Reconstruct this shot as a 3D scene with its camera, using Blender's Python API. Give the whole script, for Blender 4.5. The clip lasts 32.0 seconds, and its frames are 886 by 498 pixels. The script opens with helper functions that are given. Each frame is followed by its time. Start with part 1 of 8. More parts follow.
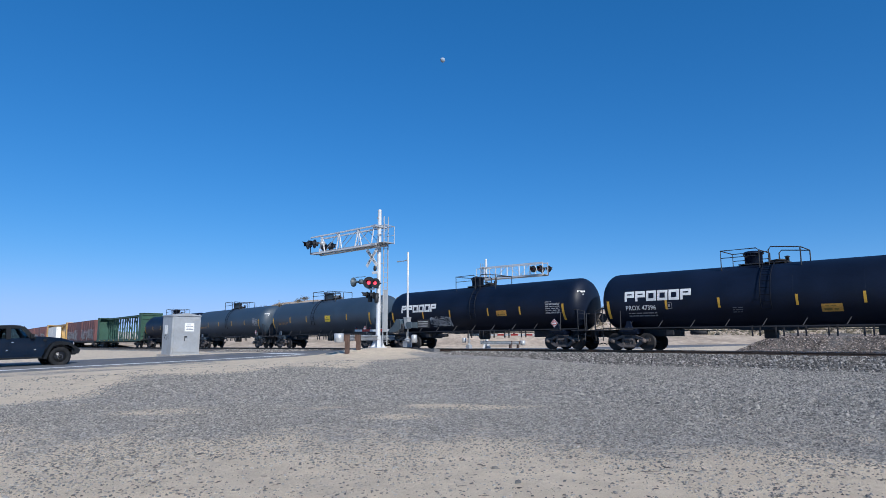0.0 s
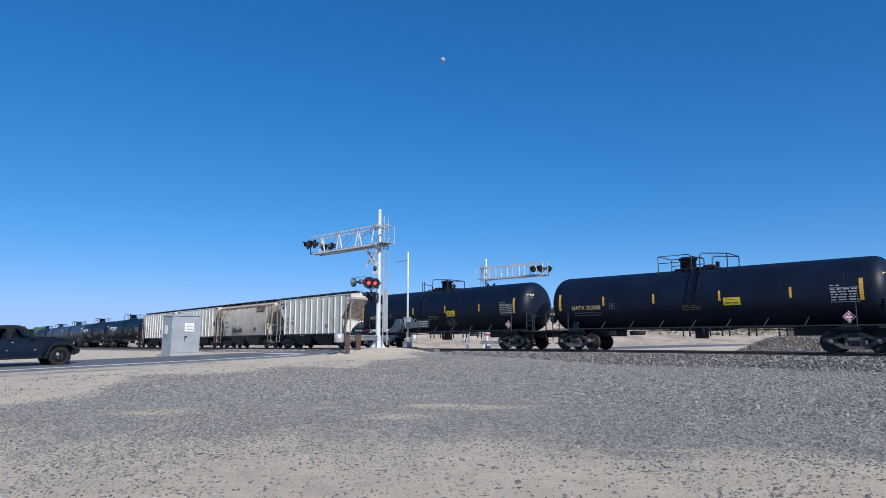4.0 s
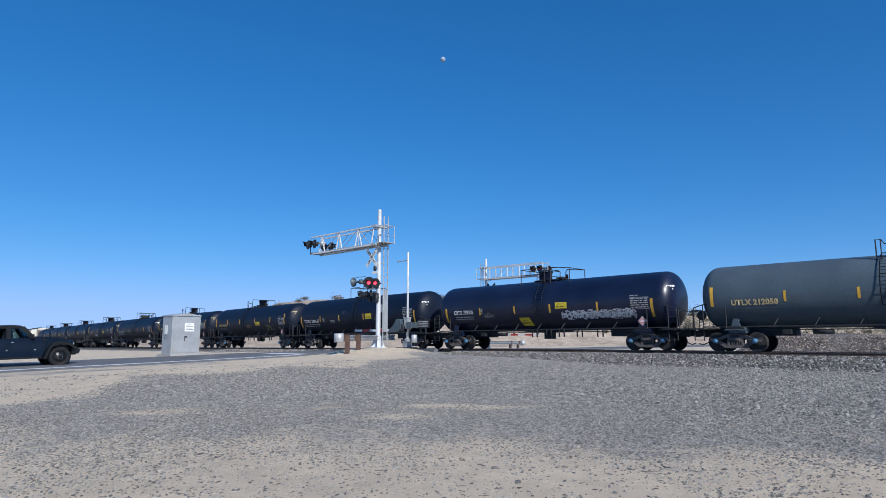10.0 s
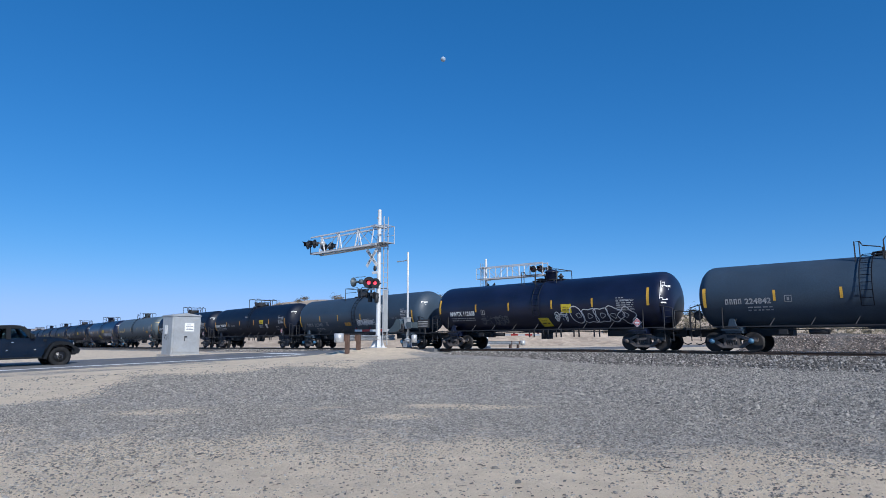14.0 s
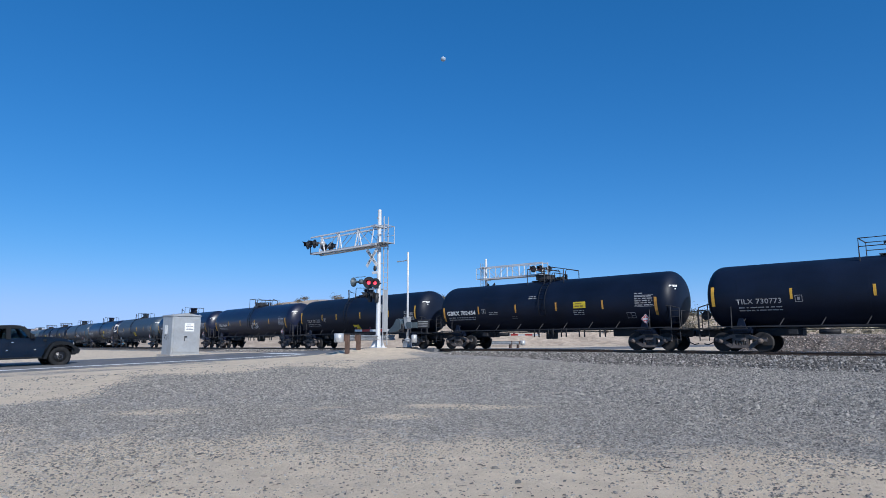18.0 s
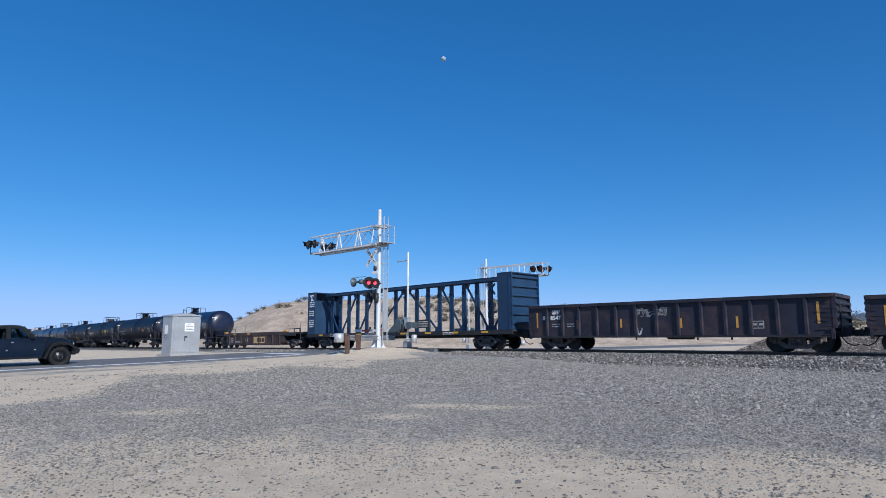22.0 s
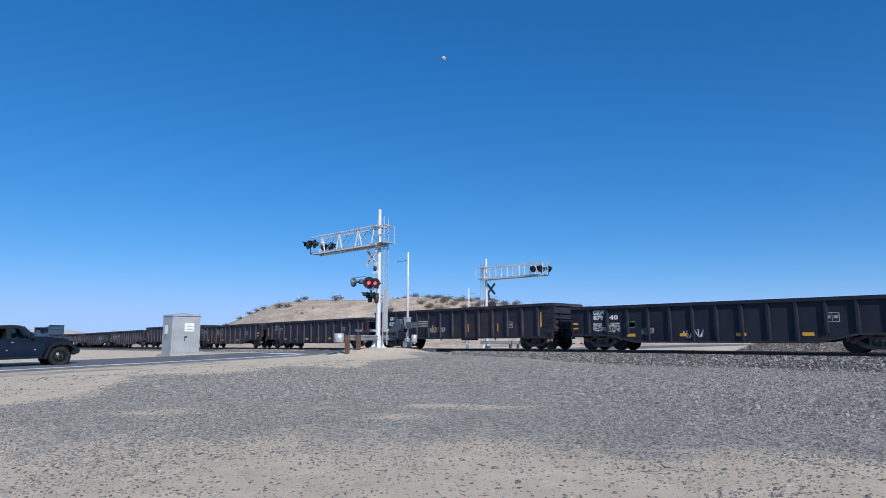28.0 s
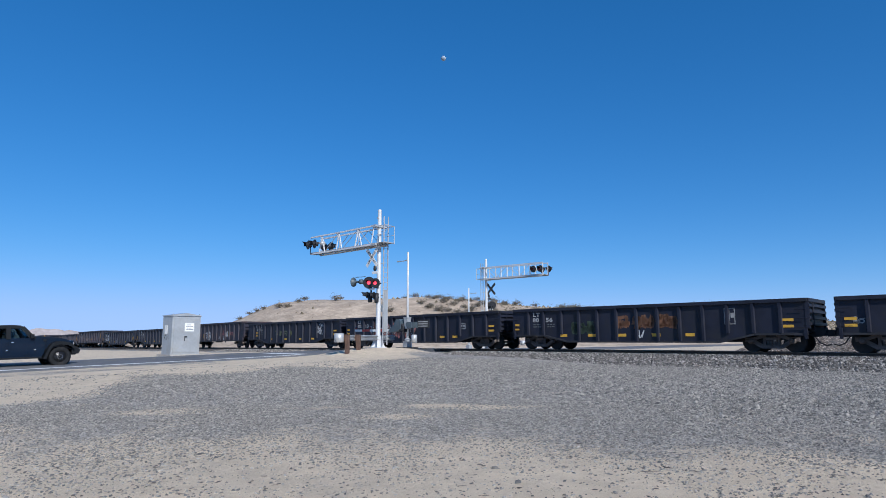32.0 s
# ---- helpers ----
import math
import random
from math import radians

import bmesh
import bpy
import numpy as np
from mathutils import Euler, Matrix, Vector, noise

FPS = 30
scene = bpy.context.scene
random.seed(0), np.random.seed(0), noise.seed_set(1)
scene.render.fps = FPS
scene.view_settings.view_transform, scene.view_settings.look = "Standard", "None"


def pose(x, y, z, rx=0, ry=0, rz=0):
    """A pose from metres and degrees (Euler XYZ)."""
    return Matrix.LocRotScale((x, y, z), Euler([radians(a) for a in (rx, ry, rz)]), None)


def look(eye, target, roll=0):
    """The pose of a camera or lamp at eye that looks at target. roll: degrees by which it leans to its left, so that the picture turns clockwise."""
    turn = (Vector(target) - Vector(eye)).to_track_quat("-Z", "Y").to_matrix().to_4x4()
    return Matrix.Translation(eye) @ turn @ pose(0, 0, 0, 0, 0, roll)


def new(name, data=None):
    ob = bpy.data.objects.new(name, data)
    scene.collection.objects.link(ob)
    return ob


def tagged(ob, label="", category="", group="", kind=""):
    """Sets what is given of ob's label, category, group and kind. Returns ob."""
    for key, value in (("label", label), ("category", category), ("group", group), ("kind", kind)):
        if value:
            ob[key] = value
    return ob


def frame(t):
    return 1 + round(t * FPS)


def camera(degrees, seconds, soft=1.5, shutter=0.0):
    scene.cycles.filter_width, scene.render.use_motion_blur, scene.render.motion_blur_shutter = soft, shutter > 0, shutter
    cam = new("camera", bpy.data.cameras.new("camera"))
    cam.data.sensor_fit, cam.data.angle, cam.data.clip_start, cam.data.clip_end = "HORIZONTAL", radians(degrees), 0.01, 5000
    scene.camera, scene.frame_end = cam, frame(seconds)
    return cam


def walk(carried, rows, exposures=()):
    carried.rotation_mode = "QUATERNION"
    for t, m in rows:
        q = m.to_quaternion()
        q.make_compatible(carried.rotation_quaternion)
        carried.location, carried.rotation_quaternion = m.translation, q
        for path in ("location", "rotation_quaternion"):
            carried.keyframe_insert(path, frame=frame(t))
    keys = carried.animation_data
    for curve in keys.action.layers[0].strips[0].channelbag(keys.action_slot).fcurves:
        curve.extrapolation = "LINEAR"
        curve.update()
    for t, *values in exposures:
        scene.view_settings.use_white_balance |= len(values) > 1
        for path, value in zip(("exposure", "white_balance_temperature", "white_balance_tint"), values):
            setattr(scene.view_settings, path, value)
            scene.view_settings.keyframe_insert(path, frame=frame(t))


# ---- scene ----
cam = camera(70.95, 32.0, soft=0.5)
EYE = Vector((0.0, 0.0, 1.55))
YAW, UP = 43.44, 8.02
walk(cam, [(0.0, pose(0, 0, 1.55, 90 + UP, 0, YAW)), (32.0, pose(0, 0, 1.55, 90 + UP, 0, YAW))],
     [(0.0, 0.0, 6000, 10), (32.0, 0.0, 6000, 10)])

# ---------------------------------------------------------------- light
SUN_DIR = Vector((0.93, -0.33, 0.62)).normalized()
sun = new("sun", bpy.data.lights.new("sun", "SUN"))
sun.data.energy, sun.data.angle, sun.data.color = 5.0, radians(0.53), (1.0, 0.95, 0.87)
sun.matrix_basis = look((0, 0, 60), Vector((0, 0, 60)) - SUN_DIR)
world = bpy.data.worlds.new("desert_sky")
scene.world = world
world.use_nodes = True
wn = world.node_tree
sky = wn.nodes.new("ShaderNodeTexSky")
sky.sky_type = "NISHITA"
sky.sun_disc = False
sky.sun_elevation = math.asin(SUN_DIR.z)
sky.sun_rotation = math.atan2(SUN_DIR.x, SUN_DIR.y)
sky.altitude, sky.air_density, sky.dust_density, sky.ozone_density = 900, 0.6, 0.0, 4.0
deep = wn.nodes.new("ShaderNodeHueSaturation")
deep.inputs["Saturation"].default_value = 1.52
deep.inputs["Hue"].default_value = 0.504
even = wn.nodes.new("ShaderNodeGamma")
even.inputs["Gamma"].default_value = 0.66
wn.nodes["Background"].inputs["Strength"].default_value = 0.237
wn.links.new(sky.outputs[0], even.inputs["Color"])
wn.links.new(even.outputs[0], deep.inputs["Color"])
# thick desert air: each channel levels off towards the horizon
parts_in, parts_out = wn.nodes.new("ShaderNodeSeparateColor"), wn.nodes.new("ShaderNodeCombineColor")
wn.links.new(deep.outputs[0], parts_in.inputs[0])
for i, top in enumerate((1.75, 2.58, 4.6)):
    last = parts_in.outputs[i]
    for op, value in (("DIVIDE", top), ("POWER", 4.0), ("ADD", 1.0), ("POWER", -0.25)):
        node = wn.nodes.new("ShaderNodeMath")
        node.operation = op
        node.inputs[1].default_value = value
        wn.links.new(last, node.inputs[0])
        last = node.outputs[0]
    node = wn.nodes.new("ShaderNodeMath")
    node.operation = "MULTIPLY"
    wn.links.new(parts_in.outputs[i], node.inputs[0])
    wn.links.new(last, node.inputs[1])
    wn.links.new(node.outputs[0], parts_out.inputs[i])
wn.links.new(parts_out.outputs[0], wn.nodes["Background"].inputs["Color"])


# ---------------------------------------------------------------- materials
def mat(name, base, rough=0.6, metal=0.0, var=0.25, scale=3.0, fine=40.0, bump=0.15, dust=None, dust_amount=0.0, spec=0.5,
        stretch=(1, 1, 1), coat=0.0, relief=0.01, grit=0.35):
    """Painted, rusty or plain surface: two scales of variation, fine relief, and an optional second colour in patches."""
    m = bpy.data.materials.new(name)
    m.use_nodes = True
    t = m.node_tree
    b = t.nodes["Principled BSDF"]
    b.inputs["Metallic"].default_value = metal
    b.inputs["Specular IOR Level"].default_value = spec
    b.inputs["Coat Weight"].default_value = coat
    co = t.nodes.new("ShaderNodeTexCoord")
    mp = t.nodes.new("ShaderNodeMapping")
    mp.inputs["Scale"].default_value = stretch
    t.links.new(co.outputs["Object"], mp.inputs[0])
    big, small = t.nodes.new("ShaderNodeTexNoise"), t.nodes.new("ShaderNodeTexNoise")
    big.inputs["Scale"].default_value, big.inputs["Detail"].default_value = scale, 5
    small.inputs["Scale"].default_value, small.inputs["Detail"].default_value = fine, 3
    t.links.new(mp.outputs[0], big.inputs["Vector"])
    t.links.new(mp.outputs[0], small.inputs["Vector"])
    lo = [max(0, c * (1 - var)) for c in base]
    hi = [min(1, c * (1 + var)) for c in base]
    ramp = t.nodes.new("ShaderNodeValToRGB")
    ramp.color_ramp.elements[0].position, ramp.color_ramp.elements[1].position = 0.3, 0.7
    ramp.color_ramp.elements[0].color, ramp.color_ramp.elements[1].color = (*lo, 1), (*hi, 1)
    t.links.new(big.outputs["Fac"], ramp.inputs["Fac"])
    mul = t.nodes.new("ShaderNodeMix")
    mul.data_type, mul.blend_type = "RGBA", "OVERLAY"
    mul.inputs["Factor"].default_value = grit
    t.links.new(ramp.outputs["Color"], mul.inputs["A"])
    t.links.new(small.outputs["Fac"], mul.inputs["B"])
    out = mul.outputs["Result"]
    if dust:
        dn = t.nodes.new("ShaderNodeTexNoise")
        dn.inputs["Scale"].default_value, dn.inputs["Detail"].default_value, dn.inputs["Roughness"].default_value = scale * 0.6, 8, 0.7
        t.links.new(mp.outputs[0], dn.inputs["Vector"])
        dr = t.nodes.new("ShaderNodeValToRGB")
        dr.color_ramp.elements[0].position = 0.62 - 0.35 * dust_amount
        dr.color_ramp.elements[1].position = 0.80 - 0.25 * dust_amount
        dr.color_ramp.elements[1].color = (1, 1, 1, 1)
        t.links.new(dn.outputs["Fac"], dr.inputs["Fac"])
        mx = t.nodes.new("ShaderNodeMix")
        mx.data_type = "RGBA"
        mx.inputs["B"].default_value = (*dust, 1)
        t.links.new(dr.outputs["Color"], mx.inputs["Factor"])
        t.links.new(out, mx.inputs["A"])
        out = mx.outputs["Result"]
    t.links.new(out, b.inputs["Base Color"])
    rr = t.nodes.new("ShaderNodeMapRange")
    rr.inputs["To Min"].default_value, rr.inputs["To Max"].default_value = max(0.03, rough - 0.1), min(1, rough + 0.12)
    t.links.new(big.outputs["Fac"], rr.inputs["Value"])
    t.links.new(rr.outputs["Result"], b.inputs["Roughness"])
    if bump:
        bp = t.nodes.new("ShaderNodeBump")
        bp.inputs["Strength"].default_value, bp.inputs["Distance"].default_value = bump, relief
        t.links.new(small.outputs["Fac"], bp.inputs["Height"])
        t.links.new(bp.outputs["Normal"], b.inputs["Normal"])
    return m


def glow(name, color, strength):
    m = bpy.data.materials.new(name)
    m.use_nodes = True
    b = m.node_tree.nodes["Principled BSDF"]
    b.inputs["Base Color"].default_value = (*color, 1)
    b.inputs["Emission Color"].default_value = (*color, 1)
    b.inputs["Emission Strength"].default_value = strength
    return m


def stone_mat(name, c0, c1, c2, rough=0.9):
    """Loose stones: each island takes its own colour."""
    m = bpy.data.materials.new(name)
    m.use_nodes = True
    t = m.node_tree
    b = t.nodes["Principled BSDF"]
    b.inputs["Roughness"].default_value = rough
    g = t.nodes.new("ShaderNodeNewGeometry")
    r = t.nodes.new("ShaderNodeValToRGB")
    r.color_ramp.elements[0].color, r.color_ramp.elements[1].color = (*c0, 1), (*c2, 1)
    e = r.color_ramp.elements.new(0.6)
    e.color = (*c1, 1)
    t.links.new(g.outputs["Random Per Island"], r.inputs["Fac"])
    n = t.nodes.new("ShaderNodeTexNoise")
    n.inputs["Scale"].default_value = 60
    mx = t.nodes.new("ShaderNodeMix")
    mx.data_type, mx.blend_type = "RGBA", "OVERLAY"
    mx.inputs["Factor"].default_value = 0.4
    t.links.new(r.outputs["Color"], mx.inputs["A"])
    t.links.new(n.outputs["Fac"], mx.inputs["B"])
    t.links.new(mx.outputs["Result"], b.inputs["Base Color"])
    return m


SAND, GRAVEL = (0.61, 0.50, 0.372), (0.27, 0.25, 0.225)


def ground_mat():
    m = bpy.data.materials.new("desert_ground")
    m.use_nodes = True
    t = m.node_tree
    b = t.nodes["Principled BSDF"]
    b.inputs["Roughness"].default_value = 0.95
    b.inputs["Specular IOR Level"].default_value = 0.2
    co = t.nodes.new("ShaderNodeTexCoord")
    at = t.nodes.new("ShaderNodeAttribute")
    at.attribute_name = "gravel"

    def nz(sc, det, ro=0.6):
        n = t.nodes.new("ShaderNodeTexNoise")
        n.inputs["Scale"].default_value, n.inputs["Detail"].default_value, n.inputs["Roughness"].default_value = sc, det, ro
        t.links.new(co.outputs["Object"], n.inputs["Vector"])
        return n

    def ramp(src, stops):
        r = t.nodes.new("ShaderNodeValToRGB")
        el = r.color_ramp.elements
        while len(el) < len(stops):
            el.new(0.5)
        for e, (p, c) in zip(el, stops):
            e.position, e.color = p, (*c, 1)
        t.links.new(src, r.inputs["Fac"])
        return r.outputs["Color"]

    patch, mid, fine, grit = nz(0.45, 6, 0.65), nz(2.5, 5), nz(14, 4, 0.7), nz(95, 4, 0.75)
    sand = ramp(mid.outputs["Fac"], [(0.3, [c * 0.86 for c in SAND]), (0.55, SAND), (0.75, [c * 1.12 for c in SAND])])
    v = t.nodes.new("ShaderNodeTexVoronoi")
    v.inputs["Scale"].default_value = 30
    t.links.new(co.outputs["Object"], v.inputs["Vector"])
    sep = t.nodes.new("ShaderNodeSeparateColor")
    t.links.new(v.outputs["Color"], sep.inputs[0])
    grav = ramp(sep.outputs[0], [(0.0, (0.075, 0.073, 0.072)), (0.45, GRAVEL), (0.85, (0.34, 0.33, 0.315)), (1.0, (0.5, 0.48, 0.45))])
    # how far gravel covers the sand
    add = t.nodes.new("ShaderNodeMath")
    add.operation = "ADD"
    t.links.new(at.outputs["Fac"], add.inputs[0])
    sub = t.nodes.new("ShaderNodeMapRange")
    sub.inputs["From Min"].default_value, sub.inputs["From Max"].default_value = 0.25, 0.75
    sub.inputs["To Min"].default_value, sub.inputs["To Max"].default_value = -0.38, 0.38
    t.links.new(patch.outputs["Fac"], sub.inputs["Value"])
    t.links.new(sub.outputs["Result"], add.inputs[1])
    add2 = t.nodes.new("ShaderNodeMath")
    add2.operation = "MULTIPLY_ADD"
    add2.inputs[1].default_value = 0.9
    t.links.new(fine.outputs["Fac"], add2.inputs[0])
    t.links.new(add.outputs[0], add2.inputs[2])
    mask = ramp(add2.outputs[0], [(0.72, (0, 0, 0)), (1.0, (0.9, 0.9, 0.9))])
    mx = t.nodes.new("ShaderNodeMix")
    mx.data_type = "RGBA"
    t.links.new(mask, mx.inputs["Factor"])
    t.links.new(sand, mx.inputs["A"])
    t.links.new(grav, mx.inputs["B"])
    ov = t.nodes.new("ShaderNodeMix")
    ov.data_type, ov.blend_type = "RGBA", "OVERLAY"
    ov.inputs["Factor"].default_value = 0.55
    t.links.new(mx.outputs["Result"], ov.inputs["A"])
    t.links.new(grit.outputs["Fac"], ov.inputs["B"])
    t.links.new(ov.outputs["Result"], b.inputs["Base Color"])
    bp = t.nodes.new("ShaderNodeBump")
    bp.inputs["Strength"].default_value, bp.inputs["Distance"].default_value = 0.8, 0.02
    hs = t.nodes.new("ShaderNodeMath")
    hs.operation = "ADD"
    t.links.new(fine.outputs["Fac"], hs.inputs[0])
    t.links.new(grit.outputs["Fac"], hs.inputs[1])
    t.links.new(hs.outputs[0], bp.inputs["Height"])
    t.links.new(bp.outputs["Normal"], b.inputs["Normal"])
    return m


M_GROUND = ground_mat()
M_ASPHALT = mat("asphalt", (0.125, 0.128, 0.135), 0.85, var=0.2, scale=1.2, fine=70, bump=0.5, dust=(0.26, 0.22, 0.18), dust_amount=0.25)
M_LINE = mat("road_paint", (0.74, 0.74, 0.72), 0.7, var=0.12, scale=4, fine=50, bump=0.3, dust=(0.35, 0.33, 0.31), dust_amount=0.2)
M_CENTRELINE = mat("worn_yellow_road_paint", (0.28, 0.22, 0.1), 0.8, var=0.25, scale=4, fine=50, bump=0.3, dust=(0.15, 0.145, 0.14), dust_amount=0.5)
M_BALLAST = mat("ballast_bed", (0.11, 0.105, 0.10), 0.95, var=0.4, scale=9, fine=45, bump=1.0, dust=(0.3, 0.24, 0.2), dust_amount=0.4, spec=0.2)
M_STONE = stone_mat("ballast_stones", (0.045, 0.043, 0.041), (0.18, 0.168, 0.158), (0.42, 0.39, 0.36))
M_PEBBLE = stone_mat("ground_pebbles", (0.078, 0.075, 0.074), (0.22, 0.206, 0.186), (0.40, 0.37, 0.325))
M_PILE = stone_mat("pile_stones", (0.07, 0.055, 0.05), (0.24, 0.2, 0.175), (0.5, 0.43, 0.39))
M_TWIG = stone_mat("dry_twigs", (0.05, 0.042, 0.038), (0.12, 0.1, 0.085), (0.22, 0.18, 0.15))
M_TIE = mat("tie_wood", (0.06, 0.05, 0.045), 0.9, var=0.3, stretch=(8, 1, 8), bump=0.5)
M_RAIL = mat("rail_steel", (0.11, 0.075, 0.055), 0.55, 0.6, var=0.3, scale=4, bump=0.2)
M_RAILTOP = mat("rail_head", (0.42, 0.42, 0.43), 0.25, 0.95, var=0.1, bump=0.05)
M_HILL = mat("hill_sand", (0.43, 0.345, 0.265), 0.95, var=0.26, scale=0.3, fine=1.3, bump=0.6, dust=(0.30, 0.245, 0.185), dust_amount=0.3, spec=0.15, relief=0.5, stretch=(1, 1, 0.4))
M_MOUNT = mat("far_mountain", (0.30, 0.27, 0.27), 0.95, var=0.15, scale=0.01, fine=0.06, bump=0.0, spec=0.1)
M_LEAF = stone_mat("desert_leaves", (0.075, 0.07, 0.055), (0.14, 0.12, 0.092), (0.23, 0.195, 0.15))
M_SCRUB = stone_mat("dry_scrub", (0.10, 0.085, 0.055), (0.2, 0.165, 0.11), (0.36, 0.3, 0.22))
M_TREE = stone_mat("tree_leaves", (0.025, 0.04, 0.02), (0.05, 0.07, 0.035), (0.09, 0.11, 0.055))
M_BARK = mat("bark", (0.12, 0.09, 0.07), 0.95, bump=0.6)

M_LADDER = mat("ladder_black_paint", (0.003, 0.005, 0.011), 0.6, var=0.2, bump=0.05, spec=0.15)
M_BLACK = mat("tank_black_paint", (0.0042, 0.009, 0.0235), 0.5, spec=0.26, var=0.3, scale=0.7, fine=18, bump=0.04, dust=(0.007, 0.0115, 0.025), dust_amount=0.3)
M_BLUEBLACK = mat("tank_blue_black_paint", (0.007, 0.0115, 0.034), 0.36, var=0.3, scale=0.7, fine=18, bump=0.03, dust=(0.02, 0.023, 0.04), dust_amount=0.2)
# faded paint, lightened further so distant haze sits in the base colour
M_FADED = mat("tank_faded_black_paint", (0.032, 0.053, 0.08), 0.5, var=0.22, scale=0.6, fine=18, bump=0.05, dust=(0.033, 0.049, 0.072), dust_amount=0.4)
M_GREYTANK = mat("tank_grey_paint", (0.068, 0.094, 0.113), 0.5, var=0.16, scale=0.5, fine=16, bump=0.04, dust=(0.055, 0.075, 0.094), dust_amount=0.4)
M_DARKSTEEL = mat("dark_underframe_steel", (0.024, 0.025, 0.03), 0.7, 0.1, var=0.4, scale=2, fine=30, bump=0.25, dust=(0.03, 0.028, 0.028), dust_amount=0.35)
M_TRUCK = mat("cast_truck_steel", (0.13, 0.112, 0.105), 0.75, 0.2, var=0.4, scale=4, fine=35, bump=0.4, dust=(0.12, 0.09, 0.072), dust_amount=0.4)
M_WHEEL = mat("wheel_steel", (0.028, 0.026, 0.026), 0.75, 0.1, var=0.3, scale=5, bump=0.2)
M_CAPBLUE = mat("bearing_cap_blue", (0.05, 0.14, 0.24), 0.5, bump=0.1)
M_GONDOLA = mat("gondola_black_paint", (0.013, 0.0152, 0.0275), 0.55, spec=0.35, var=0.35, scale=1.0, fine=22, bump=0.2, dust=(0.024, 0.0235, 0.026), dust_amount=0.35)
M_GONBROWN = mat("gondola_brown_black_paint", (0.016, 0.0155, 0.028), 0.6, var=0.4, scale=1.0, fine=22, bump=0.2, dust=(0.07, 0.04, 0.036), dust_amount=0.38)
M_RUSTPAINT = mat("rusty_brown_paint", (0.055, 0.033, 0.032), 0.75, var=0.3, scale=1.2, fine=24, bump=0.3, dust=(0.12, 0.072, 0.05), dust_amount=0.35)
M_RUST = mat("bare_rust", (0.19, 0.09, 0.05), 0.85, var=0.4, scale=2.5, fine=30, bump=0.4, dust=(0.09, 0.05, 0.035), dust_amount=0.4)
M_HOPGREY = mat("hopper_pale_grey_paint", (0.60, 0.58, 0.51), 0.6, var=0.1, scale=0.8, fine=16, bump=0.08, dust=(0.34, 0.29, 0.24), dust_amount=0.2, stretch=(1, 1, 0.35), grit=0.12)
M_HOPCREAM = mat("hopper_cream_rusty_paint", (0.58, 0.515, 0.41), 0.65, var=0.14, scale=0.8, fine=16, bump=0.1, dust=(0.42, 0.33, 0.25), dust_amount=0.26, stretch=(1.6, 1, 0.4), grit=0.12)
M_HOPRUST = mat("rust_streaked_roof", (0.26, 0.13, 0.09), 0.75, var=0.35, scale=1.5, fine=20, bump=0.2, dust=(0.42, 0.36, 0.28), dust_amount=0.5, stretch=(1, 1, 0.5))
M_RUSTSTAIN = mat("thin_rust_stain", (0.27, 0.14, 0.09), 0.8, var=0.3, scale=3, fine=20, bump=0.1, dust=(0.44, 0.34, 0.26), dust_amount=0.35)
M_BLUEBEAM = mat("centre_beam_blue_paint", (0.010, 0.037, 0.088), 0.5, var=0.2, scale=1.2, fine=20, bump=0.1, dust=(0.02, 0.045, 0.085), dust_amount=0.25)
M_GREENBEAM = mat("centre_beam_green_paint", (0.022, 0.072, 0.048), 0.55, var=0.2, scale=1.2, bump=0.1, dust=(0.06, 0.08, 0.06), dust_amount=0.3)
M_YELLOWBEAM = mat("centre_beam_yellow_paint", (0.55, 0.33, 0.09), 0.6, var=0.2, scale=1.2, bump=0.1, dust=(0.4, 0.3, 0.18), dust_amount=0.4)
M_BOXRED = mat("boxcar_red_brown_paint", (0.125, 0.05, 0.05), 0.65, var=0.2, scale=0.8, bump=0.15, dust=(0.2, 0.09, 0.07), dust_amount=0.35)
M_WHITE = mat("white_lettering", (0.72, 0.72, 0.7), 0.6, var=0.12, scale=3, bump=0.0)
M_DIMWHITE = mat("worn_white_lettering", (0.33, 0.33, 0.33), 0.7, var=0.3, scale=3, bump=0.0)
M_GREYTEXT = mat("faded_grey_lettering", (0.12, 0.125, 0.13), 0.7, var=0.2, scale=3, bump=0.0)
M_DARKGREY = mat("dark_grey_lettering", (0.07, 0.072, 0.075), 0.7, var=0.2, scale=3, bump=0.0)
M_DARKTEXT = mat("dark_lettering", (0.04, 0.045, 0.05), 0.7, bump=0.0)
M_GOLD = mat("gold_lettering", (0.55, 0.42, 0.2), 0.6, var=0.12, bump=0.0)
M_YELLOW = mat("yellow_reflective_tape", (0.64, 0.36, 0.04), 0.5, var=0.12, scale=3, bump=0.0)
M_PANEL = mat("yellow_panel_paint", (0.66, 0.5, 0.03), 0.6, var=0.15, scale=3, bump=0.0)
M_LOGOYEL = mat("pale_yellow_panel_paint", (0.64, 0.43, 0.19), 0.7, var=0.2, scale=3, bump=0.0)
M_ORANGE = mat("orange_label", (0.55, 0.28, 0.05), 0.6, bump=0.0)
M_RED = mat("red_paint", (0.5, 0.04, 0.035), 0.5, bump=0.0)
M_PLACARD = mat("faded_red_placard", (0.52, 0.13, 0.12), 0.6, bump=0.0)
M_PANELTEXT = mat("panel_lettering", (0.22, 0.15, 0.03), 0.7, bump=0.0)
M_BROWNTAPE = mat("dull_brown_tape", (0.09, 0.06, 0.03), 0.6, var=0.2, bump=0.0)
M_SPRAY_W = mat("white_spray_paint", (0.6, 0.6, 0.6), 0.6, var=0.2, bump=0.0)
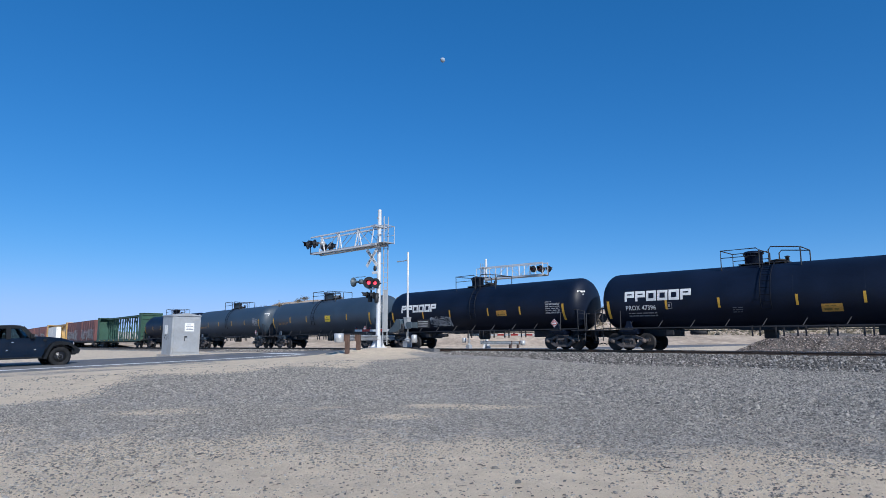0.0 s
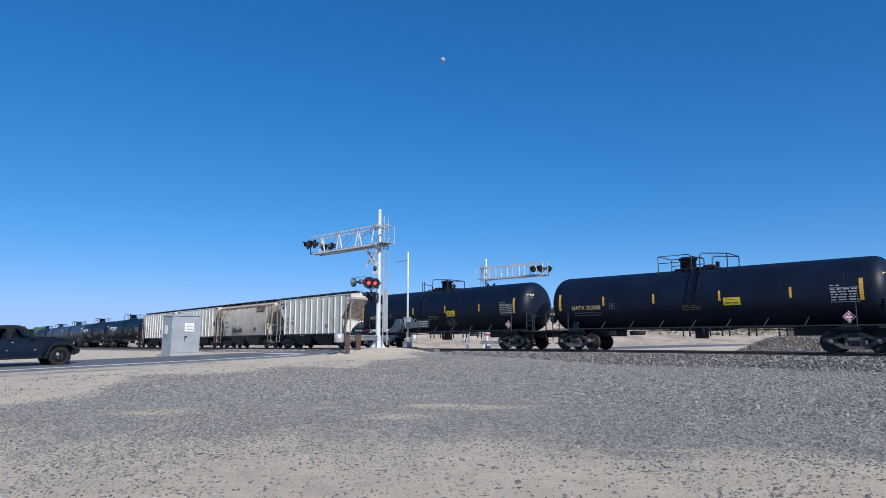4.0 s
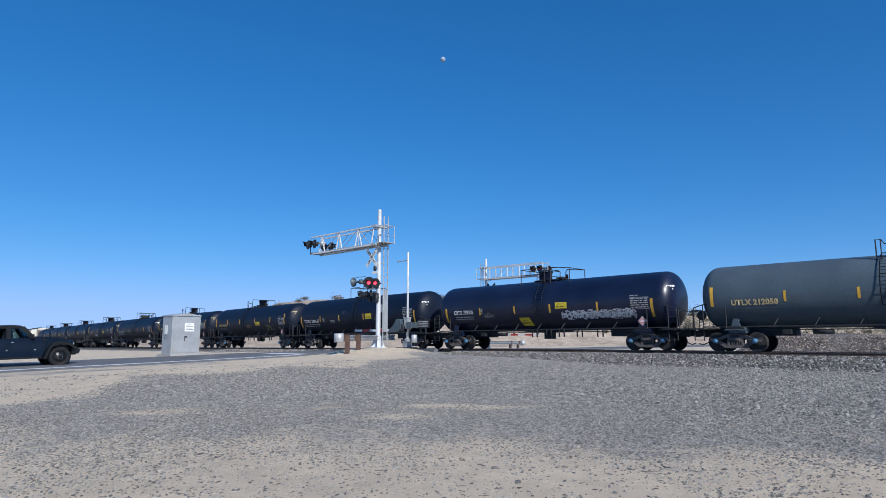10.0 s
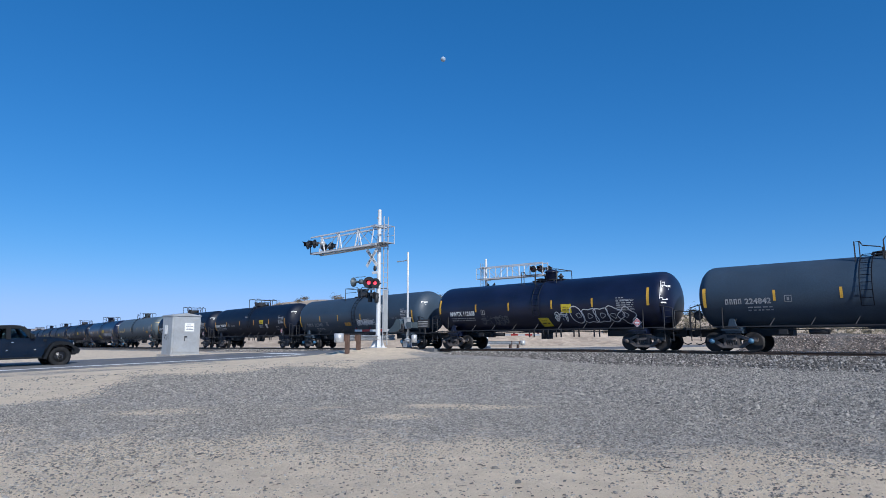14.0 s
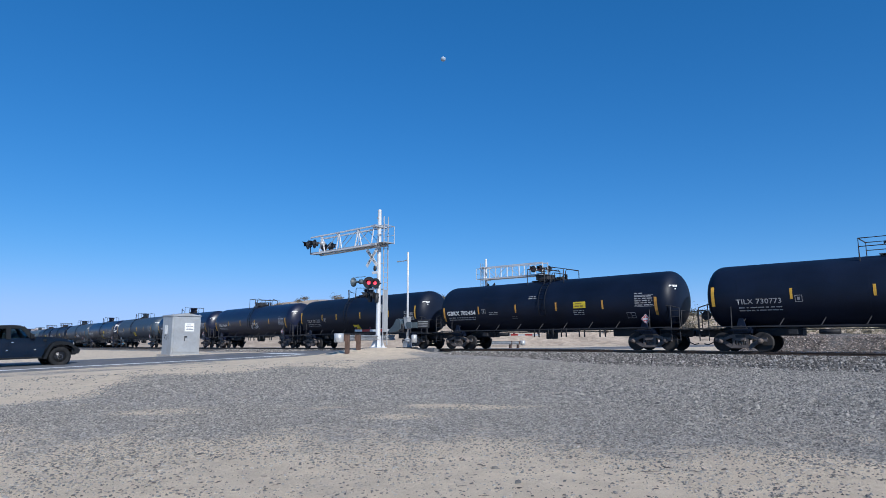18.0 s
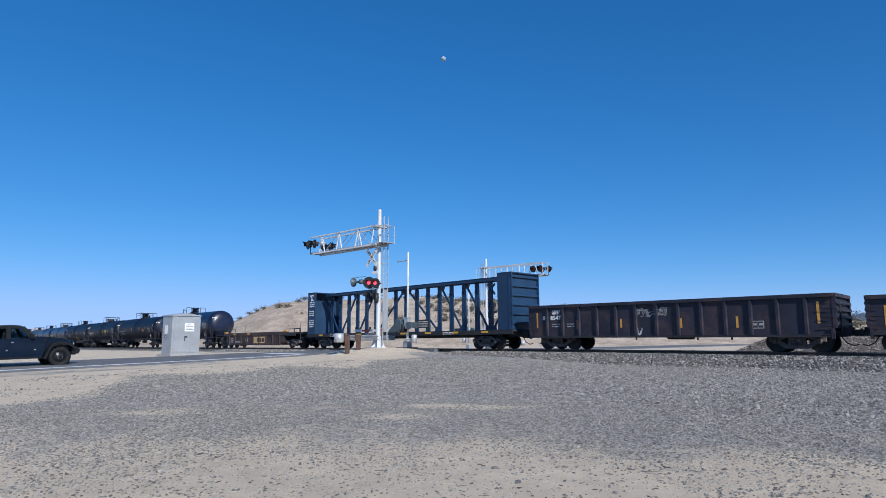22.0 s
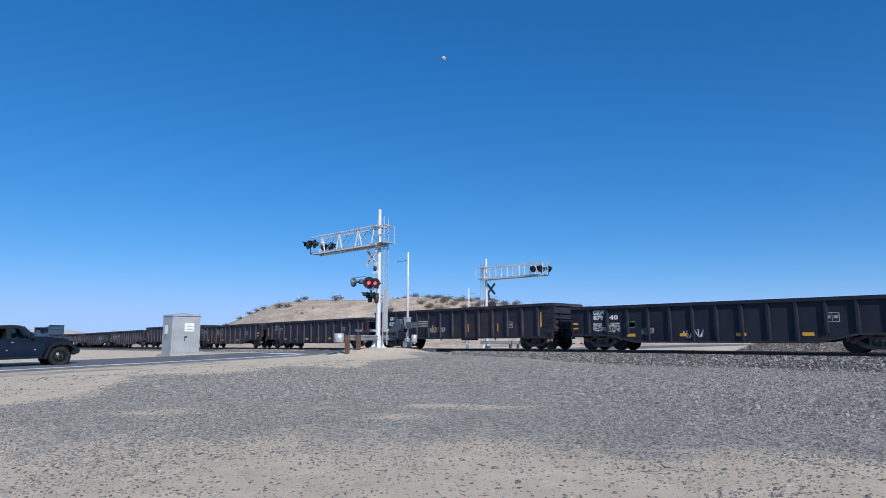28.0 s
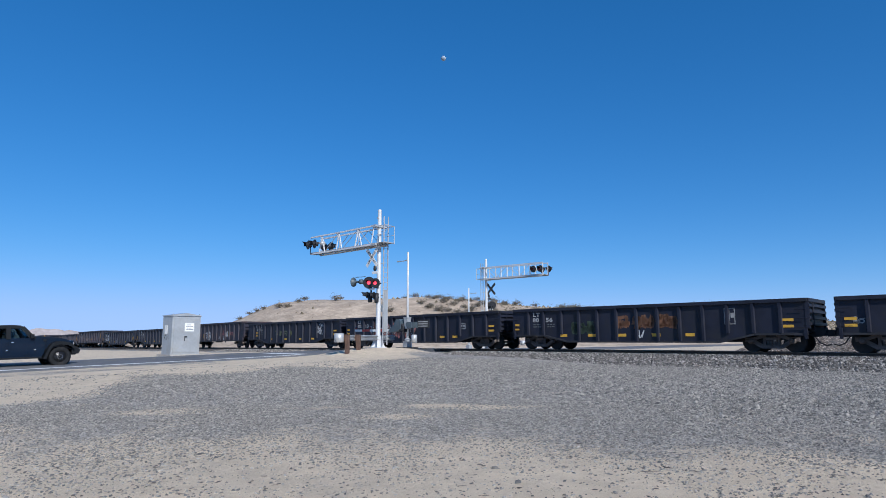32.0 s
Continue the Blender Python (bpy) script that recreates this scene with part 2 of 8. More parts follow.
M_SPRAY_K = mat("black_spray_paint", (0.03, 0.03, 0.03), 0.6, var=0.2, bump=0.0)
M_SPRAY_P = mat("pink_spray_paint", (0.33, 0.12, 0.11), 0.6, var=0.3, bump=0.0)
M_SPRAY_GREEN = mat("pale_green_spray_paint", (0.17, 0.19, 0.1), 0.6, var=0.3, bump=0.0)
M_PALEPATCH = mat("pale_blue_paint_patch", (0.2, 0.27, 0.29), 0.7, var=0.3, bump=0.0)
M_OLDGREEN = mat("faded_green_patch", (0.035, 0.055, 0.035), 0.7, var=0.4, bump=0.0)
M_DULLGOLD = mat("worn_gold_lettering", (0.22, 0.16, 0.07), 0.7, var=0.3, bump=0.0)
M_SPRAY_Y = mat("yellow_green_spray_paint", (0.2, 0.22, 0.1), 0.6, var=0.3, bump=0.0)

M_GALV = mat("galvanised_steel", (0.46, 0.475, 0.49), 0.45, 0.35, var=0.12, scale=2.5, fine=28, bump=0.06, dust=(0.34, 0.34, 0.34), dust_amount=0.3, grit=0.12)
# rusty brown; on the slope sheets it also carries their shade
M_HOPCAGE = mat("rusty_end_frame_paint", (0.26, 0.21, 0.175), 0.75, var=0.4, scale=3, fine=25, bump=0.2, dust=(0.4, 0.36, 0.3), dust_amount=0.35)
M_WALKWAY = mat("weathered_grating", (0.07, 0.075, 0.085), 0.6, 0.3, var=0.3, scale=6, fine=30, bump=0.3)
# paler than the galvanised steel: direct sun put into the arm's colour
M_ARM = mat("sunlit_aluminium_truss", (0.62, 0.63, 0.64), 0.45, 0.1, var=0.1, scale=2, fine=25, bump=0.04, grit=0.12)
# dirty grey, darkened so the shade under the car sits in the colour
M_BAY = mat("dirty_hopper_bay", (0.07, 0.068, 0.06), 0.8, var=0.4, scale=2, fine=20, bump=0.2, dust=(0.15, 0.13, 0.105), dust_amount=0.35)
M_MASTWHITE = mat("aluminium_mast", (0.6, 0.61, 0.62), 0.4, 0.15, var=0.08, scale=2, fine=25, bump=0.04)
M_BLADEBACK = mat("dull_sign_back", (0.06, 0.065, 0.07), 0.6, var=0.15, bump=0.0)
M_SIGBLACK = mat("signal_black_paint", (0.014, 0.015, 0.018), 0.5, var=0.25, bump=0.08)
M_LAMP = glow("lit_red_lens", (0.9, 0.06, 0.1), 1.1)
M_LENS = mat("unlit_red_lens", (0.09, 0.008, 0.01), 0.15, var=0.2, bump=0.0, coat=0.6)
M_CABINET = mat("cabinet_aluminium", (0.40, 0.415, 0.425), 0.45, 0.4, var=0.08, scale=1.2, fine=9, bump=0.03, dust=(0.36, 0.34, 0.31), dust_amount=0.3, grit=0.12)
M_CONCRETE = mat("concrete", (0.38, 0.35, 0.31), 0.9, var=0.15, scale=3, bump=0.3)
M_POSTRUST = mat("rusted_post", (0.10, 0.06, 0.045), 0.85, var=0.35, scale=4, bump=0.4)
M_JEEP = mat("jeep_dark_paint", (0.0035, 0.010, 0.024), 0.2, var=0.12, scale=1, bump=0.0, coat=0.25, spec=0.25)
M_JPLASTIC = mat("black_plastic", (0.006, 0.008, 0.011), 0.65, var=0.2, bump=0.1, spec=0.22)
M_TYRE = mat("tyre_rubber", (0.013, 0.014, 0.016), 0.85, var=0.25, scale=6, bump=0.4, dust=(0.03, 0.028, 0.026), dust_amount=0.2, spec=0.25)
M_RIM = mat("black_alloy", (0.03, 0.03, 0.032), 0.3, 0.8, bump=0.0)
M_CHROME = mat("bright_metal", (0.75, 0.75, 0.76), 0.2, 0.95, var=0.05, bump=0.0)
M_SEAT = mat("dark_seat_cloth", (0.03, 0.03, 0.032), 0.9, bump=0.3)
M_HEADLIGHT = mat("headlamp_lens", (0.55, 0.57, 0.6), 0.12, var=0.05, bump=0.0, coat=0.7)
M_BUILD = mat("white_building_wall", (0.7, 0.69, 0.66), 0.8, bump=0.1)
M_POLEWOOD = mat("pole_wood", (0.17, 0.13, 0.1), 0.9, bump=0.3, stretch=(6, 6, 0.6))
M_MOON = mat("moon_rock", (0.26, 0.32, 0.40), 1.0, var=0.3, scale=0.09, fine=0.4, bump=0.0, spec=0.0)


def glass_mat():
    m = bpy.data.materials.new("tinted_glass")
    m.use_nodes = True
    b = m.node_tree.nodes["Principled BSDF"]
    b.inputs["Base Color"].default_value = (0.26, 0.36, 0.4, 1)
    b.inputs["Roughness"].default_value = 0.03
    b.inputs["Transmission Weight"].default_value = 1.0
    b.inputs["IOR"].default_value = 1.1
    return m


M_GLASS = glass_mat()


# ---------------------------------------------------------------- mesh helpers
def box(bm, x0, x1, y0, y1, z0, z1, m=None):
    """An axis-aligned block, moved by m where given."""
    co = [(x, y, z) for z in (z0, z1) for y in (y0, y1) for x in (x0, x1)]
    vs = [bm.verts.new(m @ Vector(c) if m else c) for c in co]
    for q in ((0, 2, 3, 1), (4, 5, 7, 6), (0, 1, 5, 4), (2, 6, 7, 3), (0, 4, 6, 2), (1, 3, 7, 5)):
        bm.faces.new([vs[i] for i in q])
    return vs


def rod(bm, a, b, r, n=6, r2=None, caps=True):
    """A round bar from a to b."""
    a, b = Vector(a), Vector(b)
    d = (b - a).normalized()
    u = d.orthogonal().normalized()
    w = d.cross(u)
    r2 = r if r2 is None else r2
    ring = [[bm.verts.new(p + (u * math.cos(2 * math.pi * i / n) + w * math.sin(2 * math.pi * i / n)) * q) for i in range(n)]
            for p, q in ((a, r), (b, r2))]
    for i in range(n):
        f = bm.faces.new((ring[0][i], ring[0][(i + 1) % n], ring[1][(i + 1) % n], ring[1][i]))
        f.smooth = n > 6
    if caps:
        bm.faces.new(ring[0][::-1])
        bm.faces.new(ring[1])


def pipe(bm, pts, r, n=6):
    for a, b in zip(pts, pts[1:]):
        rod(bm, a, b, r, n)


def tube(bm, pts, r, n=6):
    """One bent bar through the points."""
    pts = [Vector(p) for p in pts]
    rings = []
    for i, p in enumerate(pts):
        d = (pts[min(i + 1, len(pts) - 1)] - pts[max(i - 1, 0)]).normalized()
        u = Vector((1, 0, 0)) if abs(d.x) < 0.9 else Vector((0, 1, 0))
        w = d.cross(u).normalized()
        u = w.cross(d)
        rings.append([bm.verts.new(p + (u * math.cos(2 * math.pi * k / n) + w * math.sin(2 * math.pi * k / n)) * r) for k in range(n)])
    for a, b in zip(rings, rings[1:]):
        for k in range(n):
            bm.faces.new((a[k], a[(k + 1) % n], b[(k + 1) % n], b[k]))
    bm.faces.new(rings[0][::-1])
    bm.faces.new(rings[-1])


def beam(bm, a, b, w, h=None):
    """A square bar from a to b."""
    h = w if h is None else h
    a, b = Vector(a), Vector(b)
    d = (b - a).normalized()
    side = d.cross(Vector((0, 0, 1)))
    side = Vector((1, 0, 0)) if side.length < 1e-4 else side.normalized()
    up = side.cross(d)
    vs = [bm.verts.new(p + side * sx * w / 2 + up * sz * h / 2) for p in (a, b) for sx, sz in ((-1, -1), (1, -1), (1, 1), (-1, 1))]
    for q in ((0, 1, 2, 3), (7, 6, 5, 4), (0, 4, 5, 1), (1, 5, 6, 2), (2, 6, 7, 3), (3, 7, 4, 0)):
        bm.faces.new([vs[i] for i in q])


def lathe(bm, prof, n=24, axis="z", c=(0, 0, 0), smooth=True):
    """Turns (along, radius) pairs round an axis through c."""
    rings = []
    for h, r in prof:
        ring = []
        for i in range(n):
            a = 2 * math.pi * i / n
            p, q = r * math.cos(a), r * math.sin(a)
            co = {"z": (p, q, h), "x": (h, p, q), "y": (q, h, p)}[axis]
            ring.append(bm.verts.new(Vector(c) + Vector(co)))
        rings.append(ring)
    for ra, rb in zip(rings, rings[1:]):
        for i in range(n):
            f = bm.faces.new((ra[i], ra[(i + 1) % n], rb[(i + 1) % n], rb[i]))
            f.smooth = smooth
    for ring, flip in ((rings[0], True), (rings[-1], False)):
        bm.faces.new(ring[::-1] if flip else ring)


def prism(bm, outline, y0, y1, plane="xz"):
    """A flat outline given thickness along the third axis."""
    def co(p, t):
        return {"xz": (p[0], t, p[1]), "xy": (p[0], p[1], t), "yz": (t, p[0], p[1])}[plane]
    a = [bm.verts.new(co(p, y0)) for p in outline]
    b = [bm.verts.new(co(p, y1)) for p in outline]
    n = len(a)
    bm.faces.new(a)
    bm.faces.new(b[::-1])
    for i in range(n):
        bm.faces.new((a[i], b[i], b[(i + 1) % n], a[(i + 1) % n]))


def finish(bm, name, material, bevel=0.0):
    if bevel:
        sharp = [e for e in bm.edges if len(e.link_faces) == 2 and e.calc_face_angle(0) > 0.7]
        bmesh.ops.bevel(bm, geom=sharp, offset=bevel, segments=1, affect="EDGES", clamp_overlap=True)
    bmesh.ops.recalc_face_normals(bm, faces=bm.faces)
    me = bpy.data.meshes.new(name)
    bm.to_mesh(me)
    bm.free()
    me.materials.append(material)
    return me


def part(name, bm, material, parent, label="", bevel=0.0):
    """One mesh object under a thing or a part."""
    me = bm if isinstance(bm, bpy.types.Mesh) else finish(bm, name, material, bevel)
    ob = new(name, me)
    ob.parent = parent
    if label:
        ob["label"] = label
    return ob


def thing(name, label, category, m=None, group="", kind=""):
    ob = new(name)
    ob.empty_display_size = 0.3
    if m is not None:
        ob.matrix_basis = m
    return tagged(ob, label, category, group, kind)


def setting(name, bm, material, label="", category=""):
    me = bm if isinstance(bm, bpy.types.Mesh) else finish(bm, name, material)
    return tagged(new(name, me), label, category, kind="structure")


def B():
    return bmesh.new()


# ---------------------------------------------------------------- the line of the track
SCALE, TRACK_Y, RAIL_Z, SPEED = 1.03, 32.24, 0.88, 22.353
_s = np.arange(-300.0, 1100.0, 0.5)
_kap = np.interp(_s, [-300, 15, 22, 38, 46, 80, 110, 150, 170, 1100], [0, 0, 0.0022, 0.0022, 0.0003, 0.0004, 0.0007, 0.0006, 0, 0])
_h = np.cumsum(_kap) * 0.5
_x, _y = -np.cumsum(np.cos(_h)) * 0.5, np.cumsum(np.sin(_h)) * 0.5
_i0 = int(np.argmin(abs(_s)))
_x, _y = _x - _x[_i0], _y - _y[_i0] + TRACK_Y
_g = np.interp(_s, [-300, 15, 25, 62, 420, 560, 1100], [0.0036, 0.0036, 0.009, 0.0113, 0.0113, 0.0, 0.0])
_z = -np.cumsum(_g) * 0.5
_z = _z - _z[_i0] + RAIL_Z


def track(s, off=0.0, up=0.0):
    """The point of the track's middle at s metres along it, off metres towards the far side, and the heading."""
    x, y, h, z = (float(np.interp(s, _s, q)) for q in (_x, _y, _h, _z))
    return Vector((x + off * math.sin(h), y + off * math.cos(h), z + up)), h


def track_pose(s):
    p, h = track(s)
    g = float(np.interp(s, _s, _g))
    return Matrix.LocRotScale(p, Euler((0, -math.atan(g), -h)), None)


def smooth(a, b, x):
    t = np.clip((x - a) / (b - a), 0, 1)
    return t * t * (3 - 2 * t)


def ground_z(x, y):
    """Height of the natural ground."""
    x, y = np.asarray(x, float), np.asarray(y, float)
    s = -x
    fall = np.interp(s, _s, _z) - RAIL_Z
    ty = np.interp(-x, -_x, _y)
    d = y - ty + TRACK_Y
    knots = [-60, 0, 8, 17, 21, 25, 27.5, 29.5, 36, 40, 60, 4000]
    high = np.interp(d, knots, [-0.2, 0.0, 0.22, 0.5, 0.6, 0.66, 0.5, 0.3, 0.3, 0.45, 0.5, 0.5])
    low = np.interp(d, knots, [-0.2, 0.0, 0.2, 0.36, 0.36, 0.30, 0.25, 0.2, 0.25, 0.45, 0.5, 0.5])
    left = smooth(-15.0, -21.0, x)
    base = high * left + low * (1 - left)
    z = base + fall * smooth(-5, 25, d) * (1 - smooth(150, 700, np.hypot(x, y)))
    z = z - 1.5 * smooth(150, 700, np.hypot(x, y))
    # firm shoulder where the road crosses
    road = smooth(-26.5, -29.5, x) * (1 - smooth(-41.0, -45.0, x))
    zr = np.interp(d, [-60, 0, 6, 21, 27.5, 37, 60, 300], [-0.1, 0.0, 0.19, 0.66, 0.72, 0.72, 0.5, 0.5])
    z = z * (1 - road) + (zr - 0.04 + fall * smooth(-5, 25, d)) * road
    # low swells
    z = z + 0.035 * np.sin(x * 0.9 + 1.3 * np.sin(y * 0.35)) * np.sin(y * 0.7) * smooth(2, 8, np.hypot(x, y)) * (1 - road) * (1 - smooth(24, 27, d) * (1 - smooth(38, 45, d)))
    # pad of sand round the signal mast, with a shoulder down to the road
    z = z + (0.14 + 0.26 * smooth(-30.4, -29.2, x)) * np.exp(-((x + 28.0) / 2.4) ** 2 - ((y - 24.6) / 3.6) ** 4)
    return z


def grid_lines(lo, hi, fine_lo, fine_hi, step, grow=1.16):
    v = list(np.arange(fine_lo, fine_hi + 1e-6, step))
    a, st = fine_hi, step
    while a < hi:
        st *= grow
        a += st
        v.append(min(a, hi))
    a, st = fine_lo, step
    while a > lo:
        st *= grow
        a -= st
        v.insert(0, max(a, lo))
    return np.unique(np.array(v))


def build_ground():
    xs = grid_lines(-4500, 4500, -75, 25, 0.5)
    ys = grid_lines(-4500, 4500, -4, 50, 0.5)
    gx, gy = np.meshgrid(xs, ys)
    gz = ground_z(gx, gy)
    nx, ny = len(xs), len(ys)
    co = np.stack([gx, gy, gz], -1).reshape(-1, 3)
    idx = np.arange(nx * ny).reshape(ny, nx)
    faces = np.stack([idx[:-1, :-1], idx[:-1, 1:], idx[1:, 1:], idx[1:, :-1]], -1).reshape(-1, 4)
    me = bpy.data.meshes.new("ground")
    me.from_pydata(co.tolist(), [], faces.tolist())
    me.polygons.foreach_set("use_smooth", [True] * len(me.polygons))
    ob = setting("ground", me, None, "pale sandy desert ground with grey gravel patches", "ground")
    me.materials.append(M_GROUND)
    # where gravel lies: a yard between the road and the track
    x, y = co[:, 0], co[:, 1]
    g = gravel_cover(x, y)
    at = me.attributes.new("gravel", "FLOAT", "POINT")
    at.data.foreach_set("value", g.astype(np.float32))
    return ob


def gravel_cover(x, y):
    # distance from the viewer's stand and sideways place
    depth = -x * 0.6876 + y * 0.7261
    side = x * 0.7261 + y * 0.6876
    ratio = side / np.maximum(depth, 0.5)
    ed, wd = np.interp(ratio, [-0.71, -0.2, 0.0, 0.71], [9.0, 8.9, 8.9, 7.0]), np.interp(ratio, [-0.71, -0.25, 0.0, 0.71], [3.8, 2.8, 2.2, 2.0])
    ed = ed + 0.35 * np.sin(side * 2.1 + np.sin(depth * 1.7)) + 0.25 * np.sin(side * 4.7)
    g = 0.03 + 0.68 * smooth(ed - wd, ed + wd, depth)
    edge = np.interp(y, [2, 3.4, 5.4, 8.8, 11.5, 14, 15, 17, 21, 25], [-15.5, -16.3, -18.3, -22.6, -22.4, -22, -20.4, -20.2, -22.6, -27]) + 0.7 * np.sin(y * 1.3 + 1.5 * np.sin(x * 0.6))
    g = g - 1.0 * smooth(edge + 2.6, edge - 2.2, x) * (1 - smooth(25.5, 27.5, y))
    # bare sandy patches in the yard
    for px, py, rx, ry in ((-12.5, 5.2, 0.6, 0.4), (-10.0, 7.3, 0.55, 0.35), (-8.2, 7.4, 0.4, 0.3), (-7.9, 9.5, 0.9, 0.3), (-8.9, 8.9, 0.5, 0.25)):
        u, v = (x - px) * 0.7261 + (y - py) * 0.6876, -(x - px) * 0.6876 + (y - py) * 0.7261
        g = g - 0.6 * np.exp(-(u / (rx * 1.4)) ** 2 - (v / (ry * 1.5)) ** 2)
    # grey shoulder beside the road and crushed stone spilt beside the line
    g = g + 0.62 * smooth(-26.3, -27.6, x) * smooth(-31.0, -30.2, x) * (1 - smooth(13.0, 18.0, y))
    ty = np.interp(-x, -_x, _y)
    g = g + 1.1 * smooth(-5.6, -4.6, y - ty) * (1 - smooth(-41.0, -40.0, x))
    far = smooth(36, 39, y - ty + TRACK_Y)
    g = g * (1 - far) * (1 - smooth(90, 140, np.hypot(x, y)))
    # spilt ballast all along the line beyond the crossing
    return np.maximum(g, 0.95 * smooth(-9.5, -8.0, y - ty) * (1 - far) * (1 - smooth(-47.0, -44.0, x)))


def scatter(name, n, pick, size, material, label, category, seed, flat=0.6, sink=0.3, blunt=False, long=1.0):
    """Many small stones in one mesh. pick(rng, n) gives places; size(rng, n) radii. blunt: chunks with a flat crown."""
    rng = np.random.default_rng(seed)
    # the underside lies in the ground
    ring = [(1, 0, -0.25), (0, 1, -0.25), (-1, 0, -0.25), (0, -1, -0.25)]
    if blunt:
        base = np.array(ring + [(0.62, 0.25, 0.8), (-0.25, 0.62, 0.95), (-0.62, -0.25, 0.8), (0.25, -0.62, 0.7)])
        tri = np.array([(0, 1, 4), (1, 5, 4), (1, 2, 5), (2, 6, 5), (2, 3, 6), (3, 7, 6), (3, 0, 7), (0, 4, 7), (4, 5, 6), (4, 6, 7)])
    else:
        base = np.array(ring + [(0.1, 0.1, 1)])
        tri = np.array([(0, 1, 4), (1, 2, 4), (2, 3, 4), (3, 0, 4)])
    k = len(base)
    p = pick(rng, n)
    n = len(p)
    r = size(rng, n)
    co = base[None] * (0.65 + 0.7 * rng.random((n, k, 1)))
    co[:, :, 2] *= flat
    co[:, 4, :2] += (rng.random((n, 2)) - 0.5) * (0.4 if blunt else 1.2)
    co[:, :, 0] *= (0.75 + 0.6 * rng.random((n, 1))) * long
    a = rng.random(n) * 6.283
    c, s = np.cos(a)[:, None], np.sin(a)[:, None]
    x, y = co[:, :, 0] * c - co[:, :, 1] * s, co[:, :, 0] * s + co[:, :, 1] * c
    tl = (rng.random((n, 1)) - 0.5) * 0.9 / long
    z = co[:, :, 2] + x * tl
    v = np.stack([x, y, z], -1) * r[:, None, None] + p[:, None, :]
    v[:, :, 2] += (r * flat * (0.5 - sink))[:, None]
    f = tri[None] + (np.arange(n) * k)[:, None, None]
    me = bpy.data.meshes.new(name)
    me.from_pydata(v.reshape(-1, 3).tolist(), [], f.reshape(-1, 3).tolist())
    me.materials.append(material)
    return tagged(new(name, me), label, category, kind="stuff")


def sweep(name, prof, s0, s1, step, material, closed=True):
    """A cross-section (off, up) drawn along the track."""
    ss = np.arange(s0, s1 + 0.01, step)
    vs, fs = [], []
    k = len(prof)
    for s in ss:
        for o, u in prof:
            vs.append(tuple(track(s, o, u)[0]))
    m = k if closed else k - 1
    for i in range(len(ss) - 1):
        for j in range(m):
            a, b = i * k + j, i * k + (j + 1) % k
            fs.append((a, b, b + k, a + k))
    me = bpy.data.meshes.new(name)
    me.from_pydata(vs, [], fs)
    me.materials.append(material)
    return me


def build_track():
    line = thing("railway_track", "straight steel railway track on dark ties in ballast", "track", kind="structure")
    for side in (-0.7525, 0.7525):
        web = [(-0.075, -0.172), (0.075, -0.172), (0.075, -0.16), (0.012, -0.14), (0.012, -0.05), (0.036, -0.035), (0.036, -0.002),
               (-0.036, -0.002), (-0.036, -0.035), (-0.012, -0.05), (-0.012, -0.14), (-0.075, -0.16)]
        r = part("rail", sweep("rail", [(o + side, u) for o, u in web], -150, 900, 3.0, M_RAIL), M_RAIL, line)
        part("rail_head", sweep("rail_head", [(side - 0.03, -0.001), (side - 0.03, 0.002), (side + 0.03, 0.002), (side + 0.03, -0.001)],
                                -150, 900, 3.0, M_RAILTOP), M_RAILTOP, r, "bright worn running surface")
    bm = B()
    box(bm, -0.115, 0.115, -1.3, 1.3, -0.35, -0.172)
    tie = finish(bm, "tie", M_TIE, 0.012)
    for i in range(290):
        s = -10 + i * 0.5
        if 28.2 < s < 40.5:
            continue
        ob = part("tie", tie, M_TIE, line)
        ob.matrix_basis = track_pose(s) @ pose(0, 0, 0, 0, 0, random.uniform(-1, 1))
    # level crossing panels between and beside the rails
    for o0, o1 in ((-1.45, -0.83), (-0.67, 0.67), (0.83, 1.45)):
        for k in range(4):
            bm = B()
            x0 = -40.2 + k * 2.5
            p = track(-x0)[0]
            box(bm, x0, x0 + 2.46, p.y + o0, p.y + o1, p.z - 0.2, p.z - 0.005)
            part("crossing_panel", bm, M_ASPHALT, line, "grey crossing panel", 0.01)
    bed = [(-3.9, -0.75), (-3.3, -0.52), (-1.75, -0.2), (-1.3, -0.185), (1.3, -0.185), (1.75, -0.2), (3.3, -0.52), (3.9, -0.75)]
    for a, b in ((-150, 28.5), (40.4, 900)):
        me = sweep("ballast", bed, a, b, 1.5, M_BALLAST, closed=False)
        tagged(new("ballast", me), "grey crushed stone ballast bed under the track", "ballast", kind="structure")

    def on_bed(rng, n):
        s = -12 + 75 * rng.random(n) ** 1.3
        o = -4.3 + 3.7 * rng.random(n)
        ok = (s < 28.3) | (s > 40.6)
        s, o = s[ok], o[ok]
        x = np.interp(s, _s, _x)
        y = np.interp(s, _s, _y) + o
        z = np.interp(s, _s, _z) + np.interp(o, [q[0] for q in bed], [q[1] for q in bed])
        z = np.maximum(z, ground_z(x, y))
        return np.stack([x, y, z], -1)
    scatter("ballast_stones", 48000, on_bed, lambda r, n: 0.024 + 0.034 * r.random(n) ** 1.5, M_STONE,
            "loose crushed grey ballast stones beside the track", "stones", 11, 0.95, 0.2, True)


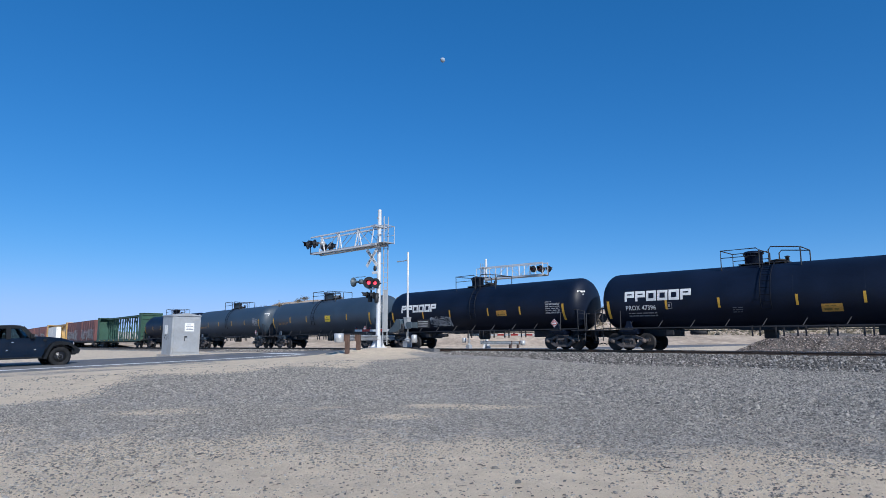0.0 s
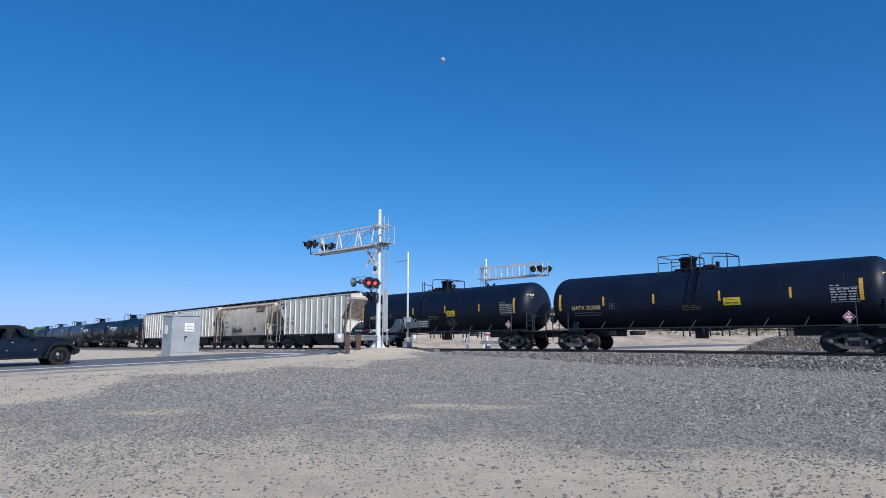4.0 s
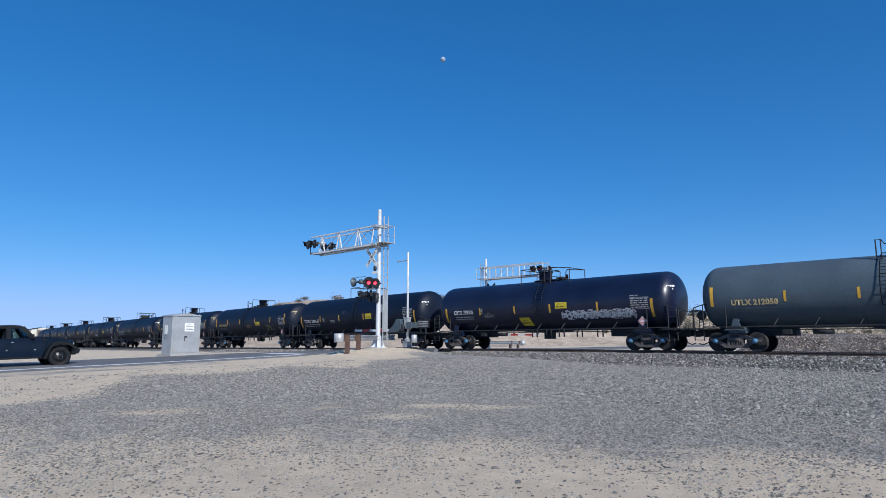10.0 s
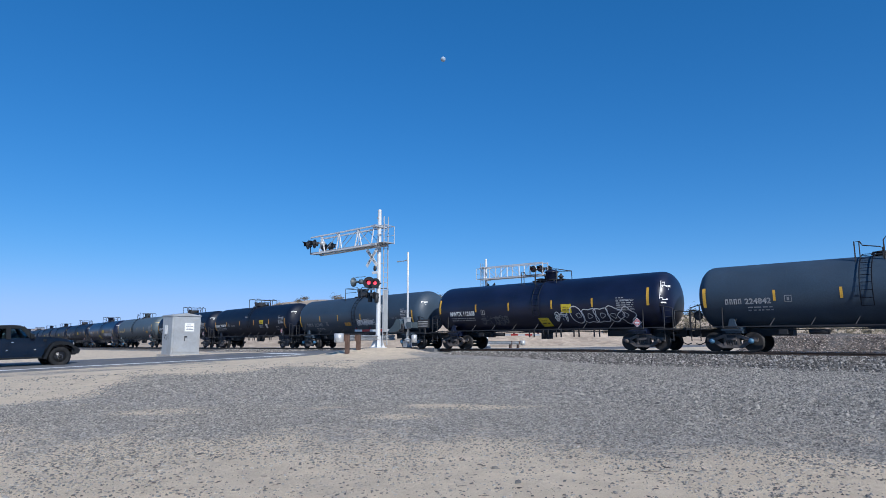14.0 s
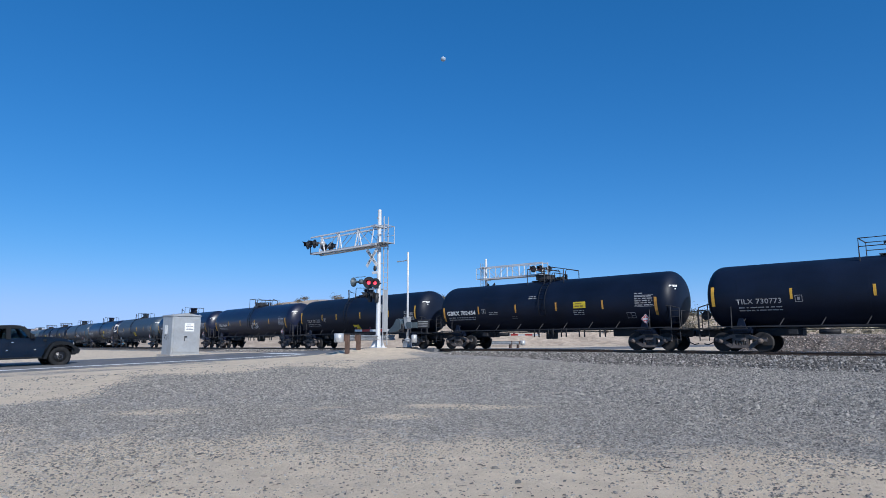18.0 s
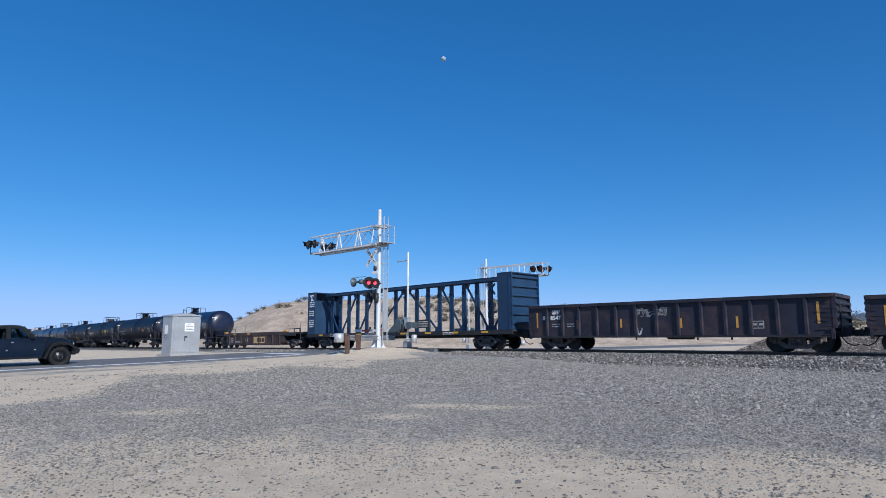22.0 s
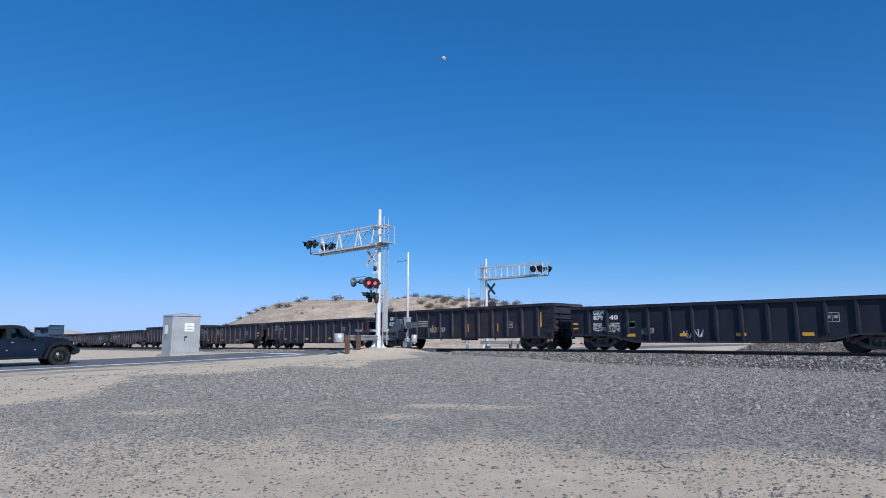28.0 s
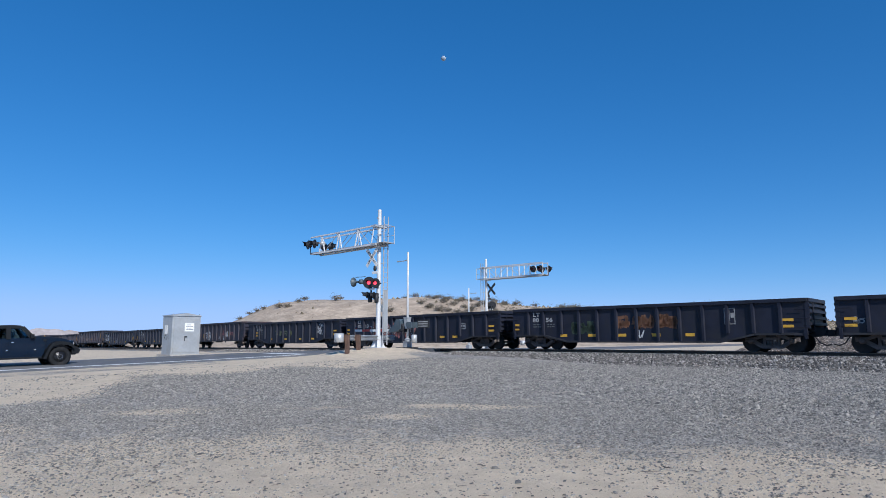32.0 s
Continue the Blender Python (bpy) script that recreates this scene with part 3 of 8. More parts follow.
def build_road():
    road = thing("road", "worn grey two-lane asphalt road crossing the track", "road", kind="structure")
    bm = B()
    ys = list(np.arange(-250, -10, 10.0)) + list(np.arange(-10, 60, 1.0)) + list(np.arange(60, 500, 10.0))
    rows = []
    for y in ys:
        if 30.75 < y < 33.7:
            rows.append(None)
            continue
        ring = []
        for x in (-30.2, -30.35, -32.0, -35.0, -38.0, -39.6, -39.75):
            z = float(ground_z(x, y)) + (0.065 + 0.05 * (1 - ((x + 35) / 4.7) ** 2))
            if x in (-30.2, -39.75):
                z -= 0.1
            ring.append(bm.verts.new((x, y, z)))
        rows.append(ring)
    for a, b in zip(rows, rows[1:]):
        if a and b:
            for i in range(6):
                bm.faces.new((a[i], a[i + 1], b[i + 1], b[i])).smooth = True
    part("asphalt", bm, M_ASPHALT, road)

    def surf(x, y):
        return float(ground_z(x, y)) + 0.065 + 0.05 * (1 - ((x + 35) / 4.7) ** 2)

    def stripe(x0, x1, y0, y1, name, label, paint_mat=M_LINE):
        bm = B()
        n = max(1, int(y1 - y0))
        prev = None
        for i in range(n + 1):
            y = y0 + (y1 - y0) * i / n
            row = [bm.verts.new((x, y, surf(x, y) + 0.008)) for x in (x0, x1)]
            if prev:
                bm.faces.new((prev[0], prev[1], row[1], row[0]))
            prev = row
        part(name, bm, paint_mat, road, label)
    stripe(-30.95, -30.58, -200, 20.5, "edge_line", "white edge line")
    stripe(-39.3, -39.15, -200, 20, "edge_line", "white edge line")
    stripe(-34.9, -30.8, 20.6, 21.2, "stop_line", "wide white stop line")
    stripe(-39.1, -35.2, 43.6, 44.2, "stop_line", "wide white stop line")
    for x in (-35.12, -34.93):
        stripe(x, x + 0.1, -200, 20, "centre_line", "worn yellow centre line", M_CENTRELINE)


def build_yard_stones():
    def over(d0, d1, low=0.02):
        """Places between two distances from the viewer's stand, thick where gravel covers the sand."""
        def pick(rng, n):
            depth = np.sqrt(d0 * d0 + (d1 * d1 - d0 * d0) * rng.random(n))
            side = (rng.random(n) - 0.5) * 1.55 * depth
            x, y = side * 0.7261 - depth * 0.6876, side * 0.6876 + depth * 0.7261
            cl = np.sin(x * 1.7 + 2 * np.sin(y * 0.9)) * np.sin(y * 1.5 + 1.4 * np.sin(x * 1.1)) * 0.16 + np.sin(x * 5.1 + 2 * np.sin(y * 4.3)) * np.sin(y * 4.7) * 0.1
            ok = (rng.random(n) < np.clip(low + 1.1 * gravel_cover(x, y) + 0.8 * cl, low, 1)) & (y < 28.3) & (x > -25.6 - 4.6 * smooth(14.0, 18.0, y))
            x, y = x[ok], y[ok]
            return np.stack([x, y, ground_z(x, y)], -1)
        return pick
    grey = "loose grey gravel scattered over the sandy yard"
    scatter("yard_gravel", 190000, over(5.0, 13.5, 0.08), lambda r, n: 0.006 + 0.015 * r.random(n) ** 2.4, M_PEBBLE, grey, "gravel", 5, 0.55, 0.3, True)
    scatter("yard_gravel", 230000, over(13.5, 30.0), lambda r, n: 0.010 + 0.022 * r.random(n) ** 2, M_PEBBLE, grey, "gravel", 8, 0.6, 0.3)

    def coarse(rng, n):
        p = over(8.0, 30.0)(rng, n)
        d = -p[:, 0] * 0.6876 + p[:, 1] * 0.7261
        side = p[:, 0] * 0.7261 + p[:, 1] * 0.6876
        return p[d > 13 + 6 * rng.random(len(d)) - 6.0 * smooth(1.0, 6.0, side)]
    scatter("coarse_gravel", 60000, coarse, lambda r, n: 0.019 + 0.022 * r.random(n) ** 2, M_PEBBLE,
            "coarser crushed stones spread towards the track", "gravel", 15, 0.65, 0.3, True)

    def sparse(rng, n):
        depth = 5.0 + 12 * rng.random(n) ** 1.4
        side = (rng.random(n) - 0.5) * 1.6 * depth
        x, y = side * 0.7261 - depth * 0.6876, side * 0.6876 + depth * 0.7261
        return np.stack([x, y, ground_z(x, y)], -1)
    scatter("yard_cobbles", 60, sparse, lambda r, n: 0.018 + 0.022 * r.random(n) ** 2, M_PEBBLE,
            "larger loose stones lying on sand", "stones", 6, 0.6, 0.2, True)
    scatter("dry_litter", 2300, sparse, lambda r, n: 0.006 + 0.013 * r.random(n) ** 2, M_TWIG,
            "dark dry chips and dead weeds on the sand", "litter", 7, 0.4, 0.2, True, 1.9)
    scatter("dry_sticks", 40, sparse, lambda r, n: 0.006 + 0.005 * r.random(n), M_TWIG, "dark dry sticks lying on the sand", "sticks", 17, 0.7, 0.1, True, 9.0)


def build_hill():
    """Sandy rise beyond the crossing, falling away to the right into scrub."""
    xs = np.arange(-330, 160, 3.5)
    ys = np.arange(40.5, 330, 3.5)
    gx, gy = np.meshgrid(xs, ys)
    depth, side = -gx * 0.6876 + gy * 0.7261, gx * 0.7261 + gy * 0.6876
    ratio = side / np.maximum(depth, 1)
    top = np.interp(ratio, [-0.46, -0.40, -0.349, -0.304, -0.258, -0.213, -0.167, -0.11, -0.022, 0.07, 0.16, 0.25, 0.342, 0.47, 0.605, 0.713, 0.95],
                    [0.3, 1.3, 2.8, 5.3, 7.4, 8.5, 8.6, 8.2, 8.1, 7.8, 7.1, 6.1, 5.2, 4.4, 4.0, 3.8, 3.5])
    rise = smooth(84, 132, depth)
    nz = np.array([noise.fractal(Vector((a * 0.05, b * 0.05, 0)), 1.0, 2.0, 4) for a, b in zip(gx.ravel(), gy.ravel())]).reshape(gx.shape)
    gz = -0.9 + (top + 0.4 + 1.3) * rise * (1 + 0.07 * nz) + nz * 0.35 * rise
    idx = np.arange(gx.size).reshape(gx.shape)
    f = np.stack([idx[:-1, :-1], idx[:-1, 1:], idx[1:, 1:], idx[1:, :-1]], -1).reshape(-1, 4)
    me = bpy.data.meshes.new("hill")
    me.from_pydata(np.stack([gx, gy, gz], -1).reshape(-1, 3).tolist(), [], f.tolist())
    me.polygons.foreach_set("use_smooth", [True] * len(me.polygons))
    me.materials.append(M_HILL)
    tagged(new("hill", me), "bare sandy hill dotted with dry bushes beyond the track", "hill", kind="structure")

    def height(x, y):
        a, b = min(max((x + 330) / 3.5, 0), gz.shape[1] - 2), min(max((y - 40.5) / 3.5, 0), gz.shape[0] - 2)
        i, j = int(a), int(b)
        u, v = min(a - i, 1), min(b - j, 1)
        return float(gz[j, i] * (1 - u) * (1 - v) + gz[j, i + 1] * u * (1 - v) + gz[j + 1, i] * (1 - u) * v + gz[j + 1, i + 1] * u * v)
    return height


def leaf_clump(rng, n, rx, rz, leaf, lift=0.35):
    """Small leaf quads in an uneven crown; returns a mesh."""
    k = max(4, n // 18)
    cen = rng.normal(size=(k, 3)) * [rx * 0.5, rx * 0.5, rz * 0.28]
    cen[:, 2] = np.abs(cen[:, 2]) + lift * rz
    own = rng.integers(0, k, n)
    p = cen[own] + rng.normal(size=(n, 3)) * [rx * 0.17, rx * 0.17, rz * 0.13]
    p[:, 2] = np.maximum(p[:, 2], 0.05)
    a, b = rng.normal(size=(n, 3)), rng.normal(size=(n, 3))
    a /= np.linalg.norm(a, axis=1)[:, None]
    b -= a * np.sum(a * b, 1)[:, None]
    b /= np.linalg.norm(b, axis=1)[:, None]
    s = leaf * (0.5 + rng.random(n))[:, None]
    v = np.stack([p - a * s, p - b * s * 0.5, p + a * s, p + b * s * 0.5], 1).reshape(-1, 3)
    f = np.arange(n * 4).reshape(-1, 4)
    me = bpy.data.meshes.new("crown")
    me.from_pydata(v.tolist(), [], f.tolist())
    return me


def build_plants(height):
    rng = np.random.default_rng(3)
    bushes = []
    for k in range(5):
        me = leaf_clump(rng, 1100, 1.0, 1.4, 0.07)
        me.materials.append(M_LEAF)
        bm = B()
        for i in range(9):
            a = rng.random() * 6.28
            r = 0.25 + 0.55 * rng.random()
            rod(bm, (0, 0, -0.2), (r * math.cos(a), r * math.sin(a), 0.6 + 0.7 * rng.random()), 0.03, 4, 0.01)
        bushes.append((me, finish(bm, "woody_base", M_BARK)))

    def bush(ratio, depth, size, k, squash=1.0):
        x, y = ratio * depth * 0.7261 - depth * 0.6876, ratio * depth * 0.6876 + depth * 0.7261
        ob = thing("desert_bush", "dry olive-brown desert bush on the sandy hill", "bush", group="bushes on the hill")
        m = Matrix.LocRotScale((x, y, height(x, y) - 0.05), Euler((0, 0, rng.random() * 6.28)), (size, size, size * squash))
        ob.matrix_basis = m
        part("woody_base", bushes[k % 5][1], M_BARK, ob)
        part("crown", bushes[k % 5][0], M_LEAF, ob)
    # along the skyline of the hill
    sky_line = [(-0.346, 128, .9), (-0.326, 126, 1.1), (-0.31, 128, 1.2), (-0.298, 127, 1.3), (-0.262, 122, 1.6), (-0.25, 121, 1.3),
                (-0.232, 127, 1.2), (-0.222, 131, 1.5), (-0.166, 134, 1.4), (-0.06, 133, 1.2), (-0.045, 130, 1.7), (-0.025, 131, 1.4),
                (-0.008, 131, 1.8), (0.012, 130, 1.3), (0.03, 132, 1.6), (0.055, 131, 1.3), (0.08, 128, 1.8), (0.085, 132, 1.2),
                (0.118, 131, 1.6), (0.148, 132, 1.4), (0.19, 127, 1.7), (0.215, 126, 2.0), (0.235, 128, 1.6), (0.255, 130, 1.4),
                (0.275, 128, 1.6), (0.30, 132, 1.5), (0.33, 131, 1.5), (0.36, 134, 1.3), (0.4, 130, 1.8), (0.44, 132, 1.4),
                (0.49, 131, 1.7), (0.53, 130, 1.5), (0.57, 133, 1.6), (0.61, 131, 1.3), (0.66, 132, 1.9), (0.7, 131, 1.5)]
    for i, (r, d, s) in enumerate(sky_line):
        bush(r, d, s * 0.55, i, 0.8)
    for i in range(46):
        # a belt of brown scrub half-way up the slope
        d, r = 112 + 14 * rng.random(), -0.03 + 0.26 * rng.random() ** 1.2
        bush(r, d, 0.5 + 0.5 * rng.random(), i, 0.75)
    for i in range(60):
        d = 104 + 26 * rng.random()
        r = -0.3 + 1.0 * rng.random()
        if r < 0.0 and rng.random() < 0.75:
            continue
        bush(r, d, 0.5 + 0.7 * rng.random(), i, 0.8)

    def scrub(rng, n):
        r = -0.3 + 1.35 * rng.random(n) ** 0.75
        d = 106 + 26 * rng.random(n)
        ok = rng.random(n) < np.clip(0.12 + 2.2 * (r + 0.02), 0.05, 1)
        r, d = r[ok], d[ok]
        x, y = r * d * 0.7261 - d * 0.6876, r * d * 0.6876 + d * 0.7261
        ok = y > 45
        x, y = x[ok], y[ok]
        return np.stack([x, y, [height(a, b) for a, b in zip(x, y)]], -1)
    scatter("dry_scrub", 9000, scrub, lambda r, n: 0.10 + 0.38 * r.random(n) ** 3, M_SCRUB, "low dry scrub dotted over the sandy slope", "scrub", 21, 0.9, 0.3)

    def tree(ratio, depth, h, wide, k):
        x, y = ratio * depth * 0.7261 - depth * 0.6876, ratio * depth * 0.6876 + depth * 0.7261
        z = height(x, y) - 0.2
        ob = thing("tree", "dark green bushy tree far beyond the track", "tree", pose(x, y, z), group="far trees")
        bm = B()
        rod(bm, (0, 0, -0.5), (0.1, 0, h * 0.4), h * 0.04, 7, h * 0.022)
        for i in range(7):
            a = i * 0.9 + k
            rod(bm, (0.1, 0, h * (0.25 + 0.03 * i)), (wide * 0.4 * math.cos(a), wide * 0.4 * math.sin(a), h * (0.55 + 0.05 * i)), h * 0.016, 5, h * 0.005)
        part("trunk", bm, M_BARK, ob)
        me = leaf_clump(np.random.default_rng(50 + k), 5200, wide, h, h * 0.027, 0.12)
        me.materials.append(M_TREE)
        part("crown", me, M_TREE, ob)
    for k, (r, d, h, w) in enumerate([(0.40, 190, 5.0, 2.2), (0.43, 192, 5.6, 2.6), (0.512, 190, 6.2, 3.2), (0.54, 193, 7.0, 3.6), (0.58, 190, 5.2, 2.6), (0.66, 192, 5.0, 2.4)]):
        tree(r, d, h, w, k)


def build_far():
    # pale building, poles and mountains in the distance
    b = thing("distant_building", "low white building far beyond the track", "building", pose(-25.0, 186.0, 4.6, 0, 0, 43))
    bm = B()
    box(bm, -7, 7, -4, 4, -3.0, 1.9)
    part("wall", bm, M_BUILD, b)
    bm = B()
    prism(bm, [(-4.4, 1.9), (4.4, 1.9), (0, 2.8)], -7.4, 7.4, "yz")
    part("roof", bm, M_GALV, b)
    for x in (-4, 0, 4):
        bm = B()
        box(bm, x - 0.6, x + 0.6, -4.03, -3.98, 0.2, 1.2)
        part("window", bm, M_GLASS, b)
    for ratio, depth, h in ((0.602, 150, 7.2),):
        x, y = ratio * depth * 0.7261 - depth * 0.6876, ratio * depth * 0.6876 + depth * 0.7261
        p = thing("utility_pole", "thin wooden utility pole in the far scrub", "utility pole", pose(x, y, 2.0), group="far poles")
        bm = B()
        rod(bm, (0, 0, -1), (0, 0, h), 0.13, 8, 0.09)
        part("pole", bm, M_POLEWOOD, p)
        bm = B()
        box(bm, -0.9, 0.9, -0.05, 0.05, h - 0.7, h - 0.58)
        part("crossarm", bm, M_POLEWOOD, p)
    # low ridges on the horizon
    rng = np.random.default_rng(8)
    for name, dist, a0, a1, hh in (("mountain_ridge", 3600, -70, -21, 60), ("mountain_ridge", 3900, -40, 60, 40)):
        n = 160
        vs, fs = [], []
        for i in range(n + 1):
            a = radians(a0 + (a1 - a0) * i / n)
            ca, sa = math.cos(a), math.sin(a)
            x = dist * (sa * 0.7261 - ca * 0.6876)
            y = dist * (sa * 0.6876 + ca * 0.7261)
            e = math.sin(math.pi * min(1, 5 * i / n, 5 * (n - i) / n) / 2)
            h = hh * e * (0.55 + 0.6 * noise.fractal(Vector((i * 0.07, dist, 0)), 0.9, 2.1, 5))
            vs += [(x, y, -40), (x * 1.02, y * 1.02, max(h, -5))]
        for i in range(n):
            fs.append((2 * i, 2 * i + 2, 2 * i + 3, 2 * i + 1))
        me = bpy.data.meshes.new(name)
        me.from_pydata(vs, [], fs)
        me.materials.append(M_MOUNT)
        tagged(new(name, me), "hazy low mountain ridge on the horizon", "mountain", kind="structure")


def build_gravel_pile():
    xs = np.arange(-16, 40, 0.8)
    ys = np.arange(36.2, 47, 0.45)
    gx, gy = np.meshgrid(xs, ys)
    prof = np.interp(gy, [36.2, 37.2, 39.8, 42.5, 46.5], [0, 0.05, 1.12, 1.3, 0]) * smooth(-14.6, -11.0, gx)
    nz = np.array([noise.noise(Vector((a * 0.7, b * 0.9, 3))) for a, b in zip(gx.ravel(), gy.ravel())]).reshape(gx.shape)
    gz = ground_z(gx, gy) - 0.05 + prof * (1 + 0.18 * nz)
    idx = np.arange(gx.size).reshape(gx.shape)
    f = np.stack([idx[:-1, :-1], idx[:-1, 1:], idx[1:, 1:], idx[1:, :-1]], -1).reshape(-1, 4)
    me = bpy.data.meshes.new("gravel_bank")
    me.from_pydata(np.stack([gx, gy, gz], -1).reshape(-1, 3).tolist(), [], f.tolist())
    me.materials.append(M_BALLAST)
    tagged(new("gravel_bank", me), "long bank of brown-grey crushed stone behind the track", "gravel bank", kind="structure")

    def pick(rng, n):
        x, y = -14.5 + 32 * rng.random(n), 36.4 + 6.0 * rng.random(n)
        pr = np.interp(y, [36.2, 37.2, 39.8, 42.5, 46.5], [0, 0.05, 1.12, 1.3, 0]) * smooth(-14.6, -11.0, x)
        ok = pr > 0.04
        x, y, pr = x[ok], y[ok], pr[ok]
        return np.stack([x, y, ground_z(x, y) + pr - 0.05], -1)
    scatter("bank_stones", 26000, pick, lambda r, n: 0.022 + 0.03 * r.random(n) ** 1.5, M_PILE, "loose brown-grey stones on the gravel bank", "stones", 21, 0.9, 0.2, True)


build_ground()
build_track()
build_road()
build_gravel_pile()
hill_height = build_hill()
build_plants(hill_height)
build_far()
build_yard_stones()


# ---------------------------------------------------------------- the train
CACHE = {}


def shared(key, make, material, bevel=0.0):
    """One mesh for alike pieces."""
    if key not in CACHE:
        bm = B()
        make(bm)
        CACHE[key] = finish(bm, key.split("/")[0], material, bevel)
    return CACHE[key]


def wheel_mesh(bm):
    lathe(bm, [(-0.07, 0.10), (-0.065, 0.36), (-0.07, 0.44), (-0.065, 0.457), (0.04, 0.457), (0.05, 0.485), (0.07, 0.485), (0.07, 0.40), (0.02, 0.36), (0.05, 0.1)], 20, "y")


def frame_mesh(bm):
    y0, y1 = -0.09, 0.09
    prism(bm, [(-1.15, 0.47), (-1.15, 0.66), (-0.75, 0.66), (-0.35, 0.82), (0.35, 0.82), (0.75, 0.66), (1.15, 0.66), (1.15, 0.47), (0.72, 0.53), (0.36, 0.66), (-0.36, 0.66), (-0.72, 0.53)], y0, y1)
    for s in (-1, 1):
        prism(bm, [(s * 0.98, 0.50), (s * 0.72, 0.54), (s * 0.34, 0.31), (s * 0.44, 0.16)], y0 + 0.02, y1 - 0.02)
        prism(bm, [(s * 0.36, 0.30), (s * 0.36, 0.68), (s * 0.25, 0.68), (s * 0.25, 0.30)], y0, y1)
    prism(bm, [(-0.45, 0.16), (-0.35, 0.31), (0.35, 0.31), (0.45, 0.16)], y0, y1)


def spring_mesh(bm):
    prof = []
    for k in range(5):
        prof += [(0.315 + k * 0.044, 0.042), (0.325 + k * 0.044, 0.058), (0.345 + k * 0.044, 0.058)]
    lathe(bm, prof, 8, "z", (0, -0.02, 0))


def cap_mesh(bm):
    lathe(bm, [(-0.17, 0.04), (-0.165, 0.085), (-0.1, 0.1), (-0.09, 0.13), (0.0, 0.13)], 10, "y")


def add_truck(car, x, blue=False):
    t = part("truck", shared("bolster", lambda bm: (box(bm, -0.2, 0.2, -1.12, 1.12, 0.55, 0.78), box(bm, -0.32, 0.32, -0.4, 0.4, 0.72, 0.86)), M_DARKSTEEL, 0.02), M_DARKSTEEL, car)
    t.location = (x, 0, 0)
    fr, sp = shared("sideframe", frame_mesh, M_TRUCK, 0.015), shared("spring", spring_mesh, M_TRUCK)
    for y, turn in ((-1.0, 0), (1.0, 180)):
        part("sideframe", fr, M_TRUCK, t).matrix_basis = pose(0, y, 0, 0, 0, turn)
    for q in (-0.17, -0.06, 0.06, 0.17):
        part("spring", sp, M_TRUCK, t).matrix_basis = pose(q, -1.0, 0)
    part("bolster_end", shared("bolster_end", lambda bm: box(bm, -0.24, 0.24, -0.14, 0.1, 0.53, 0.66), M_TRUCK, 0.015), M_TRUCK, t).matrix_basis = pose(0, -1.0, 0)
    wh, ax = shared("wheel", wheel_mesh, M_WHEEL), shared("axle", lambda bm: rod(bm, (0, -1.05, 0), (0, 1.05, 0), 0.075, 8), M_WHEEL)
    cp = shared("bearing_cap/b", cap_mesh, M_CAPBLUE) if blue else shared("bearing_cap/k", cap_mesh, M_TRUCK)
    for ux in (-0.89, 0.89):
        part("axle", ax, M_WHEEL, t).matrix_basis = pose(ux, 0, 0.457)
        for y, turn in ((-0.755, 0), (0.755, 180)):
            part("wheel", wh, M_WHEEL, t).matrix_basis = pose(ux, y, 0.457, 0, 0, turn)
        part("bearing_cap", cp, M_TRUCK, t).matrix_basis = pose(ux, -1.09, 0.5)


def coupler_mesh(bm):
    box(bm, -0.62, 0.02, -0.09, 0.09, 0.76, 0.96)
    box(bm, -0.12, 0.03, -0.17, 0.17, 0.7, 1.0)
    box(bm, -0.75, -0.45, -0.26, 0.26, 0.68, 1.05)
    pipe(bm, [(-0.6, -0.35, 0.72), (-0.4, -0.36, 0.42), (-0.15, -0.3, 0.3), (0.02, -0.22, 0.36)], 0.028, 6)
    pipe(bm, [(-0.7, -1.3, 0.95), (-0.65, -0.5, 0.85), (-0.5, -0.15, 0.9)], 0.018, 5)


def add_couplers(car, L, inset=0.0):
    me = shared("coupler", coupler_mesh, M_DARKSTEEL)
    part("coupler", me, M_DARKSTEEL, car).matrix_basis = pose(L / 2 - 0.02, 0, 0)
    part("coupler", me, M_DARKSTEEL, car).matrix_basis = pose(-L / 2 + 0.02, 0, 0, 0, 0, 180)


# paint on the sides ------------------------------------------------
TR, TZ = 1.53, 2.62     # tank radius, height of its axis


def side_y(kind, z, e):
    if kind == "tank":
        return -(math.sqrt(max(0.02, TR * TR - (z - TZ) ** 2)) + e)
    if kind == "hopper":
        return -1.52 + 0.3 * max(0, (z - 2.7) / 1.62) ** 3 + 0.14 * max(0, (2.7 - z) / 1.5) ** 2 - e - 0.012
    return -(kind + e)


def paint(name, polys, kind, material, parent, label="", e=0.008):
    """Flat shapes (u, z) laid on a car's near side."""
    vs, fs = [], []
    for poly in polys:
        i = len(vs)
        vs += [(u, side_y(kind, z, e), z) for u, z in poly]
        fs.append(tuple(range(i, i + len(poly))))
    me = bpy.data.meshes.new(name)
    me.from_pydata(vs, [], fs)
    me.materials.append(material)
    return part(name, me, material, parent, label)


def rect(u0, u1, z0, z1, n=1):
    h = (z1 - z0) / n
    return [[(u0, z0 + h * i), (u1, z0 + h * i), (u1, z0 + h * (i + 1)), (u0, z0 + h * (i + 1))] for i in range(n)]


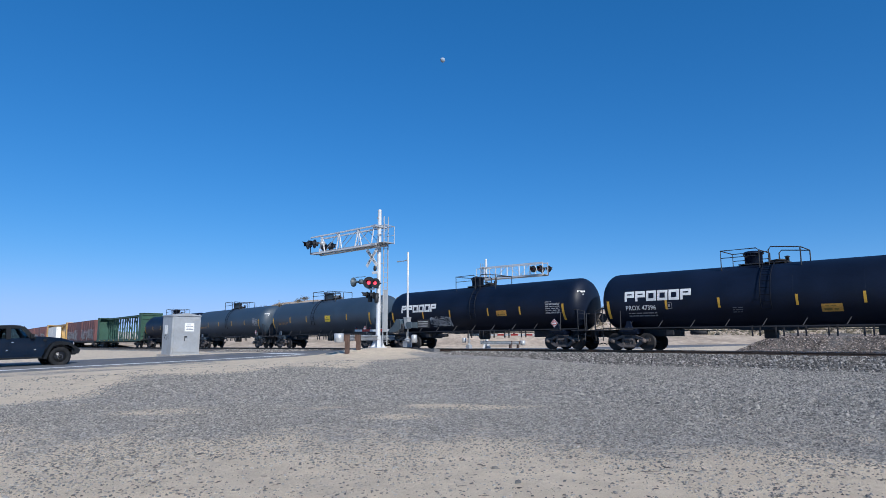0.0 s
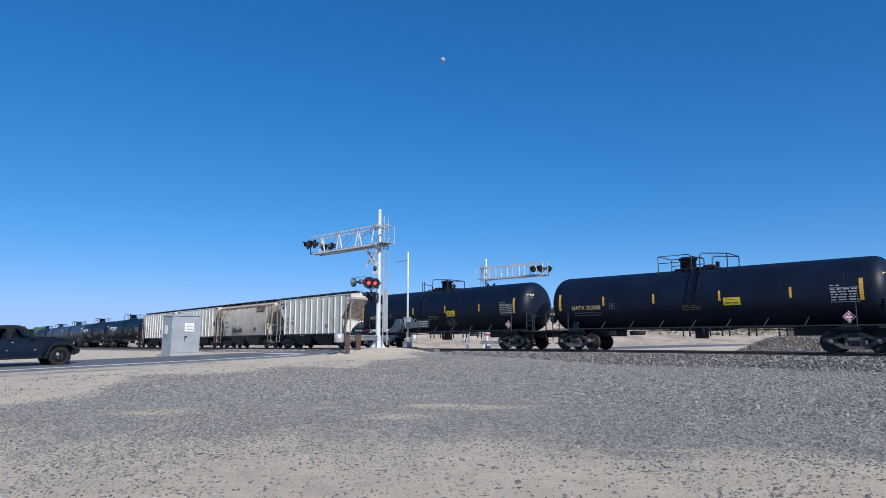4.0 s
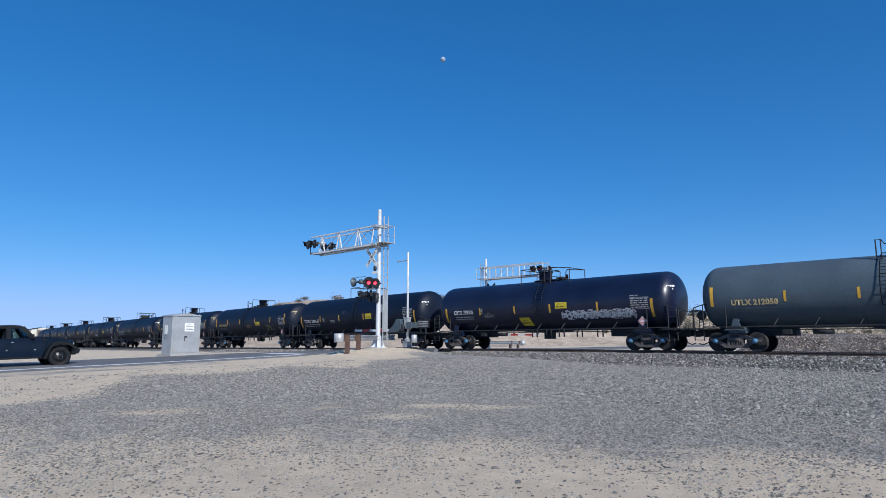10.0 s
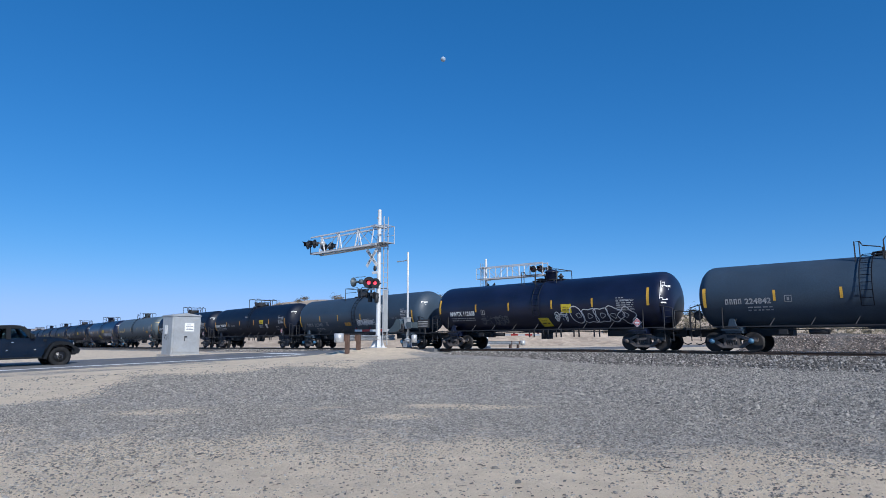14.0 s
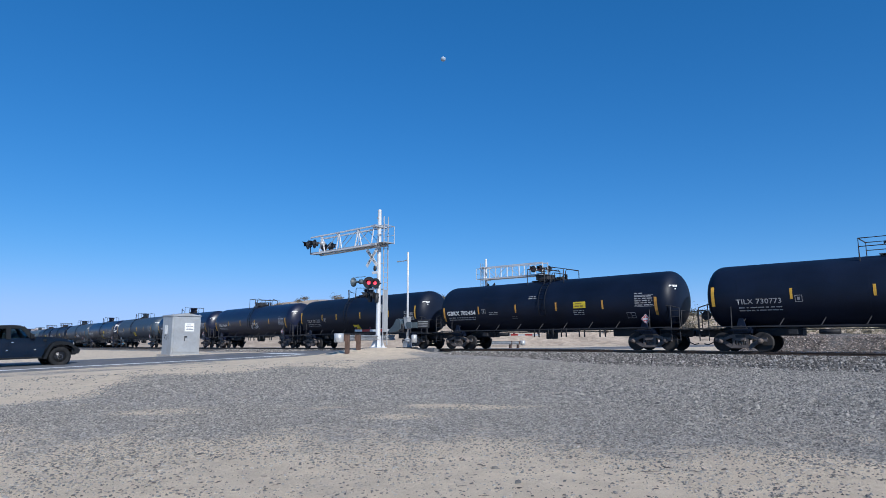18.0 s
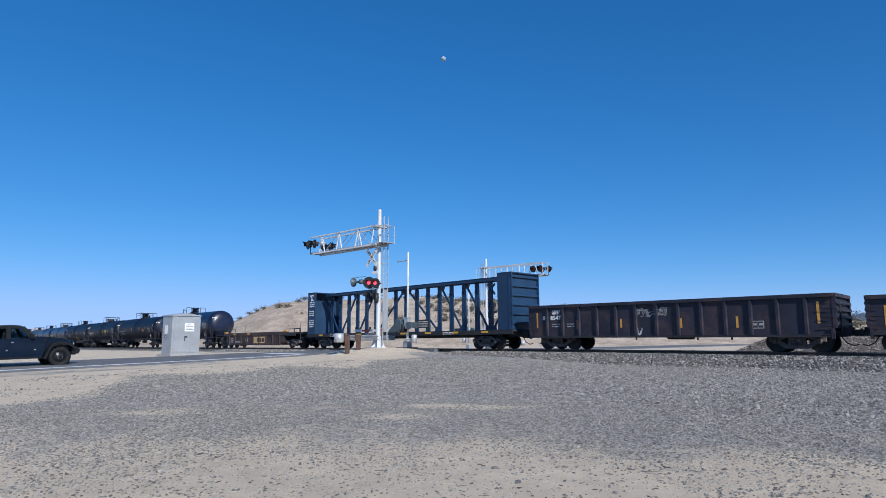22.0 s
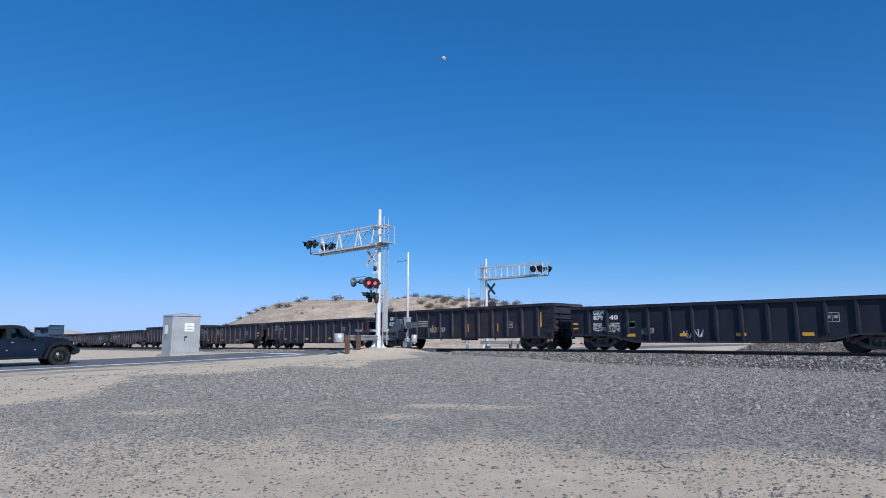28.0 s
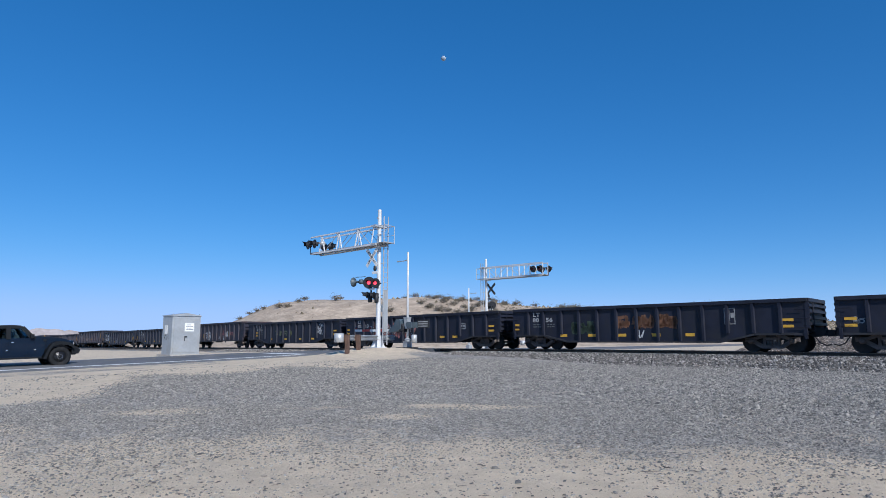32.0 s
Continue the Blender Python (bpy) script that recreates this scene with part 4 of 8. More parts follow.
def letters(text, size, u, z, kind, material, parent, label="", space=1.05, to=None, bold=0.018):
    """Raised words on a car's side, size metres high; to: where they end."""
    cu = bpy.data.curves.new("lettering", "FONT")
    cu.body, cu.size, cu.space_character, cu.resolution_u = text, size * 1.38, space, 2
    cu.offset = size * bold
    ob = new("lettering", cu)
    me = bpy.data.meshes.new_from_object(ob.evaluated_get(bpy.context.evaluated_depsgraph_get()))
    bpy.data.objects.remove(ob)
    bpy.data.curves.remove(cu)
    wide = max(v.co.x for v in me.vertices)
    k = (to - u) / wide if to is not None else 1.0
    for v in me.vertices:
        a, b = v.co.x * k + u, v.co.y + z
        v.co = (a, side_y(kind, b, 0.012), b)
    me.materials.clear()
    me.materials.append(material)
    me.name = "lettering"
    return part("lettering", me, material, parent, label)


def bars(u, z, rows, wide, rng, h=0.05, gap=0.09):
    """Small lettering that cannot be read: rows of short bars."""
    out = []
    for i in range(rows):
        a = u
        while a < u + wide:
            w = rng.uniform(0.08, 0.32)
            out += rect(a, min(a + w, u + wide), z - i * gap - h, z - i * gap)
            a += w + rng.uniform(0.03, 0.09)
    return out


def ribbon(pts, w):
    out = []
    for (a, b), (c, d) in zip(pts, pts[1:]):
        l = math.hypot(c - a, d - b) or 1
        nx, nz = -(d - b) / l * w / 2, (c - a) / l * w / 2
        out.append([(a - nx, b - nz), (c - nx, d - nz), (c + nx, d + nz), (a + nx, b + nz)])
    return out


def scrawl(u0, u1, z0, z1, seed, w=0.035, layers=2):
    """An unreadable spray-painted scrawl: uneven glyph-like groups of arcs, stems and tails."""
    r = random.Random(seed)
    if layers > 1:
        return [q for k in range(layers) for q in scrawl(u0, u1, z0, z1, seed + 101 * k, w * (1.0 - 0.25 * k), 1)]
    out, u, high = [], u0, z1 - z0
    while u < u1 - 0.05:
        wide = min(high * r.uniform(0.4, 0.8), u1 - u)
        low, top = z0 + high * r.uniform(0.0, 0.22), z1 - high * r.uniform(0.0, 0.25)
        lean, cz, rz = r.uniform(-0.15, 0.3), (low + top) / 2, (top - low) / 2
        strokes = []
        for kind in r.sample(("arc", "stem", "loop", "hook", "dash"), r.choice((1, 2, 2, 3))):
            a, b = r.uniform(0, 6.28), r.uniform(2.2, 5.2)
            if kind == "arc":
                strokes.append([(0.5 + 0.5 * math.cos(a + b * i / 9), math.sin(a + b * i / 9)) for i in range(10)])
            elif kind == "stem":
                x = r.uniform(0.0, 0.6)
                strokes.append([(x, -1), (x + r.uniform(-0.1, 0.2), 1)])
            elif kind == "loop":
                f = r.uniform(0.3, 0.6)
                strokes.append([(0.5 + 0.42 * math.cos(a + 6.28 * i / 11), f * math.sin(a + 6.28 * i / 11) - (1 - f) * 0.5) for i in range(12)])
            elif kind == "hook":
                strokes.append([(0.0, 0.7), (0.3, 1.0), (0.7, 0.7), (0.55, 0.1), (0.85, -0.5), (0.6, -1.0), (0.15, -0.8)])
            else:
                y = r.uniform(-0.6, 0.8)
                strokes.append([(-0.1, y), (1.1, y + r.uniform(-0.35, 0.35))])
        for st in strokes:
            out += ribbon([(u + x * wide + lean * y * rz * 0.5, min(max(cz + y * rz, z0), z1)) for x, y in st], w * r.uniform(0.7, 1.2))
        u += wide * r.uniform(0.85, 1.15)
    return out


def bubbles(u0, u1, z0, z1, n, seed, grow=1.0):
    """Rounded, leaning, overlapping letter-like blobs."""
    r = random.Random(seed)
    out = []
    w = (u1 - u0) / n
    for k in range(n):
        cu, cz = u0 + (k + 0.5) * w + r.uniform(-0.1, 0.1) * w, (z0 + z1) / 2 + r.uniform(-0.06, 0.06)
        a, b, lean = w * 0.62 * grow, (z1 - z0) * 0.46 * grow, r.uniform(-0.35, 0.35)
        ph, lob = r.uniform(0, 6.3), r.choice((2, 3, 3, 4))
        pts = []
        for i in range(20):
            q = 2 * math.pi * i / 20
            rad = 1 + 0.2 * math.sin(lob * q + ph)
            x, y = a * rad * math.cos(q), b * rad * math.sin(q)
            pts.append((cu + x + lean * y, cz + y))
        out.append(pts)
    return out


def outline(polys, w):
    out = []
    for p in polys:
        out += ribbon(p + [p[0]], w)
    return out


# tank cars ----------------------------------------------------------
def tank_shell(half):
    def make(bm):
        prof = []
        for k in range(9):
            a = k / 8 * math.pi / 2
            prof.append((-half + 0.72 * (1 - math.sin(a)), max(0.02, TR * math.cos(a) ** 0.62 if k < 8 else 0.02)))
        prof = prof[::-1]
        fr = [-half + 1.4, -half * 0.66, -half * 0.33, -0.3, 0.3, half * 0.33, half * 0.66, half - 1.4]
        full = prof + [(x, TR) for x in fr] + [(-x, r) for x, r in prof[::-1]]
        lathe(bm, full, 48, "x", (0, 0, TZ))
    return make


def weld_ring(bm):
    lathe(bm, [(-0.02, TR - 0.002), (-0.008, TR + 0.0015), (0.008, TR + 0.0015), (0.02, TR - 0.002)], 48, "x", (0, 0, TZ))


def add_belly(car):
    """Outlet, hangers, brake gear and pipe under a tank."""
    part("outlet", shared("outlet", lambda bm: (prism(bm, [(-2.4, 1.16), (2.4, 1.16), (0.7, 1.0), (-0.7, 1.0)], -0.55, 0.55), box(bm, -0.25, 0.25, -0.25, 0.25, 0.62, 1.0)), M_DARKSTEEL), M_DARKSTEEL, car)
    for x in (-0.5, 0.5, 1.4, 2.6, 3.9):
        for d in (0.0, 0.33):
            part("hanger", shared("hanger", lambda bm: box(bm, -0.03, 0.03, -1.15, -1.09, 0.72, 1.22), M_DARKSTEEL), M_DARKSTEEL, car).matrix_basis = pose(x + d, 0, 0)
    part("air_reservoir", shared("air_reservoir", lambda bm: rod(bm, (-3.5, -0.8, 0.92), (-2.7, -0.8, 0.92), 0.11, 10), M_DARKSTEEL), M_DARKSTEEL, car)
    part("brake_valve", shared("brake_valve", lambda bm: box(bm, -4.7, -4.35, -0.95, -0.7, 0.82, 1.04), M_DARKSTEEL), M_DARKSTEEL, car)
    part("brake_pipe", shared("brake_pipe", lambda bm: rod(bm, (-5.4, -0.85, 1.02), (4.6, -0.85, 1.02), 0.022, 5), M_DARKSTEEL), M_DARKSTEEL, car)


def sill_mesh(half):
    def make(bm):
        box(bm, -half + 0.2, half - 0.2, -1.38, -1.3, 1.14, 1.2)       # handrail strip along the flank
        for k in range(9):
            x = -half * 0.8 + k * half * 0.2
            beam(bm, (x, -1.34, 1.17), (x + 0.18, -1.12, 1.55), 0.035)
        for s in (-1, 1):
            box(bm, s * half - 0.5, s * half + 0.5, -0.35, 0.35, 0.72, 1.12)
            x0, x1 = sorted((s * (half - 4.0), s * (half + 0.35)))
            box(bm, x0, x1, -0.3, 0.3, 0.74, 1.12)
            xa, xb = sorted((s * (half - 0.55), s * (half + 0.45)))
            box(bm, xa, xb, -1.5, 1.5, 1.05, 1.11)                       # end deck
    return make


def saddle_mesh(bm):
    for y in (-1.32, 1.2):
        prism(bm, [(-0.26, 1.0), (0.26, 1.0), (0.09, 1.55), (-0.09, 1.55)], y, y + 0.1)
        box(bm, -0.5, 0.5, y - 0.06, y + 0.16, 0.98, 1.06)
    box(bm, -0.35, 0.35, -1.25, 1.25, 0.86, 1.2)


def end_guard_mesh(bm):
    """Guard rail beside the end deck; x grows outward."""
    y = -1.46
    pipe(bm, [(-1.2, y, 1.1), (-1.2, y + 0.05, 2.3), (-0.1, y + 0.1, 2.25)], 0.026, 6)
    pipe(bm, [(-1.2, y, 1.1), (-1.9, y + 0.02, 1.08)], 0.024, 6)


def end_ladder_mesh(bm):
    y = -1.36
    pipe(bm, [(-0.1, y, 0.5), (-0.1, y, 2.25), (0.35, y, 2.12), (0.35, y, 0.5)], 0.026, 6)
    for k in range(6):
        rod(bm, (-0.1, y, 0.55 + k * 0.29), (0.35, y, 0.55 + k * 0.29), 0.014, 5)


def end_hoop_mesh(bm):
    pipe(bm, [(0.42, -1.3, 1.1), (0.42, -1.3, 2.0), (0.42, 1.3, 2.0), (0.42, 1.3, 1.1)], 0.024, 6)


def cage_mesh(x0, x1, high, mid=True, wide=0.85):
    """A rail cage over the tank from x0 to x1: posts, top rails and a mid rail."""
    def make(bm):
        for y in (-wide, wide):
            tube(bm, [(x0, y, -0.25), (x0, y, high), (x1 - 0.12, y, high), (x1, y, high - 0.1), (x1, y, -0.25)], 0.028, 6)
            if mid:
                rod(bm, (x0, y, high * 0.5), (x1, y, high * 0.5), 0.02, 5)
        rod(bm, (x0, -wide, high), (x0, wide, high), 0.026, 6)
        rod(bm, (x1, -wide, high - 0.1), (x1, wide, high - 0.1), 0.026, 6)
    return make


def hoop_mesh(x0, x1, high, drop=0.12, wide=0.85):
    """Two bent guard rails, lower towards x1, with a cross rail."""
    def make(bm):
        for y in (-wide, wide):
            tube(bm, [(x0, y, -0.25), (x0, y, high - 0.14), (x0 + 0.1, y, high), (x1 - 0.05, y, high - drop), (x1, y, high - drop - 0.05), (x1, y, -0.25)], 0.028, 6)
        rod(bm, (x1, -wide, high - drop), (x1, wide, high - drop), 0.026, 6)
    return make


def bracket_mesh(x0, x1, high, wide=0.85):
    """A pair of posts at the ladder's head whose rail slopes down to the deck."""
    def make(bm):
        for y in (-wide,):
            tube(bm, [(x0, y, -0.25), (x0, y, high), (x0 + 0.2, y, high - 0.02), (x0 + 0.3, y, high - 0.2), (x1 - 0.1, y, high * 0.48), (x1, y, high * 0.4), (x1, y, -0.2)], 0.026, 6)
            rod(bm, (x0 + 0.18, y, -0.25), (x0 + 0.18, y, high - 0.02), 0.024, 6)
    return make


def drum_mesh(r, high):
    def make(bm):
        lathe(bm, [(-0.2, r * 0.95), (high * 0.12, r * 0.95), (high * 0.14, r), (high * 0.8, r), (high * 0.81, r + 0.07), (high * 0.88, r + 0.07), (high * 0.9, r), (high, r * 0.92), (high + 0.03, 0.1)], 22, "z")
        for k in range(8):
            a = k * math.pi / 4
            rod(bm, ((r + 0.045) * math.cos(a), (r + 0.045) * math.sin(a), high * 0.74), ((r + 0.045) * math.cos(a), (r + 0.045) * math.sin(a), high * 0.95), 0.022, 5)
    return make


def add_top(car, style, x, material):
    """Platform, rails, manway and valves on a tank's crown."""
    z = TZ + TR
    key = "/" + material.name

    def put(name, key_text, make, u, m=None, bevel=0.0):
        m = m or M_DARKSTEEL
        part(name, shared(name + "/" + key_text, make, m, bevel), m, car).matrix_basis = pose(x + u, 0, z)
    put("top_platform", "tank", lambda bm: (box(bm, -1.1, 1.1, -0.42, 0.42, 0.0, 0.05), [box(bm, k * 0.5 - 0.03, k * 0.5 + 0.03, -0.45, 0.45, -0.08, 0.0) for k in (-2, -1, 0, 1, 2)]), 0.0, None, 0.008)
    low = lambda bm: (lathe(bm, [(-0.1, 0.22), (0.1, 0.22), (0.12, 0.28), (0.17, 0.28), (0.2, 0.12)], 12, "z"), lathe(bm, [(-0.1, 0.09), (0.28, 0.09), (0.3, 0.14), (0.34, 0.06)], 10, "z", (0.3, 0.12, 0)),
                      rod(bm, (-0.35, -0.1, 0.14), (0.2, -0.1, 0.14), 0.04, 6))
    valve = lambda bm: lathe(bm, [(-0.1, 0.1), (0.16, 0.1), (0.18, 0.17), (0.26, 0.17), (0.3, 0.08), (0.4, 0.05)], 10, "z")
    if style == "cage":
        put("manway", "tall" + key, drum_mesh(0.4, 0.66), -0.5, material)
        put("handrail", "cage", cage_mesh(-1.75, 0.0, 0.72), 0.0)
        put("handrail", "loop", hoop_mesh(0.42, 1.75, 0.72, 0.12), 0.0)
        put("valve", "low", low, 0.65)
    elif style == "hoop":
        put("manway", "slim" + key, drum_mesh(0.36, 0.64), 0.05, material)
        put("handrail", "long", hoop_mesh(-0.55, 0.95, 0.7, 0.1), 0.0)
        put("handrail", "bracket", bracket_mesh(-1.6, -0.6, 0.6), 0.0)
        put("valve", "low", low, -0.75)
        put("valve", "single", valve, 0.72)
    else:
        put("manway", "box", lambda bm: (box(bm, -0.42, 0.38, -0.42, 0.42, 0.08, 0.38), box(bm, -0.46, 0.42, -0.46, 0.46, 0.32, 0.38), rod(bm, (-0.3, -0.5, 0.44), (0.3, -0.5, 0.44), 0.035, 6)), -0.35, None, 0.02)
        put("handrail", "short_cage", cage_mesh(-1.1, 0.15, 0.74, False), 0.0)
        put("handrail", "short_loop", hoop_mesh(0.55, 1.5, 0.74, 0.16), 0.0)
        put("handrail", "inner_loop", hoop_mesh(0.5, 0.72, 0.42, 0.02, 0.6), 0.0)
        put("valve", "low", low, 0.75)


def add_ladder(car, u):
    """Ladder bent round the tank's flank: two rails and their rungs."""
    at = []
    for k in range(10):
        a = radians(80 - k * 11.5)
        y, z = -(TR + 0.1) * math.cos(a), TZ + (TR + 0.1) * math.sin(a)
        at.append((min(y, -1.38) if z < 1.7 else y, z))
    top = None
    for x in (-0.22, 0.22):
        r = part("ladder_rail", shared("ladder_rail", lambda bm: tube(bm, [(0, y, z) for y, z in at], 0.022, 5), M_LADDER), M_LADDER, car)
        r.matrix_basis = pose(u + x, 0, 0)
        top = top or r
    for y, z in at:
        part("rung", shared("rung", lambda bm: rod(bm, (0, 0, 0), (0.44, 0, 0), 0.014, 5), M_LADDER), M_LADDER, top).matrix_basis = pose(0, y, z)


def diamond(u, z, r):
    return [[(u - r, z), (u, z - r), (u + r, z), (u, z + r)]]


def tank_car(name_text, material, look_word, L=17.9, text=(-6.7, -4.85, 2.22, 0.245), text_mat=None, bold=0.018, top="cage", top_x=0.0, ladder=0.3,
             strips=(-4.5, -1.75, 1.4, 4.35), strip_z=2.5, ends=(-7.55, 7.4, 2.3), panels=(), tags=(), mark=None, logo=None, blocks=None, stripe_mat=None,
             blue_caps=False, seed=0, placard=(6.7, 1.52), table=(6.1, 2.14, 0.62), bubble=None, stencils=(), frame_mark=None, end_tag=False, under=(2, 0.05)):
    """text: where the name starts and ends, its foot and its height. panels: u, z, width, height, material, tilt."""
    rng = random.Random(seed + 77)
    half = (L - 1.35) / 2
    car = thing("tank_car", look_word, "tank car", group="tank cars of the train")
    key = "/" + material.name
    part("shell", shared(f"shell{key}{half:.2f}", tank_shell(half), material), material, car)
    band = shared(f"weld_band{key}", weld_ring, material)
    for f in (-0.8, -0.5, -0.17, 0.17, 0.5, 0.8):
        part("weld_band", band, material, car).matrix_basis = pose(f * half, 0, 0)
    add_belly(car)
    part("side_sill", shared(f"side_sill/{half:.2f}", sill_mesh(half), M_DARKSTEEL), M_DARKSTEEL, car)
    tx = L / 2 - 2.2
    for s in (-1, 1):
        part("saddle", shared("saddle" + key, saddle_mesh, material, 0.02), material, car).matrix_basis = pose(s * (tx - 0.15), 0, 0)
    for nm, mk in (("end_handrail", end_guard_mesh), ("end_ladder", end_ladder_mesh), ("end_hoop", end_hoop_mesh)):
        er = shared(nm + "/tank", mk, M_DARKSTEEL)
        part(nm, er, M_DARKSTEEL, car).matrix_basis = pose(half - 0.1, 0, 0)
        part(nm, er, M_DARKSTEEL, car).matrix_basis = pose(-half + 0.1, 0, 0) @ Matrix.Diagonal((-1, 1, 1, 1))
    part("brake_wheel", shared("brake_wheel", lambda bm: (lathe(bm, [(-0.02, 0.2), (0.0, 0.24), (0.02, 0.2)], 12, "y"), rod(bm, (0, 0, 0), (0, 0.25, 0), 0.04)), M_DARKSTEEL),
         M_DARKSTEEL, car).matrix_basis = pose(-half - 0.1, -0.75, 1.75)
    add_truck(car, -tx, blue_caps)
    add_truck(car, tx, blue_caps)
    add_couplers(car, L)
    add_top(car, top, top_x, material)
    add_ladder(car, ladder)
    # paint
    sm = stripe_mat or M_YELLOW
    for u, w, h, zc in [(q, 0.11, 0.48, strip_z) for q in strips] + [(ends[0], 0.15, 0.92, ends[2]), (ends[1], 0.15, 0.92, ends[2])]:
        paint("reflective_strip", rect(u - w / 2, u + w / 2, zc - h / 2, zc + h / 2, 4), "tank", sm, car, "yellow reflective strip" if sm is M_YELLOW else "dull brown reflective strip", 0.01)
    tm = text_mat or M_WHITE
    if mark:
        # a wide word mark, drawn as heavy outlined blocks
        u0, u1, z0, z1 = mark
        n, word = 6, []
        w = (u1 - u0) / n
        for k in range(n):
            a, b, t = u0 + k * w, u0 + (k + 0.9) * w, 0.13
            word += rect(a, a + t, z0, z1, 3) + rect(a + t, b - t, z1 - t, z1) + rect(b - t, b, z0 + (0.2 if k in (0, 1, 5) else 0), z1, 3)
            word += rect(a + t, b - t, z0, z0 + t) if k in (2, 3, 4) else rect(a + t, b - t, z0 + 0.2, z0 + 0.2 + t)
        paint("mark", word, "tank", M_WHITE, car, "wide white company mark", 0.012)
    if logo:
        u0, u1, z0, z1 = logo
        paint("logo_panel", rect(u0, u1, z0, z1, 2), "tank", M_WHITE, car, "white and red company panel", 0.01)
        d = (u1 - u0) / 11
        paint("mark", [[(u0 + d * (k + 1.6), z0 + 0.13), (u0 + d * (k + 2.3), z0 + 0.13), (u0 + d * (k + 2.45), z1 - 0.12), (u0 + d * (k + 1.75), z1 - 0.12)] for k in range(9)], "tank", M_RED, car, "red slanted company mark", 0.016)
        paint("reflective_strip", rect(u0 - 0.17, u0 - 0.06, z0, z1 + 0.1, 3) + rect(u1 + 0.06, u1 + 0.17, z0, z1 + 0.1, 3), "tank", sm, car, "dull brown reflective strip", 0.01)
    if blocks:
        u0, u1 = blocks
        w = (u1 - u0) / 4
        blk = [q for k in range(4) for q in rect(u0 + k * w, u0 + k * w + 0.05, text[2], text[2] + text[3]) + rect(u0 + k * w + 0.05, u0 + (k + 0.72) * w, text[2] + text[3] - 0.06, text[2] + text[3])
               + rect(u0 + (k + 0.5) * w, u0 + (k + 0.72) * w, text[2], text[2] + text[3] - 0.06)]
        paint("mark", blk, "tank", tm, car, "company mark in pale blocks", 0.012)
    if name_text:
        letters(name_text, text[3], text[0], text[2], "tank", tm, car, to=text[1], bold=bold)
        soft = M_GREYTEXT if tm is M_GOLD else M_DIMWHITE
        paint("small_lettering", bars(text[0] + 0.1, text[2] - 0.14, under[0], (text[1] - text[0]) * 0.95, rng, under[1], 0.13), "tank", soft, car, "small worn lettering")
        u, z0 = text[1] + 0.55, text[2] + 0.02
        sq = rect(u, u + 0.3, z0, z0 + 0.025) + rect(u, u + 0.3, z0 + 0.275, z0 + 0.3) + rect(u, u + 0.025, z0, z0 + 0.3) + rect(u + 0.275, u + 0.3, z0, z0 + 0.3) + rect(u + 0.1, u + 0.2, z0 + 0.08, z0 + 0.22)
        paint("stencil", sq, "tank", M_DIMWHITE if tm is not M_GOLD else M_GREYTEXT, car, "small square stencil")
    for u, zc, rows, wide, m in stencils:
        paint("small_lettering", bars(u, zc, rows, wide, rng, 0.04, 0.1), "tank", m, car, "small stencilled lines")
    if table:
        u0, z0, h = table
        tb = rect(u0, u0 + 1.05, z0 + h - 0.02, z0 + h) + rect(u0, u0 + 1.05, z0, z0 + 0.02) + rect(u0, u0 + 0.02, z0, z0 + h) + rect(u0 + 1.03, u0 + 1.05, z0, z0 + h)
        for c in (0.3, 0.55, 0.8):
            tb += rect(u0 + c, u0 + c + 0.015, z0, z0 + h)
        tb += bars(u0 + 0.03, z0 + h - 0.04, 5, 0.98, rng, 0.055, 0.112) + bars(u0, z0 + h + 0.12, 1, 0.45, rng, 0.045)
        paint("data_table", tb, "tank", M_DIMWHITE, car, "white stencilled data table")
    if placard:
        u, zc = placard
        paint("placard", diamond(u, zc, 0.25), 1.36, M_WHITE, car, "white-edged red diamond placard", 0.03)
        paint("placard", diamond(u, zc, 0.22), 1.36, M_PLACARD, car, "faded red diamond placard", 0.034)
        paint("placard", [[(u - 0.04, zc + 0.06), (u + 0.04, zc + 0.06), (u + 0.01, zc + 0.17)]] + rect(u - 0.13, u + 0.13, zc - 0.05, zc + 0.03) + rect(u - 0.03, u + 0.03, zc - 0.17, zc - 0.1), 1.36, M_WHITE, car, "white figure on the placard", 0.038)
    for u, zc, w, h, m, tilt in panels:
        paint("label_panel", [[(u - w / 2 + tilt * (z - zc), z), (u + w / 2 + tilt * (z - zc), z), (u + w / 2 + tilt * (z + h / 3 - zc), z + h / 3), (u - w / 2 + tilt * (z + h / 3 - zc), z + h / 3)] for z in (zc - h / 2, zc - h / 6, zc + h / 6)],
              "tank", m, car, "yellow painted label panel", 0.01)
        paint("small_lettering", bars(u - w * 0.38, zc - 0.03, 1, w * 0.76, rng, 0.07) + bars(u - w * 0.3, zc + 0.1, 1, w * 0.5, rng, 0.035), "tank", M_PANELTEXT, car, "dark lettering on the panel", 0.016)
    if frame_mark:
        u, z = frame_mark
        paint("stencil", rect(u, u + 0.5, z, z + 0.025) + rect(u, u + 0.5, z + 0.27, z + 0.295) + rect(u, u + 0.025, z, z + 0.29) + rect(u + 0.24, u + 0.265, z, z + 0.29) + rect(u + 0.475, u + 0.5, z, z + 0.29)
              + rect(u + 0.26, u + 0.48, z + 0.13, z + 0.15), "tank", M_DIMWHITE, car, "white stencilled frame")
    if bubble:
        paint("graffiti", outline(bubbles(*bubble, 5, 55), 0.05), "tank", M_SPRAY_W, car, "white bubble-shaped graffiti", 0.014)
        paint("graffiti", outline(bubbles(*bubble, 5, 56, 0.32), 0.03), "tank", M_SPRAY_W, car, "thin white graffiti strokes", 0.014)
